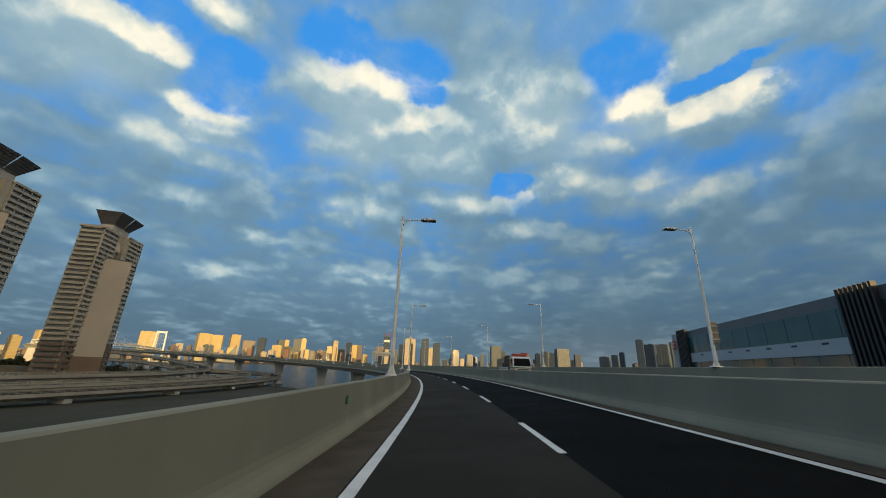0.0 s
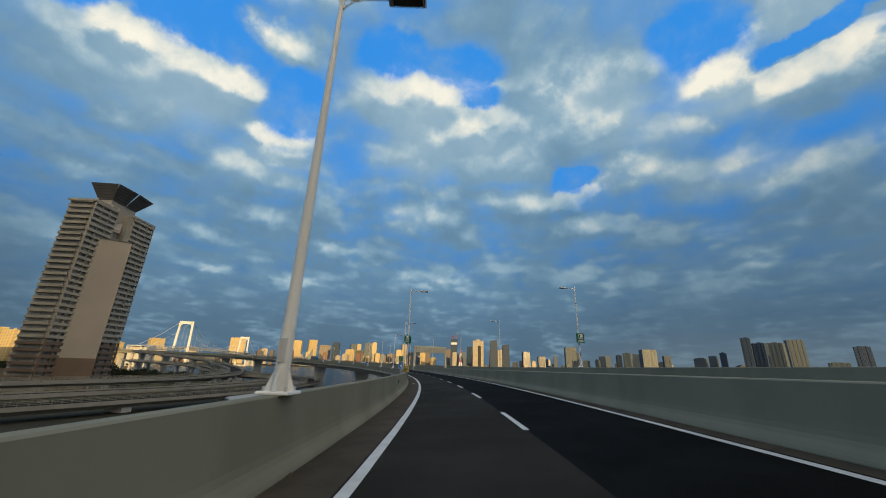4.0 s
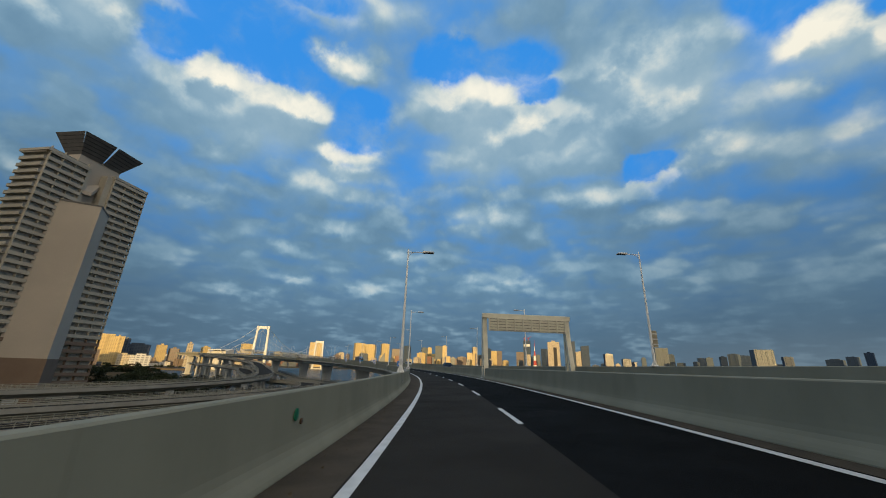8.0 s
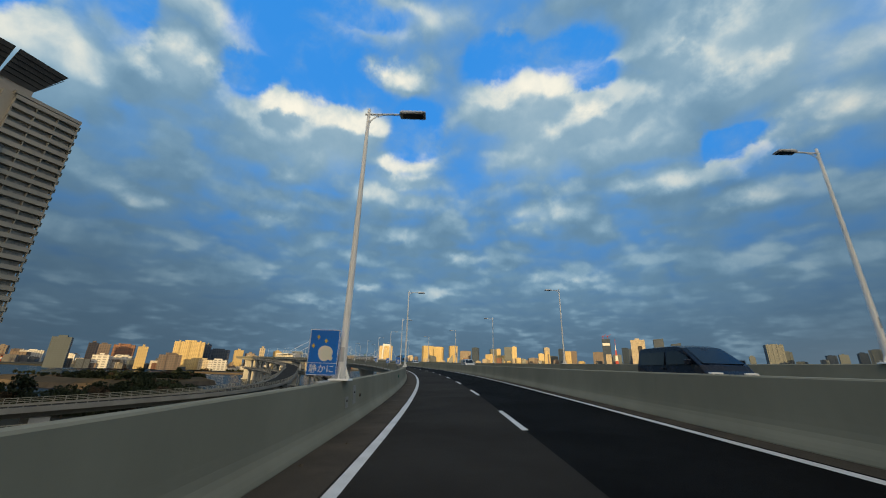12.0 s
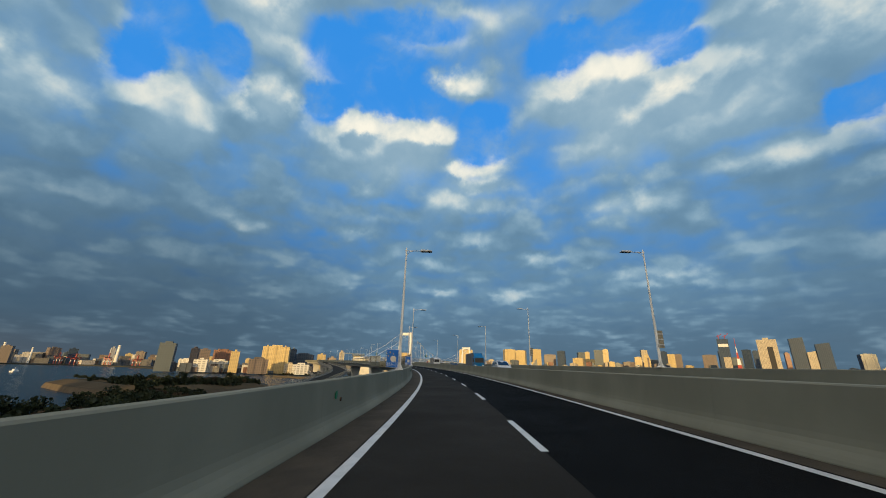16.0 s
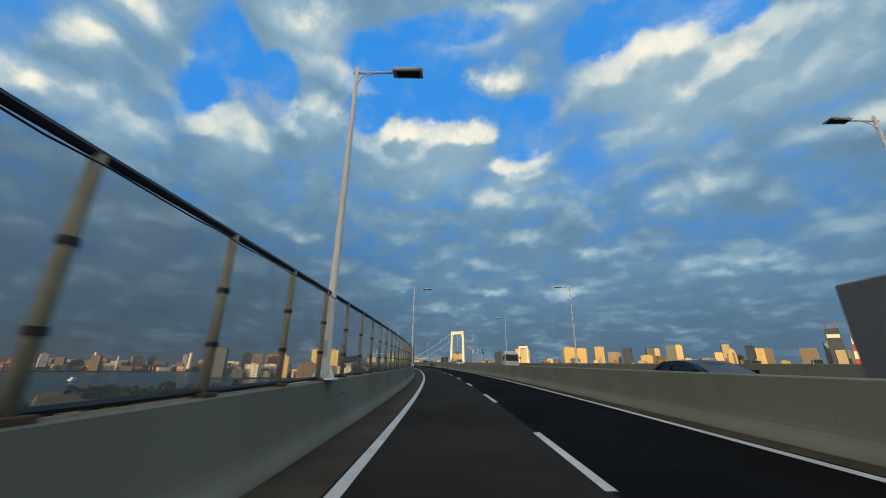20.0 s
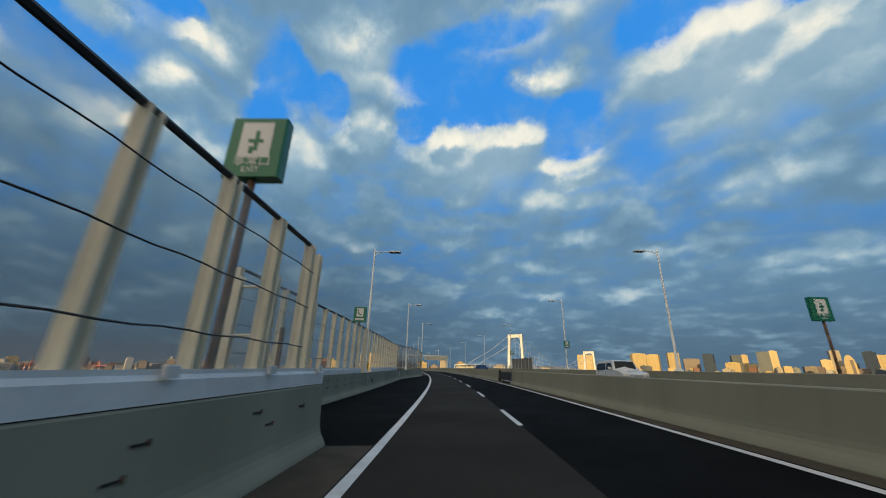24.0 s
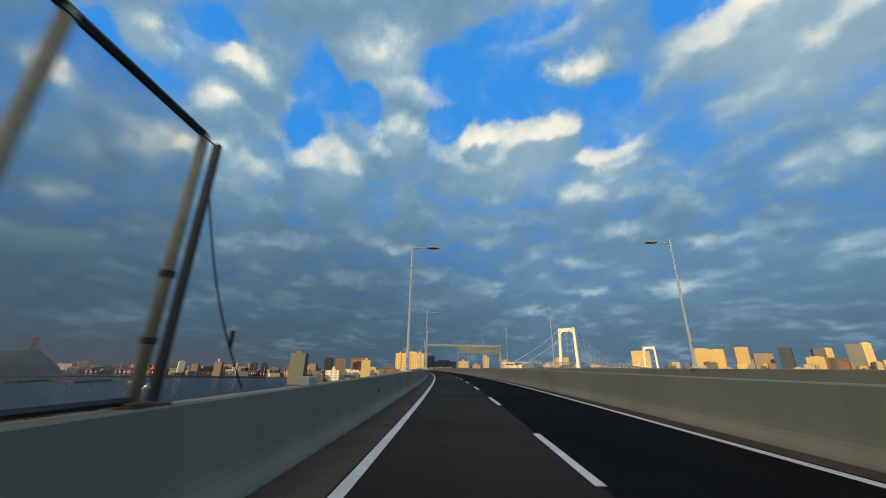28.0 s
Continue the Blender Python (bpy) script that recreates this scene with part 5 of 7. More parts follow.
def screen(s0, s1, pitch, style, label, top):
    root = thing("noise_screen", label, "noise barrier", "clear screens on the parapet")
    n = int(round((s1 - s0) / pitch))
    foot = 1.18
    def lane(s):
        return WALL_L + left_wall(min(max(s, s0 + 0.01), s1 - 0.01)) - 0.33
    for k in range(n + 1):
        s = s0 + (s1 - s0) * k / n
        p, q = on(s, lane(s), foot), on(s, lane(s), top)
        if style == "round":
            post = part("post", Geo().rod([p, q], 0.055, 8), WEATHERED, root, smooth_faces=True)
            part("shoe", Geo().bevel_box((-0.12, -0.12, 0), (0.12, 0.12, 0.05), 0.01, stand(s, lane(s), foot)), RUST, post)
            for z in (0.55, 1.2):
                part("clamp", Geo().rod([p + Vector((0, 0, z)), p + Vector((0, 0, z + 0.06))], 0.072, 8), DARK, post)
        else:
            m = stand(s, lane(s), foot)
            h = q.z - p.z
            part("post", Geo().rings([[(x, y, z) for x, y in H_BAR] for z in (0, h)], m), CREAM, root)
    for k in range(n):
        a, b = s0 + (s1 - s0) * k / n, s0 + (s1 - s0) * (k + 1) / n
        e = 0.06
        pts_ = [on(a + e, lane(a + e), foot + 0.08), on(b - e, lane(b - e), foot + 0.08), on(b - e, lane(b - e), top - 0.06), on(a + e, lane(a + e), top - 0.06)]
        side = (pts_[1] - pts_[0]).cross(Vector((0, 0, 1))).normalized() * 0.012
        part("panel", Geo().rings([[p - side for p in pts_], [p + side for p in pts_]]), SCREEN, root).visible_shadow = False
    line = [on(s, lane(s), top) for s in np.linspace(s0, s1, n * 2 + 1)]
    part("top_rail", Geo().rod(line, 0.045, 6), DARK, root)
    line = [on(s, lane(s), foot + 0.06) for s in np.linspace(s0, s1, n * 2 + 1)]
    part("bottom_rail", Geo().rod(line, 0.035, 5), DARK, root)
    for z in ((0.14,) if style == "round" else (0.70, 1.42, 2.1)):
        zz = top - z if style == "round" else foot + z
        line = [on(s, lane(s) + 0.13, zz + 0.012 * math.sin(s * 5)) for s in np.linspace(s0, s1, n * 4 + 1)]
        part("cable", Geo().rod(line, 0.010, 4), DARK, root)
    return root


screen(394.45, 479.59, 1.935, "round", "clear dusty noise screen with round grey posts", 3.15)
screen(481.3, 494.9, 1.36, "broad", "clear noise screen with broad cream posts and wires", 3.85)
for a, b, pitch in ((497.35, 513.27, 1.447), (513.9, 515.2, 1.3), (516.96, 534.66, 1.475)):
    bay_screen = screen(a, b, pitch, "broad", "clear noise screen with broad cream posts along the bay", 4.08)
for a, b in ((513.27, 513.9), (515.2, 516.96), (534.66, 536.6)):
    lat = WALL_L - 2.85 - 0.33
    part("top_rail", Geo().rod([on(a, lat, 4.08), on(b, lat, 4.08)], 0.045, 6), DARK, bay_screen)
    part("panel", Geo().rings([[on(s, lat + k, z) for s, z in ((a + 0.1, 1.26), (b - 0.1, 1.26), (b - 0.1, 4.02), (a + 0.1, 4.02))] for k in (-0.012, 0.012)]), SCREEN, bay_screen).visible_shadow = False
return_screen = thing("noise_screen", "open cream steel frame closing the corner of the bay", "noise barrier")
for s, lat, top in ((495.4, WALL_L - 0.36, 3.8), (496.2, -4.15, 3.55), (496.2, -5.0, 3.55)):
    part("post", Geo().rings([[(x, y, z) for x, y in H_BAR] for z in (0, top - 1.15)], stand(s, lat, 1.15)), CREAM, return_screen)
for z in (2.2, 3.3):
    part("rail", Geo().rod([on(496.2, -4.15, z), on(496.2, -5.0, z)], 0.04, 6), CREAM, return_screen)
part("hinge_bar", Geo().rod([on(496.1, -3.75, 1.1), on(496.1, -3.75, 2.35)], 0.05, 8), RUST, return_screen)
part("sill", Geo().rod([on(495.6, WALL_L - 0.36, 1.17), on(496.1, -3.75, 1.17), on(496.2, -5.0, 1.17)], 0.05, 6), GALV, return_screen)
for s, z in ((489.2, 0.75), (491.6, 0.86), (491.4, 0.62), (493.6, 0.90), (494.0, 0.70), (495.2, 0.84), (543.6, 0.88), (543.8, 0.6)) + tuple((499.6 + 1.5 * k, z) for k in range(24) for z in (0.93, 0.62) if k not in (10, 11)):
    root = thing("lifting_socket", "small rusty lifting socket cast into the parapet", "socket", "lifting sockets", m=stand(s, WALL_L + left_wall(s) - 0.155 - 0.02 * z, z))
    part("recess", Geo().box((-0.03, -0.11, 0.0), (0.010, 0.11, 0.022)), DARK, root)
    part("hook", Geo().box((0.0, 0.07, -0.012), (0.02, 0.10, 0.045)), RUST, root)

screen(536.7, 551.82, 1.26, "round", "tall clear dusty noise screen with closely set round posts", 4.3)
screen(552.36, 577.1, 1.546, "round", "tall clear dusty noise screen with round grey posts", 4.06)

for a, b in ((481.0, 496.25), (497.6, 512.6), (516.4, 535.5)):
    beam = thing("guard_beam", "white painted steel guard beam on the parapet", "guard beam", "guard beams")
    rows = []
    n = int((b - a) / 2)
    for k in range(n + 1):
        s = a + (b - a) * k / n
        base = WALL_L + left_wall(s) - 0.2
        rows.append([on(s, base + x, z) for x, z in ((0.0, 1.19), (0.0, 1.40), (-0.04, 1.45), (-0.04, 1.50), (-0.16, 1.50), (-0.2, 1.45), (-0.2, 1.19))])
    part("box_beam", Geo().rings(rows), WHITE_STEEL, beam)
    for k in range(n + 1):
        s = a + 0.4 + (b - a - 0.8) * k / n
        part("bracket", Geo().bevel_box((-0.03, -0.1, 0), (0.03, 0.1, 0.12), 0.01, stand(s, WALL_L + left_wall(s) - 0.16, 1.42)), GALV, beam)

# ---- fittings on the walls ----
def cover_plate(s, lat_shift, z, w, h, mat_, label):
    lat = WALL_L + left_wall(s) - 0.165
    root = thing("cover_plate", label, "cover plate", "cover plates on the wall", m=stand(s, lat, z) @ pose(0, 0, 0, 0, -3, 0))
    plate_ = part("plate", Geo().bevel_box((-0.02, -w / 2, 0), (0.012, w / 2, h), 0.008), mat_, root)
    part("gasket", Geo().box((-0.03, -w / 2 - 0.02, -0.02), (-0.004, w / 2 + 0.02, h + 0.02)), DARK, root)
    part("lock", Geo().rod([(0.01, 0, h * 0.62), (0.03, 0, h * 0.62)], 0.03, 8), DARK, plate_)


cover_plate(514.95, 0, 0.74, 0.7, 0.34, PLATE, "wide grey steel cover in the bay wall")
cover_plate(515.0, 0, 0.44, 0.36, 0.2, PLATE, "small dark-edged steel cover in the bay wall")
grille = thing("vent_grille", "dark vent grille with upright bars in the bay wall", "vent grille", m=stand(516.8, WALL_L + left_wall(516.8) - 0.165, 0.40) @ pose(0, 0, 0, 0, -3, 0))
part("frame", Geo().box((-0.02, -0.32, 0), (0.014, 0.32, 0.04)).box((-0.02, -0.32, 0.34), (0.014, 0.32, 0.38)).box((-0.02, -0.32, 0.04), (0.014, -0.28, 0.34)).box((-0.02, 0.28, 0.04), (0.014, 0.32, 0.34)), DARK, grille)
part("backing", Geo().box((-0.03, -0.28, 0.04), (-0.004, 0.28, 0.34)), WEATHERED, grille)
for k in range(9):
    part("bar", Geo().box((-0.003, -0.24 + 0.06 * k, 0.04), (0.010, -0.225 + 0.06 * k, 0.34)), DARK, grille)
for s in (51.5, 118.5, 183.6, 249.2, 314.2, 347.6, 412.2, 481.5, 542.9):
    cover_plate(s + 1.25, 0, 0.48, 0.42, 0.52, PLATE, "grey steel cover plate set in the parapet")
    if s not in (347.6, 412.2):
        cover_plate(s + 0.35, 0, 0.46, 0.34, 0.28, PLATE, "small grey steel cover plate in the parapet")
for s in (10.0, 40.0, 69.0, 102.0, 135.0, 163.9, 201.2, 232.0, 265.0, 331.0, 364.7, 398.0, 431.0, 463.0):
    root = thing("reflector", "small dark green delineator on the parapet face", "delineator", "delineators", m=stand(s, WALL_L - 0.165, 0.72))
    part("body", Geo().rings([[(x_, 0.07 * math.cos(q), 0.08 + 0.10 * math.sin(q)) for q in np.linspace(0, 2 * math.pi, 14, endpoint=False)] for x_ in (0.0, 0.03)]), GREEN_SIGN, root)
    part("bracket", Geo().box((-0.02, -0.03, 0.02), (0.0, 0.03, 0.13)), DARK, root)

notice = thing("notice", "white notice with rows of unreadable print on the wall", "notice", m=stand(538.45, WALL_L + left_wall(538.45) - 0.165, 0.42) @ Matrix.Diagonal((1.0, 1.45, 1.0, 1.0)))
board = part("board", Geo().box((0, -0.55, 0), (0.012, 0.55, 0.5)), WHITE_FILM, notice)
for k in range(4):
    part("print_bar", Geo().box((0.013, -0.48, 0.06 + 0.085 * k), (0.016, 0.46 - 0.1 * (k % 2), 0.09 + 0.085 * k)), plain("faded_print", (0.34, 0.30, 0.32), 0.6), board)
for k in range(4):
    part("print_bar", Geo().box((0.013, -0.32 + 0.19 * k, 0.41), (0.016, -0.22 + 0.19 * k, 0.47)), plain("red_print", (0.45, 0.08, 0.08), 0.6), board)

# steel expansion joint across the road
joint = thing("expansion_joint", "toothed steel expansion joint across the asphalt", "expansion joint", kind="structure")
js = 486.2
part("steel_strip", strip([(-2.4, 0.003), (5.9, 0.003)], js - 0.16, js + 0.16, 1.0, closed=False), GALV, joint)
for k in range(80):
    lat = -2.3 + 0.1 * k
    part("tooth_gap", strip([(lat, 0.006), (lat + 0.05, 0.006)], js - 0.10, js + 0.10, 1.0, closed=False), DARK, joint)

# gate in the median
gate = thing("median_gate", "dark steel gate closing a gap in the median wall", "gate")
for k in range(9):
    a = GATE0 + 0.05 + (GATE1 - GATE0 - 0.1) * k / 9
    part("gate_panel", Geo().bevel_box((-0.04, 0.02, 0.25), (0.04, 0.96, 0.95), 0.02, stand(a, WALL_M + 0.3)), DARK, gate)
for z in (0.25, 0.6, 0.92):
    part("rail", strip([(WALL_M + 0.22, z), (WALL_M + 0.25, z), (WALL_M + 0.25, z + 0.08), (WALL_M + 0.22, z + 0.08)], GATE0, GATE1, 3.0), DARK, gate)
for s in (GATE0, GATE1 - 0.15):
    part("post", Geo().bevel_box((-0.12, 0, 0), (0.12, 0.15, 1.15), 0.02, stand(s, WALL_M + 0.3)), DARK, gate)

# yellow telephone cabinets on the wall
YELLOW = plain("yellow_paint", (0.62, 0.36, 0.02), 0.45)


def phone_box(s, lat):
    """An eight-sided yellow telephone cabinet on a stem, with green sign faces."""
    root = thing("emergency_telephone", "yellow emergency telephone cabinet with green signs", "emergency telephone", "emergency telephones", m=stand(s, lat, 1.18, 12))
    def ring(hx, hy, z, c=0.11):
        return [(-hx + c, -hy, z), (hx - c, -hy, z), (hx, -hy + c, z), (hx, hy - c, z), (hx - c, hy, z), (-hx + c, hy, z), (-hx, hy - c, z), (-hx, -hy + c, z)]
    cab = part("cabinet", Geo().rings([ring(0.25, 0.21, 0.12), ring(0.28, 0.24, 0.15), ring(0.28, 0.24, 0.62), ring(0.25, 0.21, 0.66)]), YELLOW, root)
    for x0, x1, y, z1 in ((-0.12, 0.10, -0.245, 0.53),):
        part("sign_face", Geo().box((x0, y - 0.006, 0.20), (x1, y, z1)), GREEN_SIGN, cab)
        part("white_field", Geo().box((x0 + 0.03, y - 0.010, 0.36), (x1 - 0.03, y - 0.006, z1 - 0.03)), WHITE_FILM, cab)
        part("handset_mark", Geo().rod([(x0 + 0.07, y - 0.014, 0.49), (x0 + 0.06, y - 0.014, 0.44), (x0 + 0.12, y - 0.014, 0.385)], [0.014, 0.009, 0.014], 5), GREEN_SIGN, cab)
    turned = Matrix.Translation((-0.225, -0.185, 0)) @ pose(0, 0, 0, 0, 0, -45)
    part("sign_face", Geo().box((-0.07, -0.012, 0.20), (0.07, -0.004, 0.53), turned), GREEN_SIGN, cab)
    part("white_field", Geo().box((-0.045, -0.016, 0.38), (0.045, -0.012, 0.5), turned), WHITE_FILM, cab)
    part("hinge", Geo().rod([(0.19, -0.25, 0.30), (0.19, -0.25, 0.36)], 0.012, 6).rod([(0.19, -0.25, 0.46), (0.19, -0.25, 0.52)], 0.012, 6), DARK, cab)
    part("stem", Geo().bevel_box((-0.14, -0.12, 0.03), (0.14, 0.12, 0.13), 0.02), YELLOW, root)
    part("plinth", Geo().bevel_box((-0.2, -0.17, 0.0), (0.2, 0.17, 0.035), 0.012), RUST, root)


phone_box(514.5, -5.80)
phone_box(117.75, WALL_L - 0.33)

# framed notice, covers and a small way-out sign by the first telephone
board_root = thing("notice", "pale framed notice with rows of unreadable print", "notice", m=stand(117.6, WALL_L - 0.172, 0.60) @ pose(0, 0, 0, 0, -3, 0))
back = part("board", Geo().box((-0.01, -0.26, 0), (0.012, 0.26, 0.42)), WEATHERED, board_root)
part("frame", Geo().box((-0.01, -0.29, -0.03), (0.02, 0.29, 0.0)).box((-0.01, -0.29, 0.42), (0.02, 0.29, 0.45)).box((-0.01, -0.29, 0.0), (0.02, -0.26, 0.42)).box((-0.01, 0.26, 0.0), (0.02, 0.29, 0.42)), DARK, board_root)
part("white_field", Geo().box((0.013, -0.22, 0.31), (0.016, -0.02, 0.39)), WHITE_FILM, back)
for k in range(4):
    part("print_bar", Geo().box((0.013, -0.23, 0.05 + 0.06 * k), (0.016, 0.22 - 0.07 * (k % 2), 0.075 + 0.06 * k)), PLATE, back)
way_out = thing("way_out_sign", "small white way-out sign with a green arrow", "emergency sign", m=stand(118.28, WALL_L - 0.33, 2.42))
face = part("board", Geo().bevel_box((-0.12, -0.10, 0), (0.12, -0.075, 0.50), 0.01), WHITE_FILM, way_out)
part("dark_field", Geo().box((-0.09, -0.104, 0.30), (0.09, -0.101, 0.47)), DARK, face)
part("door_mark", Geo().box((-0.045, -0.107, 0.31), (0.045, -0.105, 0.455)), WHITE_FILM, face)
part("print_bar", Geo().box((-0.08, -0.104, 0.20), (0.08, -0.101, 0.235)).box((-0.06, -0.104, 0.255), (0.06, -0.101, 0.28)), PLATE, face)
part("arrow", Geo().box((-0.08, -0.104, 0.095), (0.02, -0.101, 0.125)).add([(0.02, -0.103, 0.06), (0.09, -0.103, 0.11), (0.02, -0.103, 0.16), (0.02, -0.1005, 0.06), (0.09, -0.1005, 0.11), (0.02, -0.1005, 0.16)], [(0, 1, 2), (5, 4, 3), (0, 3, 4, 1), (1, 4, 5, 2), (2, 5, 3, 0)]), GREEN_SIGN, face)
for z in (0.03, 0.42):
    part("strap", Geo().rod([(0, 0.15, z), (0, 0.15, z + 0.04)], 0.15, 12), DARK, way_out)

# grey noise panels and a post on the outer wall
fence = thing("noise_screen", "low grey-brown noise panels on the outer wall", "noise barrier")
PANEL = surface("grey_noise_panel", (0.20, 0.19, 0.16), (0.14, 0.135, 0.115), 0.8, grain=12, stain=0.6, bump=0.1)
for k in range(6):
    a = 556.0 + 2.4 * k
    part("panel", strip([(WALL_R + 0.26, 1.12), (WALL_R + 0.26, 3.0), (WALL_R + 0.36, 3.0), (WALL_R + 0.36, 1.12)], a + 0.06, a + 2.34, 1.2), PANEL, fence)
for k in range(7):
    m = stand(556.0 + 2.4 * k, WALL_R + 0.31, 1.12)
    part("post", Geo().rings([[(x, y, z) for x, y in H_BAR] for z in (0, 1.95)], m), GALV, fence)
part("top_rail", strip([(WALL_R + 0.22, 3.0), (WALL_R + 0.22, 3.07), (WALL_R + 0.40, 3.07), (WALL_R + 0.40, 3.0)], 556.0, 570.4, 2.4), DARK, fence)
box = thing("cabinet", "red steel cabinet on the outer wall", "cabinet", m=stand(500.8, WALL_R + 0.24, 1.13))
body = part("body", Geo().bevel_box((-0.2, -0.4, 0), (0.22, 0.4, 0.55), 0.03), plain("red_paint", (0.38, 0.025, 0.02), 0.45), box)
part("door", Geo().bevel_box((-0.23, -0.34, 0.05), (-0.205, 0.34, 0.5), 0.01), plain("red_paint", (0.38, 0.025, 0.02), 0.45), box)

# the end of the tall screen: a dark frame post and a loose rope
end_frame = thing("frame_post", "dark square frame post closing the screen's end", "post")
p0, p1 = on(577.33, WALL_L - 0.33, 1.18), on(577.33, WALL_L - 0.33, 4.0)
part("tube", Geo().rings([[(x, y, z) for x, y in ((-0.035, -0.035), (0.035, -0.035), (0.035, 0.035), (-0.035, 0.035))] for z in (0, 2.9)], stand(577.33, WALL_L - 0.33, 1.18)), DARK, end_frame)
part("foot_plate", Geo().bevel_box((-0.12, -0.12, 0), (0.12, 0.12, 0.03), 0.01, stand(577.33, WALL_L - 0.33, 1.18)), RUST, end_frame)
rope = thing("rope", "loose dark rope hanging from the screen's end", "rope")
hang = [on(577.41 + 1.5 * k / 12 - 0.12 * math.sin(math.pi * k / 12), WALL_L - 0.36, 3.5 - 2.25 * k / 12 - 0.08 * math.sin(math.pi * k / 12)) for k in range(13)]
part("cord", Geo().rod(hang, 0.012, 5), DARK, rope)
part("knot", Geo().rod([hang[9], hang[9] + Vector((0, 0, 0.22))], 0.03, 6), DARK, rope)
block = thing("concrete_block", "small pale block on the parapet top", "block", m=stand(581.2, WALL_L - 0.33, 1.18))
part("body", Geo().bevel_box((-0.12, -0.2, 0), (0.12, 0.2, 0.16), 0.02), COPING, block)

# drain holes through the parapet, and litter in the gutter
for s in (101.0, 164.2, 251.3, 331.5, 405.0, 470.0, 588.0):
    hole = thing("drain_pipe", "short dark drain pipe end in the parapet face", "drain pipe", "drain pipes", m=stand(s, WALL_L - 0.165, 0.66))
    part("rim", Geo().rod([(-0.03, 0, 0), (0.02, 0, 0)], 0.05, 12), RUST, hole)
    part("bore", Geo().rod([(0.018, 0, 0), (0.024, 0, 0)], 0.036, 12), DARK, hole)
rl = random.Random(21)
LITTER = plain("faded_litter", (0.46, 0.45, 0.42), 0.8)
for s in (travelled(28.0) + 3.4, travelled(19.0) + 6.0, travelled(7.0) + 5.0, 70.0, 118.0, 230.0, 300.0, 445.0):
    bit = thing("litter", "crumpled pale scrap lying in the gutter", "litter", "litter in the gutter", m=stand(float(s), -2.05 + rl.uniform(-0.25, 0.2), 0.006, rl.uniform(0, 360)))
    rows = []
    for k in range(5):
        x = -0.14 + 0.07 * k
        rows.append([(x + rl.uniform(-0.02, 0.02), y, 0.008 + abs(rl.gauss(0, 0.025)) * (1 - abs(y) / 0.14)) for y in (-0.11, -0.05, 0.01, 0.06, 0.1)] + [(x, 0.1, 0.0), (x, -0.11, 0.0)])
    part("scrap", Geo().rings(rows), LITTER, bit)
grit = Geo()
for k in range(900):
    s, lat = rl.uniform(0, 600), rl.choice((-2.5, -2.42, -2.3, -2.1, 5.85)) + rl.uniform(-0.06, 0.06)
    if BAY0 - 2 < s < BAY2 + 2:
        continue
    r = rl.uniform(0.012, 0.045)
    p = on(s, lat, 0.002)
    grit.add([p + Vector((-r, -r * 0.6, 0)), p + Vector((r, -r * 0.8, 0)), p + Vector((r * 0.3, r, 0)), p + Vector((0, 0, r * 0.9))], [(0, 1, 3), (1, 2, 3), (2, 0, 3), (2, 1, 0)])
tagged(part("gutter_grit", grit, STONE), "loose grit and small stones along the gutters", "grit", kind="stuff")

# ---- trees, the fort island and the shore ----
def crown_mesh(name, radius, height, count, mat_, seed, spread=1.0):
    """Many small leaf clumps about an uneven crown."""
    rnd = random.Random(seed)
    lobes = [(rnd.uniform(-0.5, 0.5) * radius, rnd.uniform(-0.5, 0.5) * radius, rnd.uniform(0.25, 0.8) * height, rnd.uniform(0.45, 0.75)) for _ in range(6)]
    g = Geo()
    for _ in range(count):
        lx, ly, lz, lr = rnd.choice(lobes)
        a, b = rnd.uniform(0, 2 * math.pi), math.acos(rnd.uniform(-0.7, 1))
        k = rnd.uniform(0.55, 1.05) * lr
        p = Vector((lx + radius * k * math.sin(b) * math.cos(a), ly + radius * k * math.sin(b) * math.sin(a), lz + height * 0.42 * k * math.cos(b)))
        s = rnd.uniform(0.22, 0.5) * spread
        rot = Euler((rnd.uniform(0, 6.3), rnd.uniform(0, 6.3), rnd.uniform(0, 6.3))).to_matrix()
        pts_ = [p + rot @ Vector(v) * s for v in ((-1, -0.6, 0), (0, -0.9, 0.25), (1, -0.4, 0), (0.8, 0.7, 0.2), (-0.2, 1, 0), (-1, 0.5, 0.25))]
        g.add(pts_, [(0, 1, 2, 3), (0, 3, 4, 5)])
    return g


def tree_model(label, h, r, mat_, seed, count=420):
    root = thing("tree", label, "tree", "shore trees")
    rnd = random.Random(seed)
    part("trunk", Geo().rod([(0, 0, -0.5), (0.1, 0.05, h * 0.3), (rnd.uniform(-0.3, 0.3), rnd.uniform(-0.3, 0.3), h * 0.7)], [0.32, 0.24, 0.08], 7), BARK, root)
    for k in range(5):
        a = k * 1.26 + rnd.uniform(-0.3, 0.3)
        part("limb", Geo().rod([(0.05, 0.02, h * (0.26 + 0.06 * k)), (r * 0.45 * math.cos(a), r * 0.45 * math.sin(a), h * (0.45 + 0.07 * k))], [0.12, 0.04], 5), BARK, root)
    crown = crown_mesh("crown", r, h * 0.85, count, mat_, seed, 1.0)
    crown.v = [(x, y, z + h * 0.22) for x, y, z in crown.v]
    part("crown", crown, mat_, root)
    return root


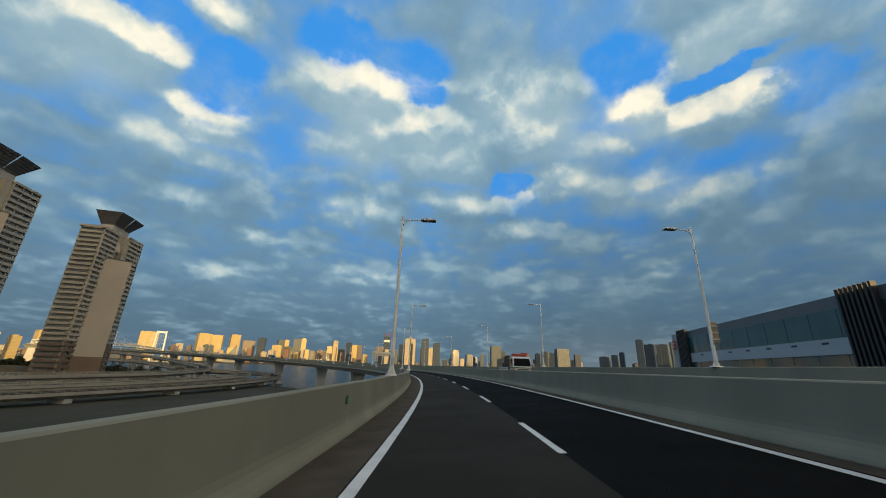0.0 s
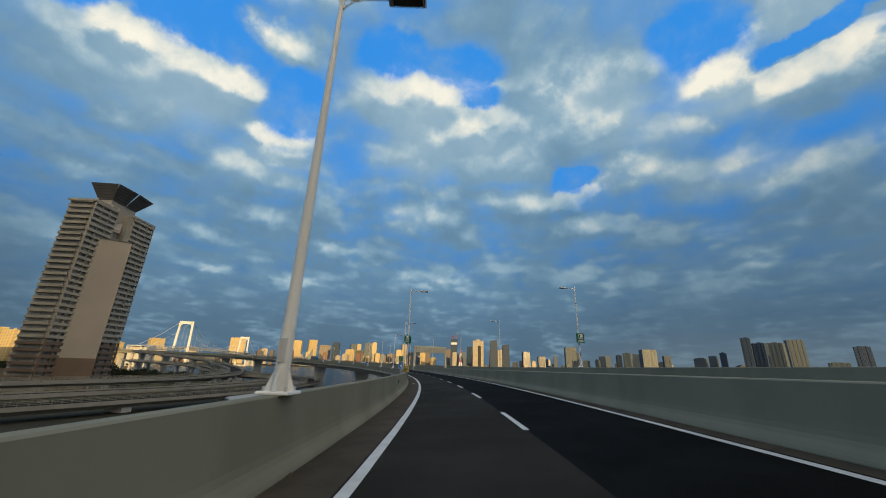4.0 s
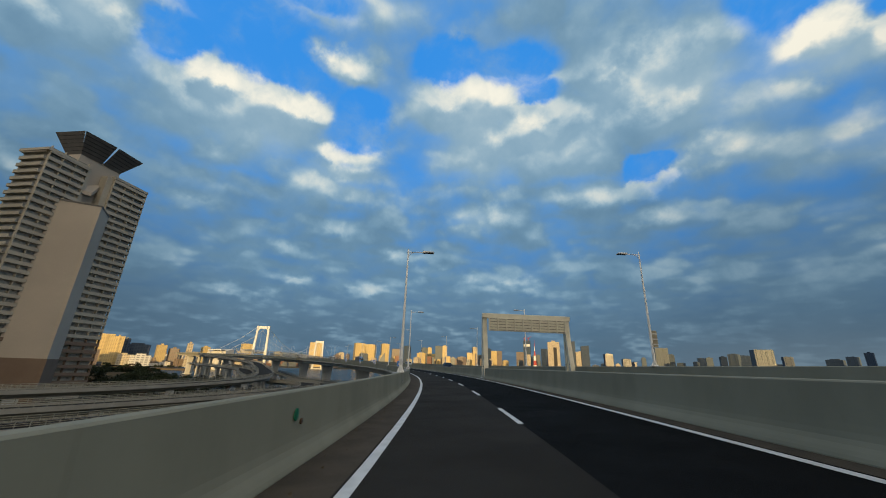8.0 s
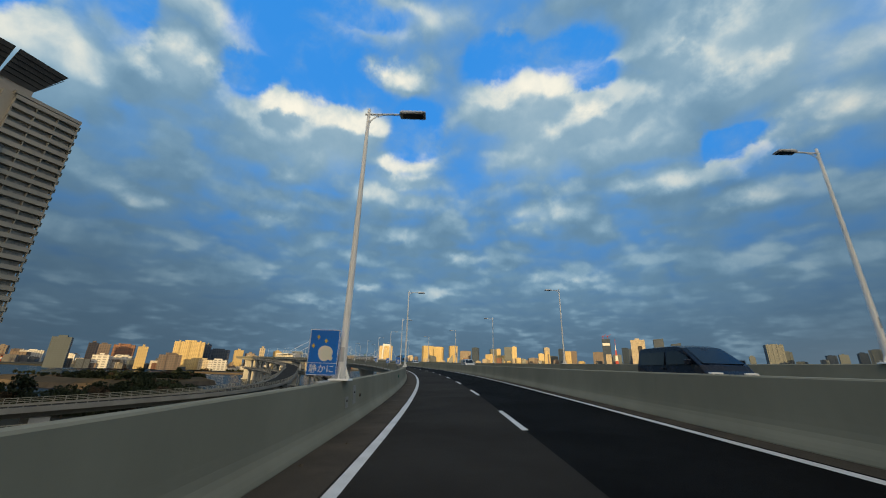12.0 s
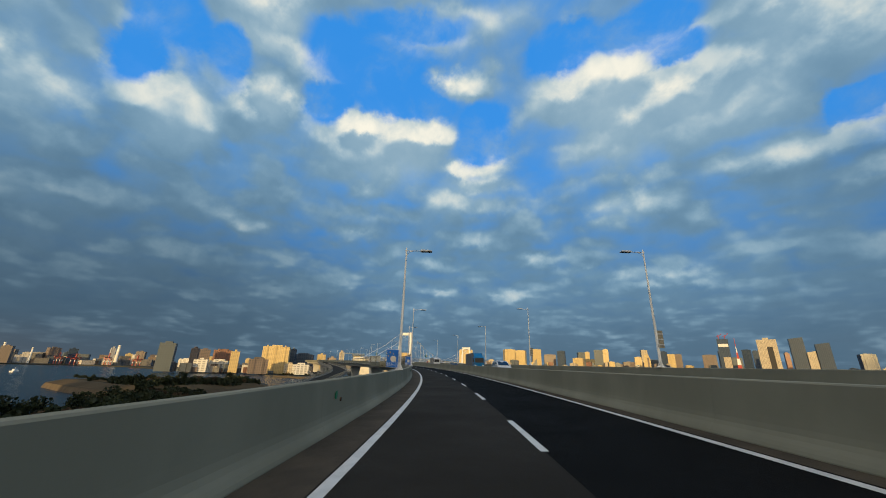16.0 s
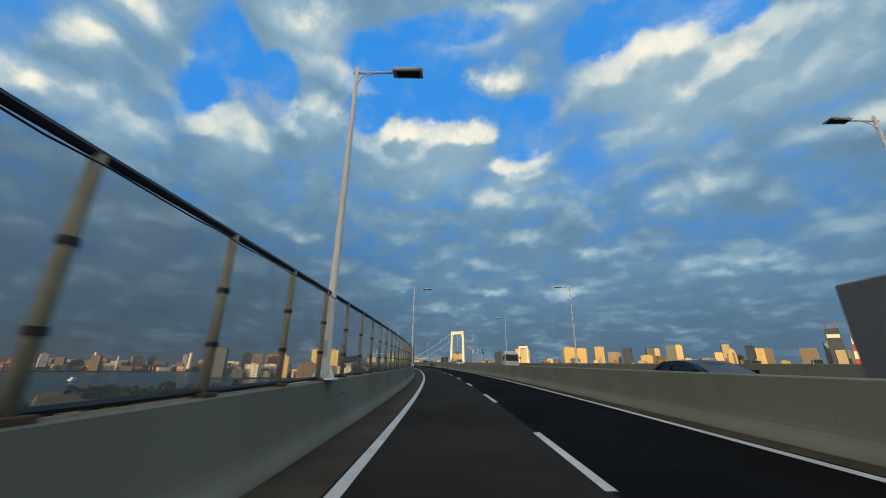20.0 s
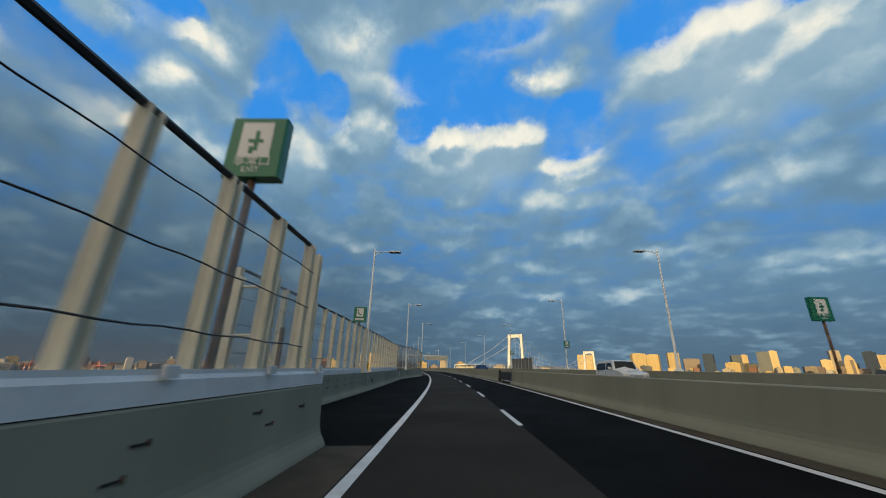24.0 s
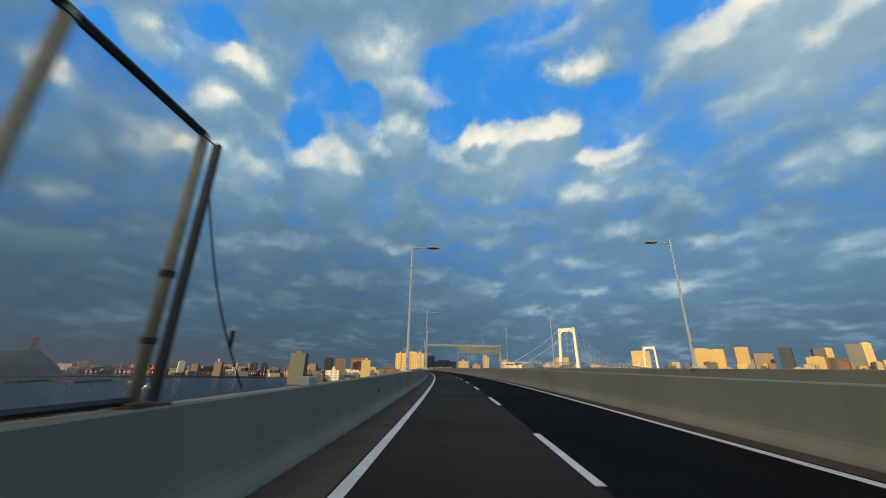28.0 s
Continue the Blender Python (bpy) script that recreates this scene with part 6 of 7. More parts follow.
MODELS = [tree_model("dark evergreen tree with a dense uneven crown", 9.0, 4.6, LEAF, 11), tree_model("dark evergreen tree with a dense uneven crown", 7.0, 3.8, LEAF, 12),
          tree_model("tall dark pine on the shore", 11.0, 3.6, LEAF, 13), tree_model("brown winter tree with thin foliage", 7.5, 4.0, BROWN_LEAF, 14, 260)]
for i, mdl in enumerate(MODELS):
    mdl.matrix_basis = pose(-290 - 9 * i, 318 + 6 * i, -14.6, 0, 0, 40 * i)

ISLE = [(-535, 306), (-470, 315), (-412, 328), (-400, 372), (-430, 434), (-475, 452), (-548, 440), (-556, 370)]
bank_geo, slope_geo = Geo(), Geo()
cxm, cym = sum(p[0] for p in ISLE) / 8, sum(p[1] for p in ISLE) / 8


def inward(x, y, k):
    return (cxm + (x - cxm) * k, cym + (y - cym) * k)


for (x0, y0), (x1, y1) in zip(ISLE, ISLE[1:] + ISLE[:1]):
    bank_geo.add([(*inward(x0, y0, 1.004), -13.3), (*inward(x1, y1, 1.004), -13.3), (*inward(x1, y1, 1.03), SEA - 0.2), (*inward(x0, y0, 1.03), SEA - 0.2)], [(0, 1, 2, 3)])
    slope_geo.add([(*inward(x0, y0, 1.002), -13.25), (*inward(x1, y1, 1.002), -13.25), (*inward(x1, y1, 0.86), -10.4), (*inward(x0, y0, 0.86), -10.4),
                   (*inward(x1, y1, 0.78), -10.4), (*inward(x0, y0, 0.78), -10.4), (*inward(x1, y1, 0.70), -12.7), (*inward(x0, y0, 0.70), -12.7)], [(0, 1, 2, 3), (3, 2, 4, 5), (5, 4, 6, 7)])
tagged(part("island", slab([inward(x, y, 0.999) for x, y in ISLE], -13.4, SEA - 2), GRASS), "low fort island with dry grass and stone banks", "island", kind="structure")
tagged(part("stone_bank", bank_geo, STONE), "brown stone bank round the island", "bank", kind="structure")
tagged(part("grass_rampart", slope_geo, GRASS), "dry grass rampart round the fort island", "bank", kind="structure")
tagged(part("beach", slab([(-372, 352), (-352, 372), (-392, 378), (-404, 352)], -16.2, SEA - 2), STONE), "pale strip of beach between shore and island", "beach", kind="structure")
tagged(part("islet", slab([(-905, 640), (-860, 700), (-760, 740), (-720, 705), (-800, 640)], -14.0, SEA - 2), STONE), "long low stone breakwater island", "island", kind="structure")


def plant(x, y, z, which, k):
    o = copy_thing(MODELS[which], pose(x, y, z, 0, 0, random.uniform(0, 360)) @ Matrix.Scale(k, 4))
    return o


rt = random.Random(5)
for k in range(70):
    # trees along the island's rampart, thick to the north and sparse bushes at the western end
    f = rt.random()
    i = rt.choice((1, 2, 2, 3, 3, 4, 5, 6, 7))
    (x0, y0), (x1, y1) = ISLE[i], ISLE[(i + 1) % 8]
    x, y = inward(x0 + (x1 - x0) * f, y0 + (y1 - y0) * f, rt.uniform(0.66, 0.84))
    plant(x, y, -11.2, rt.choice((0, 0, 1, 1, 2, 3)), rt.uniform(0.35, 0.62) * (1.35 if x > -450 else 0.9))
for k in range(16):
    x, y = inward(-535 + 8 * k, 307 + 1.7 * k, 0.80)
    plant(x, y, -10.6, rt.choice((0, 1)), rt.uniform(0.32, 0.45))
for k in range(30):
    # the wooded spit that reaches out towards the island
    f = rt.random()
    plant(-268 - 96 * f, 318 + 42 * f + rt.uniform(-12, 12), -14.8, rt.choice((0, 0, 1, 3)), rt.uniform(0.55, 0.9))
for k in range(44):
    # park trees about the towers' feet
    x, y = rt.uniform(-256, -195), rt.uniform(262, 316)
    plant(x, y, -14.6, rt.choice((0, 0, 0, 1, 2, 3)), rt.uniform(0.6, 1.05))
for k in range(26):
    f = rt.random()
    plant(-890 + 160 * f, 655 + 70 * f + rt.uniform(-8, 8), -14.2, rt.choice((1, 3)), rt.uniform(0.6, 0.9))

# the thick of the woods, too far off to tell its trees apart
def woods(name, label, spots_, base, high, mat_, seed):
    rw, g = random.Random(seed), Geo()
    for cx, cy, rx, ry, n in spots_:
        for _ in range(n):
            a_, k_ = rw.uniform(0, 2 * math.pi), math.sqrt(rw.random())
            x, y = cx + rx * k_ * math.cos(a_), cy + ry * k_ * math.sin(a_)
            swell = 0.55 + 0.45 * math.sin(x * 0.21 + 1.3) * math.sin(y * 0.17 + seed)
            z = base + high * (0.25 + 0.75 * swell) * math.sqrt(max(0.0, 1 - k_ ** 4)) * rw.uniform(0.45, 1.0)
            s_ = rw.uniform(0.5, 1.25)
            rot = Euler((rw.uniform(0, 6.3), rw.uniform(0, 6.3), rw.uniform(0, 6.3))).to_matrix()
            g.add([Vector((x, y, z)) + rot @ Vector(v) * s_ for v in ((-1, -0.6, 0), (0, -0.9, 0.3), (1, -0.4, 0), (0.8, 0.7, 0.25), (-0.2, 1, 0), (-1, 0.5, 0.3))], [(0, 1, 2, 3), (0, 3, 4, 5)])
    tagged(part(name, g, mat_), label, "trees", kind="stuff")


woods("island_woods", "dark evergreen woods filling the fort island", [(-428, 360, 16, 20, 1000), (-436, 392, 18, 22, 1100), (-446, 345, 26, 11, 800), (-470, 425, 34, 12, 1000), (-500, 432, 20, 10, 400)], -11.6, 6.0, LEAF, 3)
woods("winter_scrub", "brown winter scrub among the island's trees", [(-490, 385, 44, 36, 1500), (-470, 350, 40, 14, 600)], -12.8, 5.0, BROWN_LEAF, 4)
woods("park_woods", "dense dark evergreen park by the shore", [(-348, 356, 20, 9, 1000), (-334, 344, 14, 14, 600), (-312, 336, 20, 10, 1200), (-300, 325, 12, 14, 500), (-278, 320, 20, 9, 1000), (-262, 308, 12, 12, 500), (-240, 300, 18, 16, 900), (-226, 285, 12, 18, 600), (-250, 284, 10, 10, 300)], -15.2, 7.5, LEAF, 5)

# the passenger terminal and a dark headland far to the south
p = far_place(113.4, 1900, 28.0)
terminal = thing("terminal_building", "dark broad stepped terminal with a lift tower", "building", m=pose(p.x, p.y, SEA + 2, 0, 0, 113.4))
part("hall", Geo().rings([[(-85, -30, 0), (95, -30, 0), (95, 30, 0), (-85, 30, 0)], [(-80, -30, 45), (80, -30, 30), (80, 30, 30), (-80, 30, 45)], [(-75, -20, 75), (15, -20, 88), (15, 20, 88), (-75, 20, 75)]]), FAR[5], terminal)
part("lift_tower", Geo().box((-6, -8, 80), (10, 8, 128)), FAR[6], terminal)
head_land = []
for k in range(13):
    q = far_place(105.5 + k, 1150 + 90 * math.sin(k * 1.3), 28.0)
    head_land.append((q.x, q.y))
for k in range(12, -1, -1):
    q = far_place(105.5 + k, 1330, 28.0)
    head_land.append((q.x, q.y))
tagged(part("headland", slab(head_land, -13.0, SEA - 2), EARTH), "dark wooded headland across the water", "headland", kind="structure")

# the crowd of low harbour buildings under the skyline
rh = random.Random(8)
crowd = Geo()
for k in range(420):
    az_ = rh.uniform(40, 112)
    d_ = rh.uniform(1060, 1300) if 58 < az_ < 79 and rh.random() < 0.7 else rh.uniform(2450, 3300)
    q = far_place(az_, d_, 16.0)
    w_, dp, h_ = d_ * rh.uniform(0.003, 0.011), d_ * 0.006, d_ * rh.choice((0.006, 0.008, 0.010, 0.013, 0.018))
    crowd.box((-w_, -dp, 0), (w_, dp, h_), pose(q.x, q.y, SEA + 3, 0, 0, az_ + rh.uniform(-25, 25)))
many = bpy.data.materials.new("harbour_building_walls")
many.use_nodes = True
many_tree = many.node_tree
pick = node("ValToRGB", many_tree)
pick.color_ramp.interpolation = "CONSTANT"
shades = [(0.0, (0.40, 0.37, 0.32)), (0.2, (0.14, 0.14, 0.14)), (0.42, (0.55, 0.52, 0.46)), (0.58, (0.22, 0.17, 0.13)), (0.74, (0.10, 0.12, 0.14)), (0.9, (0.17, 0.09, 0.07))]
for e in shades[2:]:
    pick.color_ramp.elements.new(e[0])
for e, (at_, rgb) in zip(pick.color_ramp.elements, shades):
    e.position, e.color = at_, (*rgb, 1)
wire(node("NewGeometry", many_tree).outputs["Random Per Island"], pick.inputs[0], many_tree)
stripes = node("TexBrick", many_tree)
stripes.inputs["Scale"].default_value, stripes.inputs["Mortar Size"].default_value = 0.12, 0.03
stripes.inputs["Color1"].default_value = stripes.inputs["Color2"].default_value = (1, 1, 1, 1)
stripes.inputs["Mortar"].default_value = (0.45, 0.45, 0.45, 1)
wire(node("NewGeometry", many_tree).outputs["Position"], stripes.inputs["Vector"], many_tree)
wire(blend(1.0, pick.outputs[0], stripes.outputs[0], many_tree, "MULTIPLY"), many_tree.nodes["Principled BSDF"].inputs["Base Color"], many_tree)
many_tree.nodes["Principled BSDF"].inputs["Roughness"].default_value = 0.8
tagged(part("harbour_buildings", crowd, many), "crowd of low harbour buildings on the far shore", "buildings", kind="stuff")

# ---- harbour cranes, boats ----
def crane(az, dist, h, turn):
    p = far_place(az, dist, 17.5)
    root = thing("harbour_crane", "red and white container crane on the far quay", "crane", "harbour cranes", m=pose(p.x, p.y, SEA + 3, 0, 0, az + turn))
    for x in (-11, 11):
        for y in (-9, 9):
            leg = part("leg", Geo().box((x - 1.2, y - 1.2, 0), (x + 1.2, y + 1.2, h * 0.55)), ORANGE_RED, root)
            part("white_band", Geo().box((x - 1.3, y - 1.3, h * 0.25), (x + 1.3, y + 1.3, h * 0.38)), WHITE_FILM, leg)
    part("portal", Geo().box((-12, -10, h * 0.5), (12, 10, h * 0.55)), ORANGE_RED, root)
    part("boom", Geo().box((-45, -2, h * 0.58), (30, 2, h * 0.64)), ORANGE_RED, root)
    part("mast", Geo().rings([[(-4, -2, h * 0.6), (4, -2, h * 0.6), (4, 2, h * 0.6), (-4, 2, h * 0.6)], [(-1, -1, h), (1, -1, h), (1, 1, h), (-1, 1, h)]]), ORANGE_RED, root)
    part("stay", Geo().rod([(0, 0, h), (-42, 0, h * 0.64)], 0.5, 4).rod([(0, 0, h), (28, 0, h * 0.64)], 0.5, 4), ORANGE_RED, root)


for az, h in ((88.9, 52), (87.6, 48), (84.9, 56), (82.3, 52), (99.0, 50), (100.3, 52), (101.0, 48), (101.7, 52), (104.0, 46)):
    crane(az, 2320, h, random.choice((20, 50, -30, 70)))
for az, rise, w in ((84.2, 1.75, 14), (93.0, 1.5, 9), (91.0, 1.1, 7)):
    p = far_place(az, 2500, 17.5)
    top_ = 4 + 2500 * math.tan(radians(rise))
    root = thing("chimney", "tall white chimney on the far shore", "chimney", "far chimneys", m=pose(p.x, p.y, SEA + 3))
    part("shaft", Geo().rod([(0, 0, 0), (0, 0, top_ - SEA)], [w * 0.6, w * 0.42], 12), WHITE_FILM, root)
    part("platform", Geo().rod([(0, 0, top_ - SEA - 6), (0, 0, top_ - SEA - 4)], w * 0.6, 12), GIRDER, root)
for az, dist, ln in ((92.6, 900, 22), (96.8, 1250, 30), (58.0, 1100, 16), (79.0, 1500, 20)):
    p = far_place(az, dist, 17.5)
    root = thing("boat", "small white boat on the bay", "boat", "boats on the bay", m=pose(p.x, p.y, SEA, 0, 0, az + 70))
    part("hull", Geo().rings([[(-ln / 2, -2, 0), (ln / 2 - 3, -2, 0), (ln / 2, 0, 0.5), (ln / 2 - 3, 2, 0), (-ln / 2, 2, 0)], [(-ln / 2, -2.4, 2.2), (ln / 2 - 2, -2.4, 2.4), (ln / 2 + 1, 0, 3.0), (ln / 2 - 2, 2.4, 2.4), (-ln / 2, 2.4, 2.2)]]), WHITE_FILM, root)
    part("cabin", Geo().bevel_box((-ln / 4, -1.7, 2.2), (ln / 6, 1.7, 5.0), 0.3), WHITE_FILM, root)
    part("mast", Geo().rod([(0, 0, 5), (0, 0, 8)], 0.12, 5), WHITE_FILM, root)
# red and white broadcasting mast
p = far_place(4.5, 2200, 17.0)
mast = thing("lattice_tower", "red and white lattice mast on the far shore", "tower", m=pose(p.x, p.y, SEA + 3))
for k in range(6):
    z0, z1, r0, r1 = 28.0 * k, 28.0 * (k + 1), 13 - 2.1 * k, 13 - 2.1 * (k + 1)
    part("section", Geo().rings([[(-r0, -r0, z0), (r0, -r0, z0), (r0, r0, z0), (-r0, r0, z0)], [(-r1, -r1, z1), (r1, -r1, z1), (r1, r1, z1), (-r1, r1, z1)]]), ORANGE_RED if k % 2 == 0 else WHITE_FILM, mast)
part("spire", Geo().rod([(0, 0, 168), (0, 0, 205)], [1.5, 0.5], 6), ORANGE_RED, mast)

# ---- kilometre plate on the left wall ----
km = thing("kilometre_plate", "small white plate with black characters on the wall", "road sign", m=stand(travelled(10.5) + 4.2, WALL_L - 0.33, 1.19))
pl = part("plate", Geo().bevel_box((-0.24, -0.015, 0), (0.24, 0.015, 0.26), 0.008), WHITE_FILM, km)
letters("\u53f03.1", 0.21, DARK, pl, Matrix.Translation((0, -0.018, 0.125)) @ FACING)

# ---- vehicles in the oncoming lanes ----
GLASS = surface("vehicle_glass", (0.012, 0.015, 0.017), (0.008, 0.010, 0.012), 0.08, grain=2, stain=0.5, bump=0.0, gloss=0.3)
CHROME = plain("chrome_trim", (0.70, 0.70, 0.70), 0.2, 0.8)
LIGHT = plain("lamp_glass", (0.75, 0.75, 0.72), 0.15)


def wheel(root, x, y, r, w):
    t_ = part("wheel", Geo().rod([(x - w / 2, y, r), (x + w / 2, y, r)], r, 16), TYRE, root, smooth_faces=False)
    part("rim", Geo().rod([(x - w / 2 - 0.012, y, r), (x + w / 2 + 0.012, y, r)], r * 0.62, 12), GALV, t_)


def car(m, name, label, paint, ln=4.7, w=1.8, h=1.5, nose=0.75, hood=1.2, tail=0.4, rake=0.75, back=0.45):
    """A car that faces -y: painted shell, side windows, windscreen, wheels and lamps."""
    root = thing(name, label, "car", "oncoming vehicles", m=m)
    a, b = -ln / 2, ln / 2
    belt = nose + 0.18
    outline = [(a + 0.12, 0.25), (a, 0.42), (a + 0.05, nose - 0.12), (a + 0.22, nose), (a + hood, belt), (a + hood + rake, h - 0.10), (a + hood + rake + 0.35, h - 0.02), (a + hood + rake + 0.9, h),
               (b - tail - back, h - 0.01), (b - tail - back * 0.27, h - 0.10), (b - 0.06, belt), (b, nose - 0.1), (b - 0.02, 0.42), (b - 0.12, 0.25)]
    def across(x, squeeze, top_in, drop=0.0):
        return [(x * (1 - (top_in * max(0.0, (z - belt) / (h - belt)) if z > belt else 0.0)), y * (1 - squeeze), z - (drop if z > h - 0.2 else 0.0)) for y, z in outline]
    body = part("body", Geo().rings([across(-w / 2, 0.03, 0.17, 0.07), across(-w / 2 + 0.05, 0.008, 0.13, 0.03), across(-w / 2 + 0.20, 0.0, 0.10, 0.005), across(0.0, -0.01, 0.0, -0.015), across(w / 2 - 0.20, 0.0, 0.10, 0.005), across(w / 2 - 0.05, 0.008, 0.13, 0.03), across(w / 2, 0.03, 0.17, 0.07)]), paint, root)
    y0, y1, y2, y3 = a + hood + 0.16, a + hood + rake + 0.20, b - tail - back * 0.9, b - tail + 0.02
    lo, hi = belt + 0.03, h - 0.22
    def side(s_, y, z):
        k = (z - belt) / (h - belt)
        return (s_ * (w / 2 * (1 - 0.17 * k) + 0.012), y, z)
    mid = y1 + 0.80
    for s_ in (-1, 1):
        for pts_ in ([(y0 + 0.16, lo), (mid - 0.06, lo), (mid - 0.06, hi), (y1 + 0.06, hi), (y0 + 0.55 * (y1 - y0), lo + 0.6 * (hi - lo))],
                     [(mid + 0.09, lo), (y3 - back * 0.5 - 0.20, lo), (y3 - back * 0.5 - 0.14, lo + 0.08), (y2 - 0.12, hi), (mid + 0.15, hi), (mid + 0.09, hi - 0.06)]):
            q = [side(s_, y, z) for y, z in pts_]
            part("side_window", Geo().rings([q, [(x - s_ * 0.02, y, z) for x, y, z in q]]), GLASS, root)
        part("headlight", Geo().bevel_box((s_ * (w / 2 - 0.28) - 0.22, a - 0.02, nose - 0.24), (s_ * (w / 2 - 0.28) + 0.22, a + 0.3, nose - 0.05), 0.04), LIGHT, root)
        part("mirror", Geo().bevel_box((s_ * (w / 2 + 0.1) - 0.1, y0 + 0.2, belt + 0.02), (s_ * (w / 2 + 0.1) + 0.1, y0 + 0.36, belt + 0.2), 0.03), paint, root)
        for y in (mid, b - 0.55):
            part("door_seam", Geo().box((s_ * (w / 2 + 0.002) - 0.004, y - 0.01, 0.35), (s_ * (w / 2 + 0.002) + 0.004, y + 0.01, belt)), DARK, body)
        part("door_handle", Geo().bevel_box((s_ * (w / 2 + 0.02) - 0.02, mid + 0.12, belt - 0.14), (s_ * (w / 2 + 0.02) + 0.02, mid + 0.34, belt - 0.09), 0.01), paint, body)
        for y in (a + 0.85, b - 0.9):
            part("wheel_arch", Geo().rod([(s_ * (w / 2 - 0.1), y, 0.36), (s_ * (w / 2 + 0.006), y, 0.36)], 0.40, 16), DARK, body)
            wheel(root, s_ * (w / 2 - 0.10), y, 0.33, 0.24)
    k0, k1 = 0.06, 0.13
    screen_ = [(-w / 2 * (1 - k0) + 0.1, a + hood + 0.05, belt + 0.05), (w / 2 * (1 - k0) - 0.1, a + hood + 0.05, belt + 0.05), (w / 2 * (1 - k1) - 0.12, a + hood + rake - 0.03, h - 0.13), (-w / 2 * (1 - k1) + 0.12, a + hood + rake - 0.03, h - 0.13)]
    part("windscreen", Geo().rings([[(x, y - 0.015, z + 0.012) for x, y, z in screen_], [(x, y + 0.02, z - 0.02) for x, y, z in screen_]]), GLASS, root)
    part("grille", Geo().bevel_box((-w / 4, a - 0.025, 0.46), (w / 4, a + 0.1, nose - 0.14), 0.02), CHROME, root, "chrome grille")
    part("bumper", Geo().bevel_box((-w / 2 + 0.05, a - 0.06, 0.25), (w / 2 - 0.05, a + 0.15, 0.44), 0.04), paint, root)
    part("number_plate", Geo().box((-0.17, a - 0.075, 0.34), (0.17, a - 0.061, 0.5)), WHITE_FILM, root)
    return root


def truck(m, label, cab_paint, box_paint, ln=9.0, h=3.6):
    root = thing("truck", label, "truck", "oncoming vehicles", m=m)
    w = 2.3
    a = -ln / 2
    cab_ = [(a, 0.45), (a - 0.02, 1.3), (a + 0.25, 2.55), (a + 0.6, 2.75), (a + 1.9, 2.75), (a + 1.9, 0.45)]
    cabin = part("cab", Geo().rings([[(x, y, z) for y, z in cab_] for x in (-w / 2, w / 2)]), cab_paint, root, "painted truck cab")
    part("windscreen", Geo().rings([[(x, a + 0.01 - 0.03, 1.45) for x in (-1.0, 1.0)] + [(x, a + 0.22, 2.45) for x in (1.0, -1.0)], [(x, a + 0.06, 1.45) for x in (-1.0, 1.0)] + [(x, a + 0.3, 2.45) for x in (1.0, -1.0)]]), GLASS, cabin)
    part("box_body", Geo().bevel_box((-w / 2 - 0.05, a + 2.05, 0.9), (w / 2 + 0.05, ln / 2, h), 0.05), box_paint, root, "boxed truck body")
    part("wind_deflector", Geo().rings([[(x, a + 0.6, 2.76), (x, a + 1.85, 2.76), (x, a + 1.85, h - 0.05)] for x in (-0.95, 0.95)]), cab_paint, cabin)
    part("bumper", Geo().bevel_box((-w / 2, a - 0.12, 0.3), (w / 2, a + 0.1, 0.62), 0.05), WHITE_FILM, cabin)
    part("chassis", Geo().box((-0.45, a + 0.5, 0.55), (0.45, ln / 2 - 0.2, 0.88)), DARK, root)
    for s_ in (-1, 1):
        part("headlight", Geo().bevel_box((s_ * 0.85 - 0.2, a - 0.06, 0.72), (s_ * 0.85 + 0.2, a + 0.1, 0.95), 0.03), LIGHT, cabin)
        part("mirror", Geo().bevel_box((s_ * 1.32 - 0.1, a - 0.1, 1.7), (s_ * 1.32 + 0.1, a + 0.0, 2.15), 0.03), DARK, cabin)
        part("side_window", Geo().box((s_ * (w / 2 + 0.006) - 0.01, a + 0.5, 1.5), (s_ * (w / 2 + 0.006) + 0.01, a + 1.4, 2.3)), GLASS, cabin)
        for y in (a + 0.95, ln / 2 - 1.6, ln / 2 - 2.7):
            wheel(root, s_ * (w / 2 - 0.16), y, 0.47, 0.28)
    return root


def car_paint(name, base, rough=0.25):
    return surface(name, base, tuple(c * 0.85 for c in base), rough, grain=25.0, stain=1.5, bump=0.0, gloss=0.22)


BLACK_PAINT = car_paint("black_car_paint", (0.006, 0.006, 0.008))
WHITE_PAINT = car_paint("white_car_paint", (0.62, 0.63, 0.63))
NAVY_PAINT = car_paint("navy_car_paint", (0.008, 0.013, 0.028))
TEAL_PAINT = car_paint("blue_truck_paint", (0.006, 0.17, 0.42), 0.35)


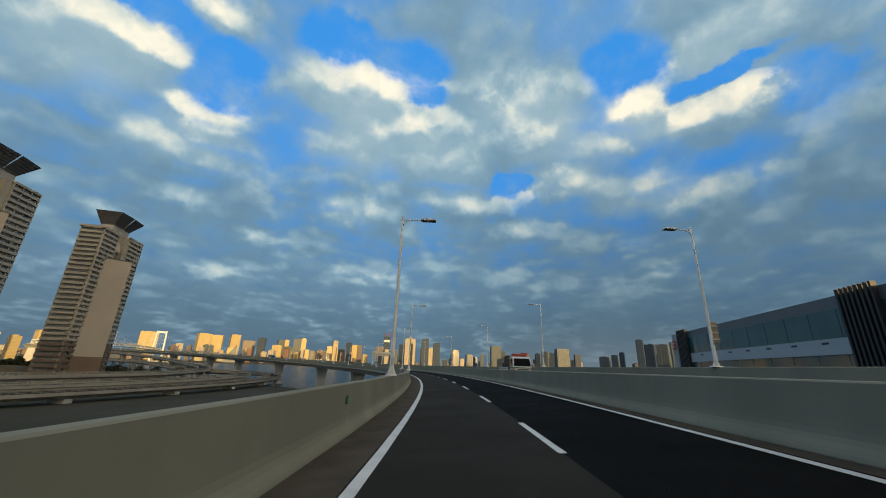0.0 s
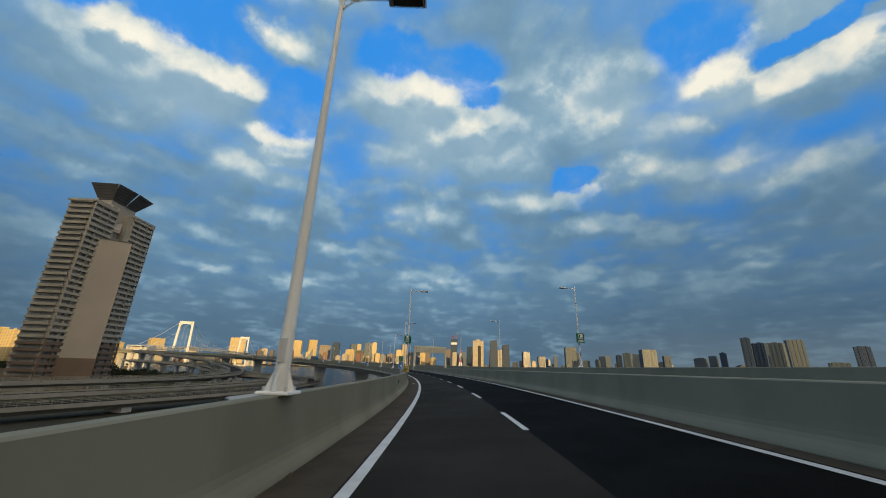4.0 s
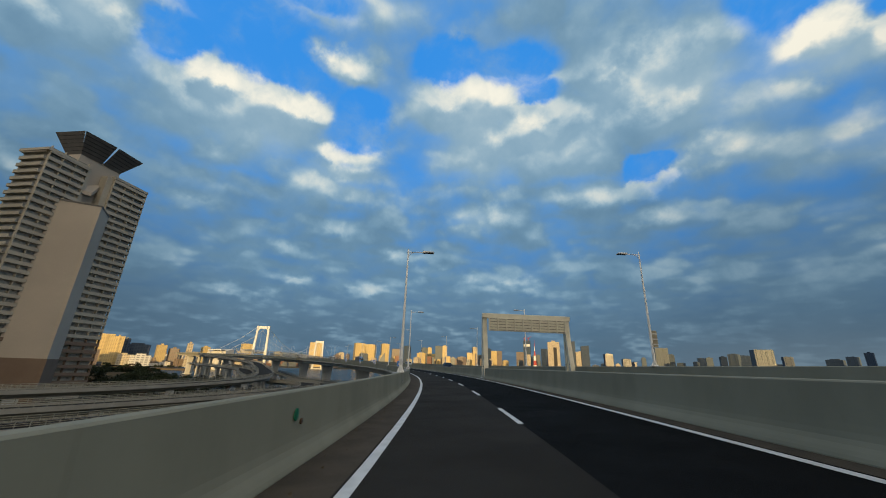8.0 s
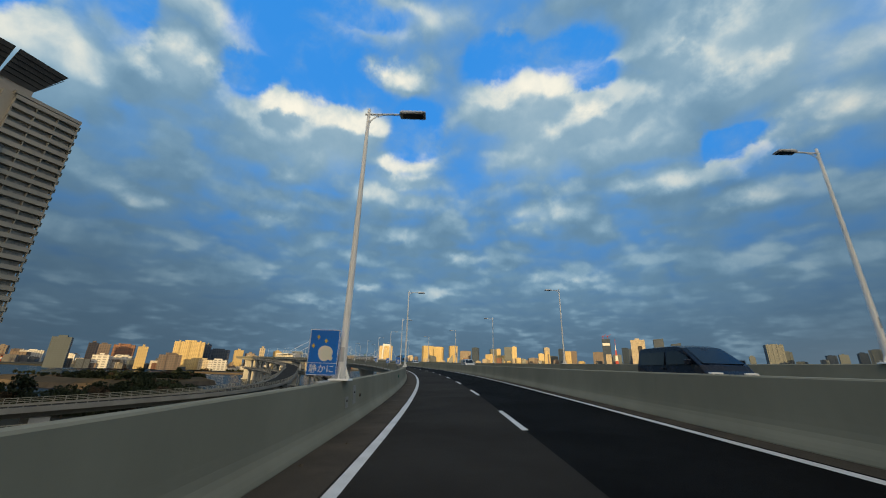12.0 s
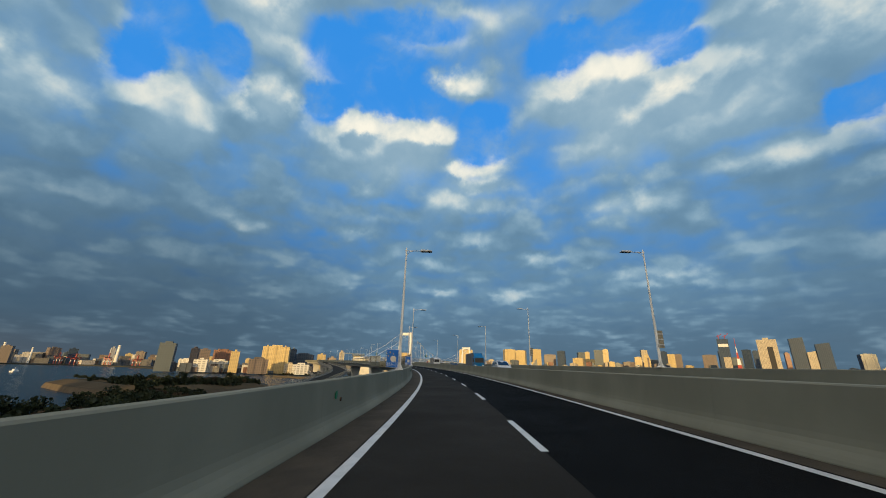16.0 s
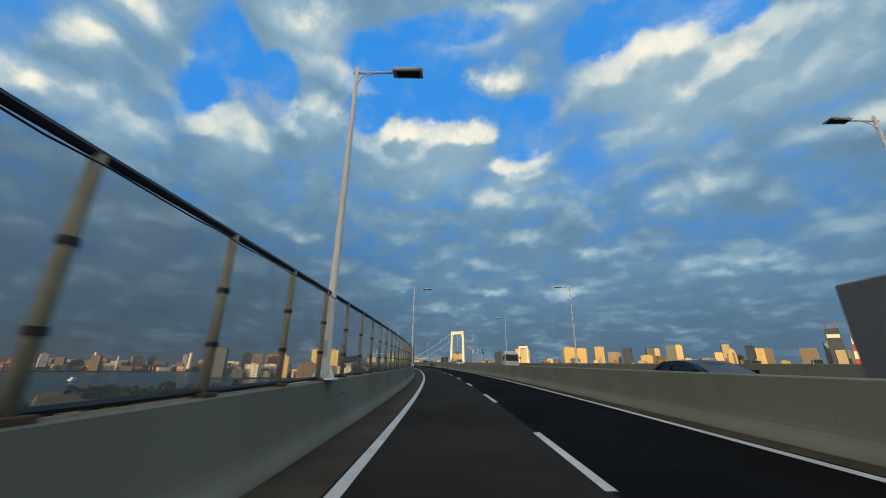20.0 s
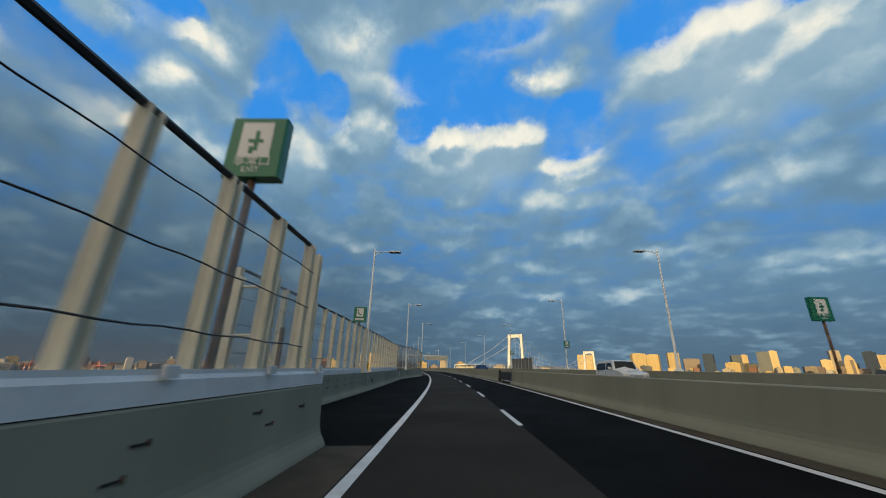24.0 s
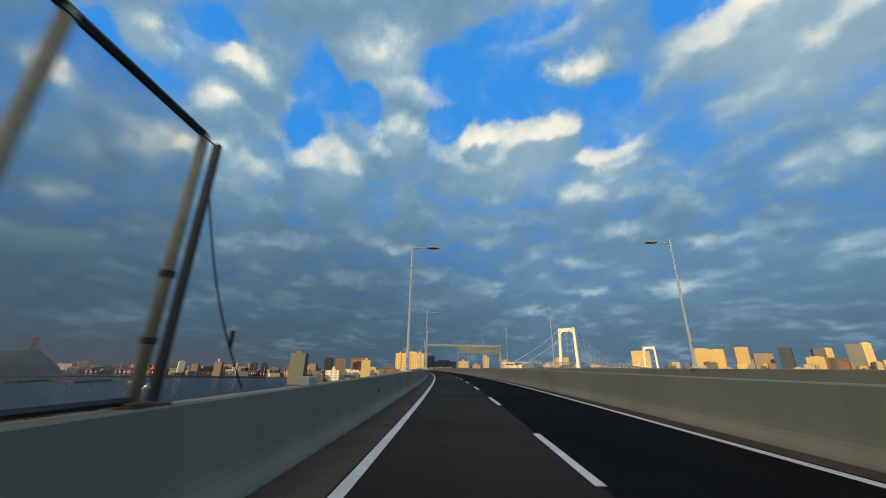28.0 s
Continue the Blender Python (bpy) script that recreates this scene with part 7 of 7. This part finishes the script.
def crane_truck(m):
    """A flatbed truck with a folded red loading crane and a stacked load, facing -y."""
    root = thing("flatbed_truck", "white flatbed truck with green stripe and red crane", "truck", "oncoming vehicles", m=m)
    w, a, b = 2.1, -3.2, 3.2
    cab_ = [(a, 0.45), (a - 0.03, 1.15), (a + 0.1, 1.35), (a + 0.38, 2.25), (a + 0.6, 2.4), (a + 1.6, 2.42), (a + 1.65, 0.45)]
    cabin = part("cab", Geo().rings([[(x * k_, y, z - d_) for y, z in cab_] for x, k_, d_ in ((-w / 2, 0.97, 0.03), (-w / 2 + 0.08, 1.0, 0.0), (w / 2 - 0.08, 1.0, 0.0), (w / 2, 0.97, 0.03))]), WHITE_PAINT, root)
    front = [(-0.92, a + 0.12, 1.40), (0.92, a + 0.12, 1.40), (0.86, a + 0.36, 2.2), (-0.86, a + 0.36, 2.2)]
    part("windscreen", Geo().rings([[(x, y - 0.03, z) for x, y, z in front], [(x, y + 0.04, z) for x, y, z in front]]), GLASS, cabin)
    part("stripe", Geo().box((-w / 2 - 0.004, a - 0.035, 1.2), (w / 2 + 0.004, a + 1.6, 1.28)), GREEN_SIGN, cabin, "green painted stripe")
    for k in range(3):
        part("grille_bar", Geo().bevel_box((-0.55, a - 0.05, 0.82 + 0.11 * k), (0.55, a + 0.02, 0.88 + 0.11 * k), 0.01), DARK, cabin)
    part("bumper", Geo().bevel_box((-w / 2, a - 0.12, 0.35), (w / 2, a + 0.1, 0.62), 0.05), WHITE_FILM, cabin)
    for s_ in (-1, 1):
        part("headlight", Geo().bevel_box((s_ * 0.8 - 0.18, a - 0.06, 0.80), (s_ * 0.8 + 0.18, a + 0.1, 1.0), 0.03), LIGHT, cabin)
        part("turn_lamp", Geo().bevel_box((s_ * 1.0 - 0.06, a - 0.05, 1.0), (s_ * 1.0 + 0.06, a + 0.16, 1.16), 0.02), ORANGE_RED, cabin, "orange turn lamp")
        part("mirror", Geo().bevel_box((s_ * 1.25 - 0.1, a - 0.12, 1.75), (s_ * 1.25 + 0.1, a - 0.02, 2.15), 0.03), DARK, cabin)
        part("side_window", Geo().box((s_ * (w / 2 - 0.005) - 0.02, a + 0.5, 1.42), (s_ * (w / 2 - 0.005) + 0.012, a + 1.35, 2.1)), GLASS, cabin)
        for y in (a + 0.9, b - 1.2):
            wheel(root, s_ * (w / 2 - 0.16), y, 0.42, 0.26)
        part("drop_side", Geo().bevel_box((s_ * (w / 2 + 0.02) - 0.03, a + 2.2, 0.85), (s_ * (w / 2 + 0.02) + 0.03, b, 1.25), 0.01), WHITE_PAINT, root)
        part("stripe", Geo().box((s_ * (w / 2 + 0.052) - 0.003, a + 2.2, 1.1), (s_ * (w / 2 + 0.052) + 0.003, b, 1.18)), GREEN_SIGN, root, "green painted stripe")
    part("flatbed", Geo().box((-w / 2, a + 2.1, 0.72), (w / 2, b, 0.86)), DARK, root)
    part("crane_column", Geo().bevel_box((-0.25, a + 1.75, 0.8), (0.25, a + 2.1, 2.45), 0.04), ORANGE_RED, root, "red painted crane column")
    part("crane_boom", Geo().bevel_box((-0.9, a + 0.9, 2.46), (0.75, a + 1.25, 2.72), 0.05).bevel_box((0.25, a + 0.95, 2.62), (0.85, a + 1.9, 2.85), 0.05), ORANGE_RED, root, "red folded crane boom")
    for x0, y0, z0, x1, y1, z1 in ((-0.95, -0.85, 0.87, 0.9, 1.4, 2.25), (-0.9, 0.3, 2.26, 0.6, 1.35, 2.6), (-0.85, 1.5, 0.87, 0.85, 2.7, 1.75)):
        part("load_stack", Geo().bevel_box((x0, y0, z0), (x1, y1, z1), 0.06), BARK, root, "brown strapped load")
    return root


crane_truck(stand(43.9, 9.45))
car(stand(253.4, 9.5), "van", "large dark blue van with chrome front", NAVY_PAINT, 4.5, 1.72, 1.98, 1.06, 0.38, 0.05, 0.95, back=0.2)
car(stand(417.2, 9.3), "car", "low dark blue saloon car", NAVY_PAINT, 4.8, 1.85, 1.42, 0.72, 1.2, 0.5, 0.95)
truck(stand(409.6, 12.9), "long truck with a blue cab and dark grey box", TEAL_PAINT, plain("dark_truck_box", (0.17, 0.17, 0.17), 0.5), 10.0, 3.6)
truck(stand(467.5, 13.0), "truck with a white cab and pale grey box", WHITE_PAINT, plain("pale_truck_box", (0.34, 0.33, 0.30), 0.5), 7.5, 3.1)
car(stand(516.5, 12.9), "off_road_car", "boxy white off-road car", WHITE_PAINT, 4.6, 1.85, 1.95, 1.05, 1.35, 0.05, 0.35, back=0.2)
car(stand(564.1, 9.3), "minivan", "black minivan with chrome front", BLACK_PAINT, 4.9, 1.85, 1.9, 1.0, 0.85, 0.1, 1.2, back=0.2)
car(stand(309.0, 9.5), "van", "silver delivery van with dark side windows", car_paint("silver_paint", (0.46, 0.49, 0.50), 0.3), 4.5, 1.72, 1.98, 1.06, 0.38, 0.05, 0.95, back=0.2)
car(stand(372.1, 9.4), "minivan", "white minivan with dark windows", WHITE_PAINT, 4.7, 1.72, 1.84, 0.98, 0.75, 0.1, 1.15, back=0.2)
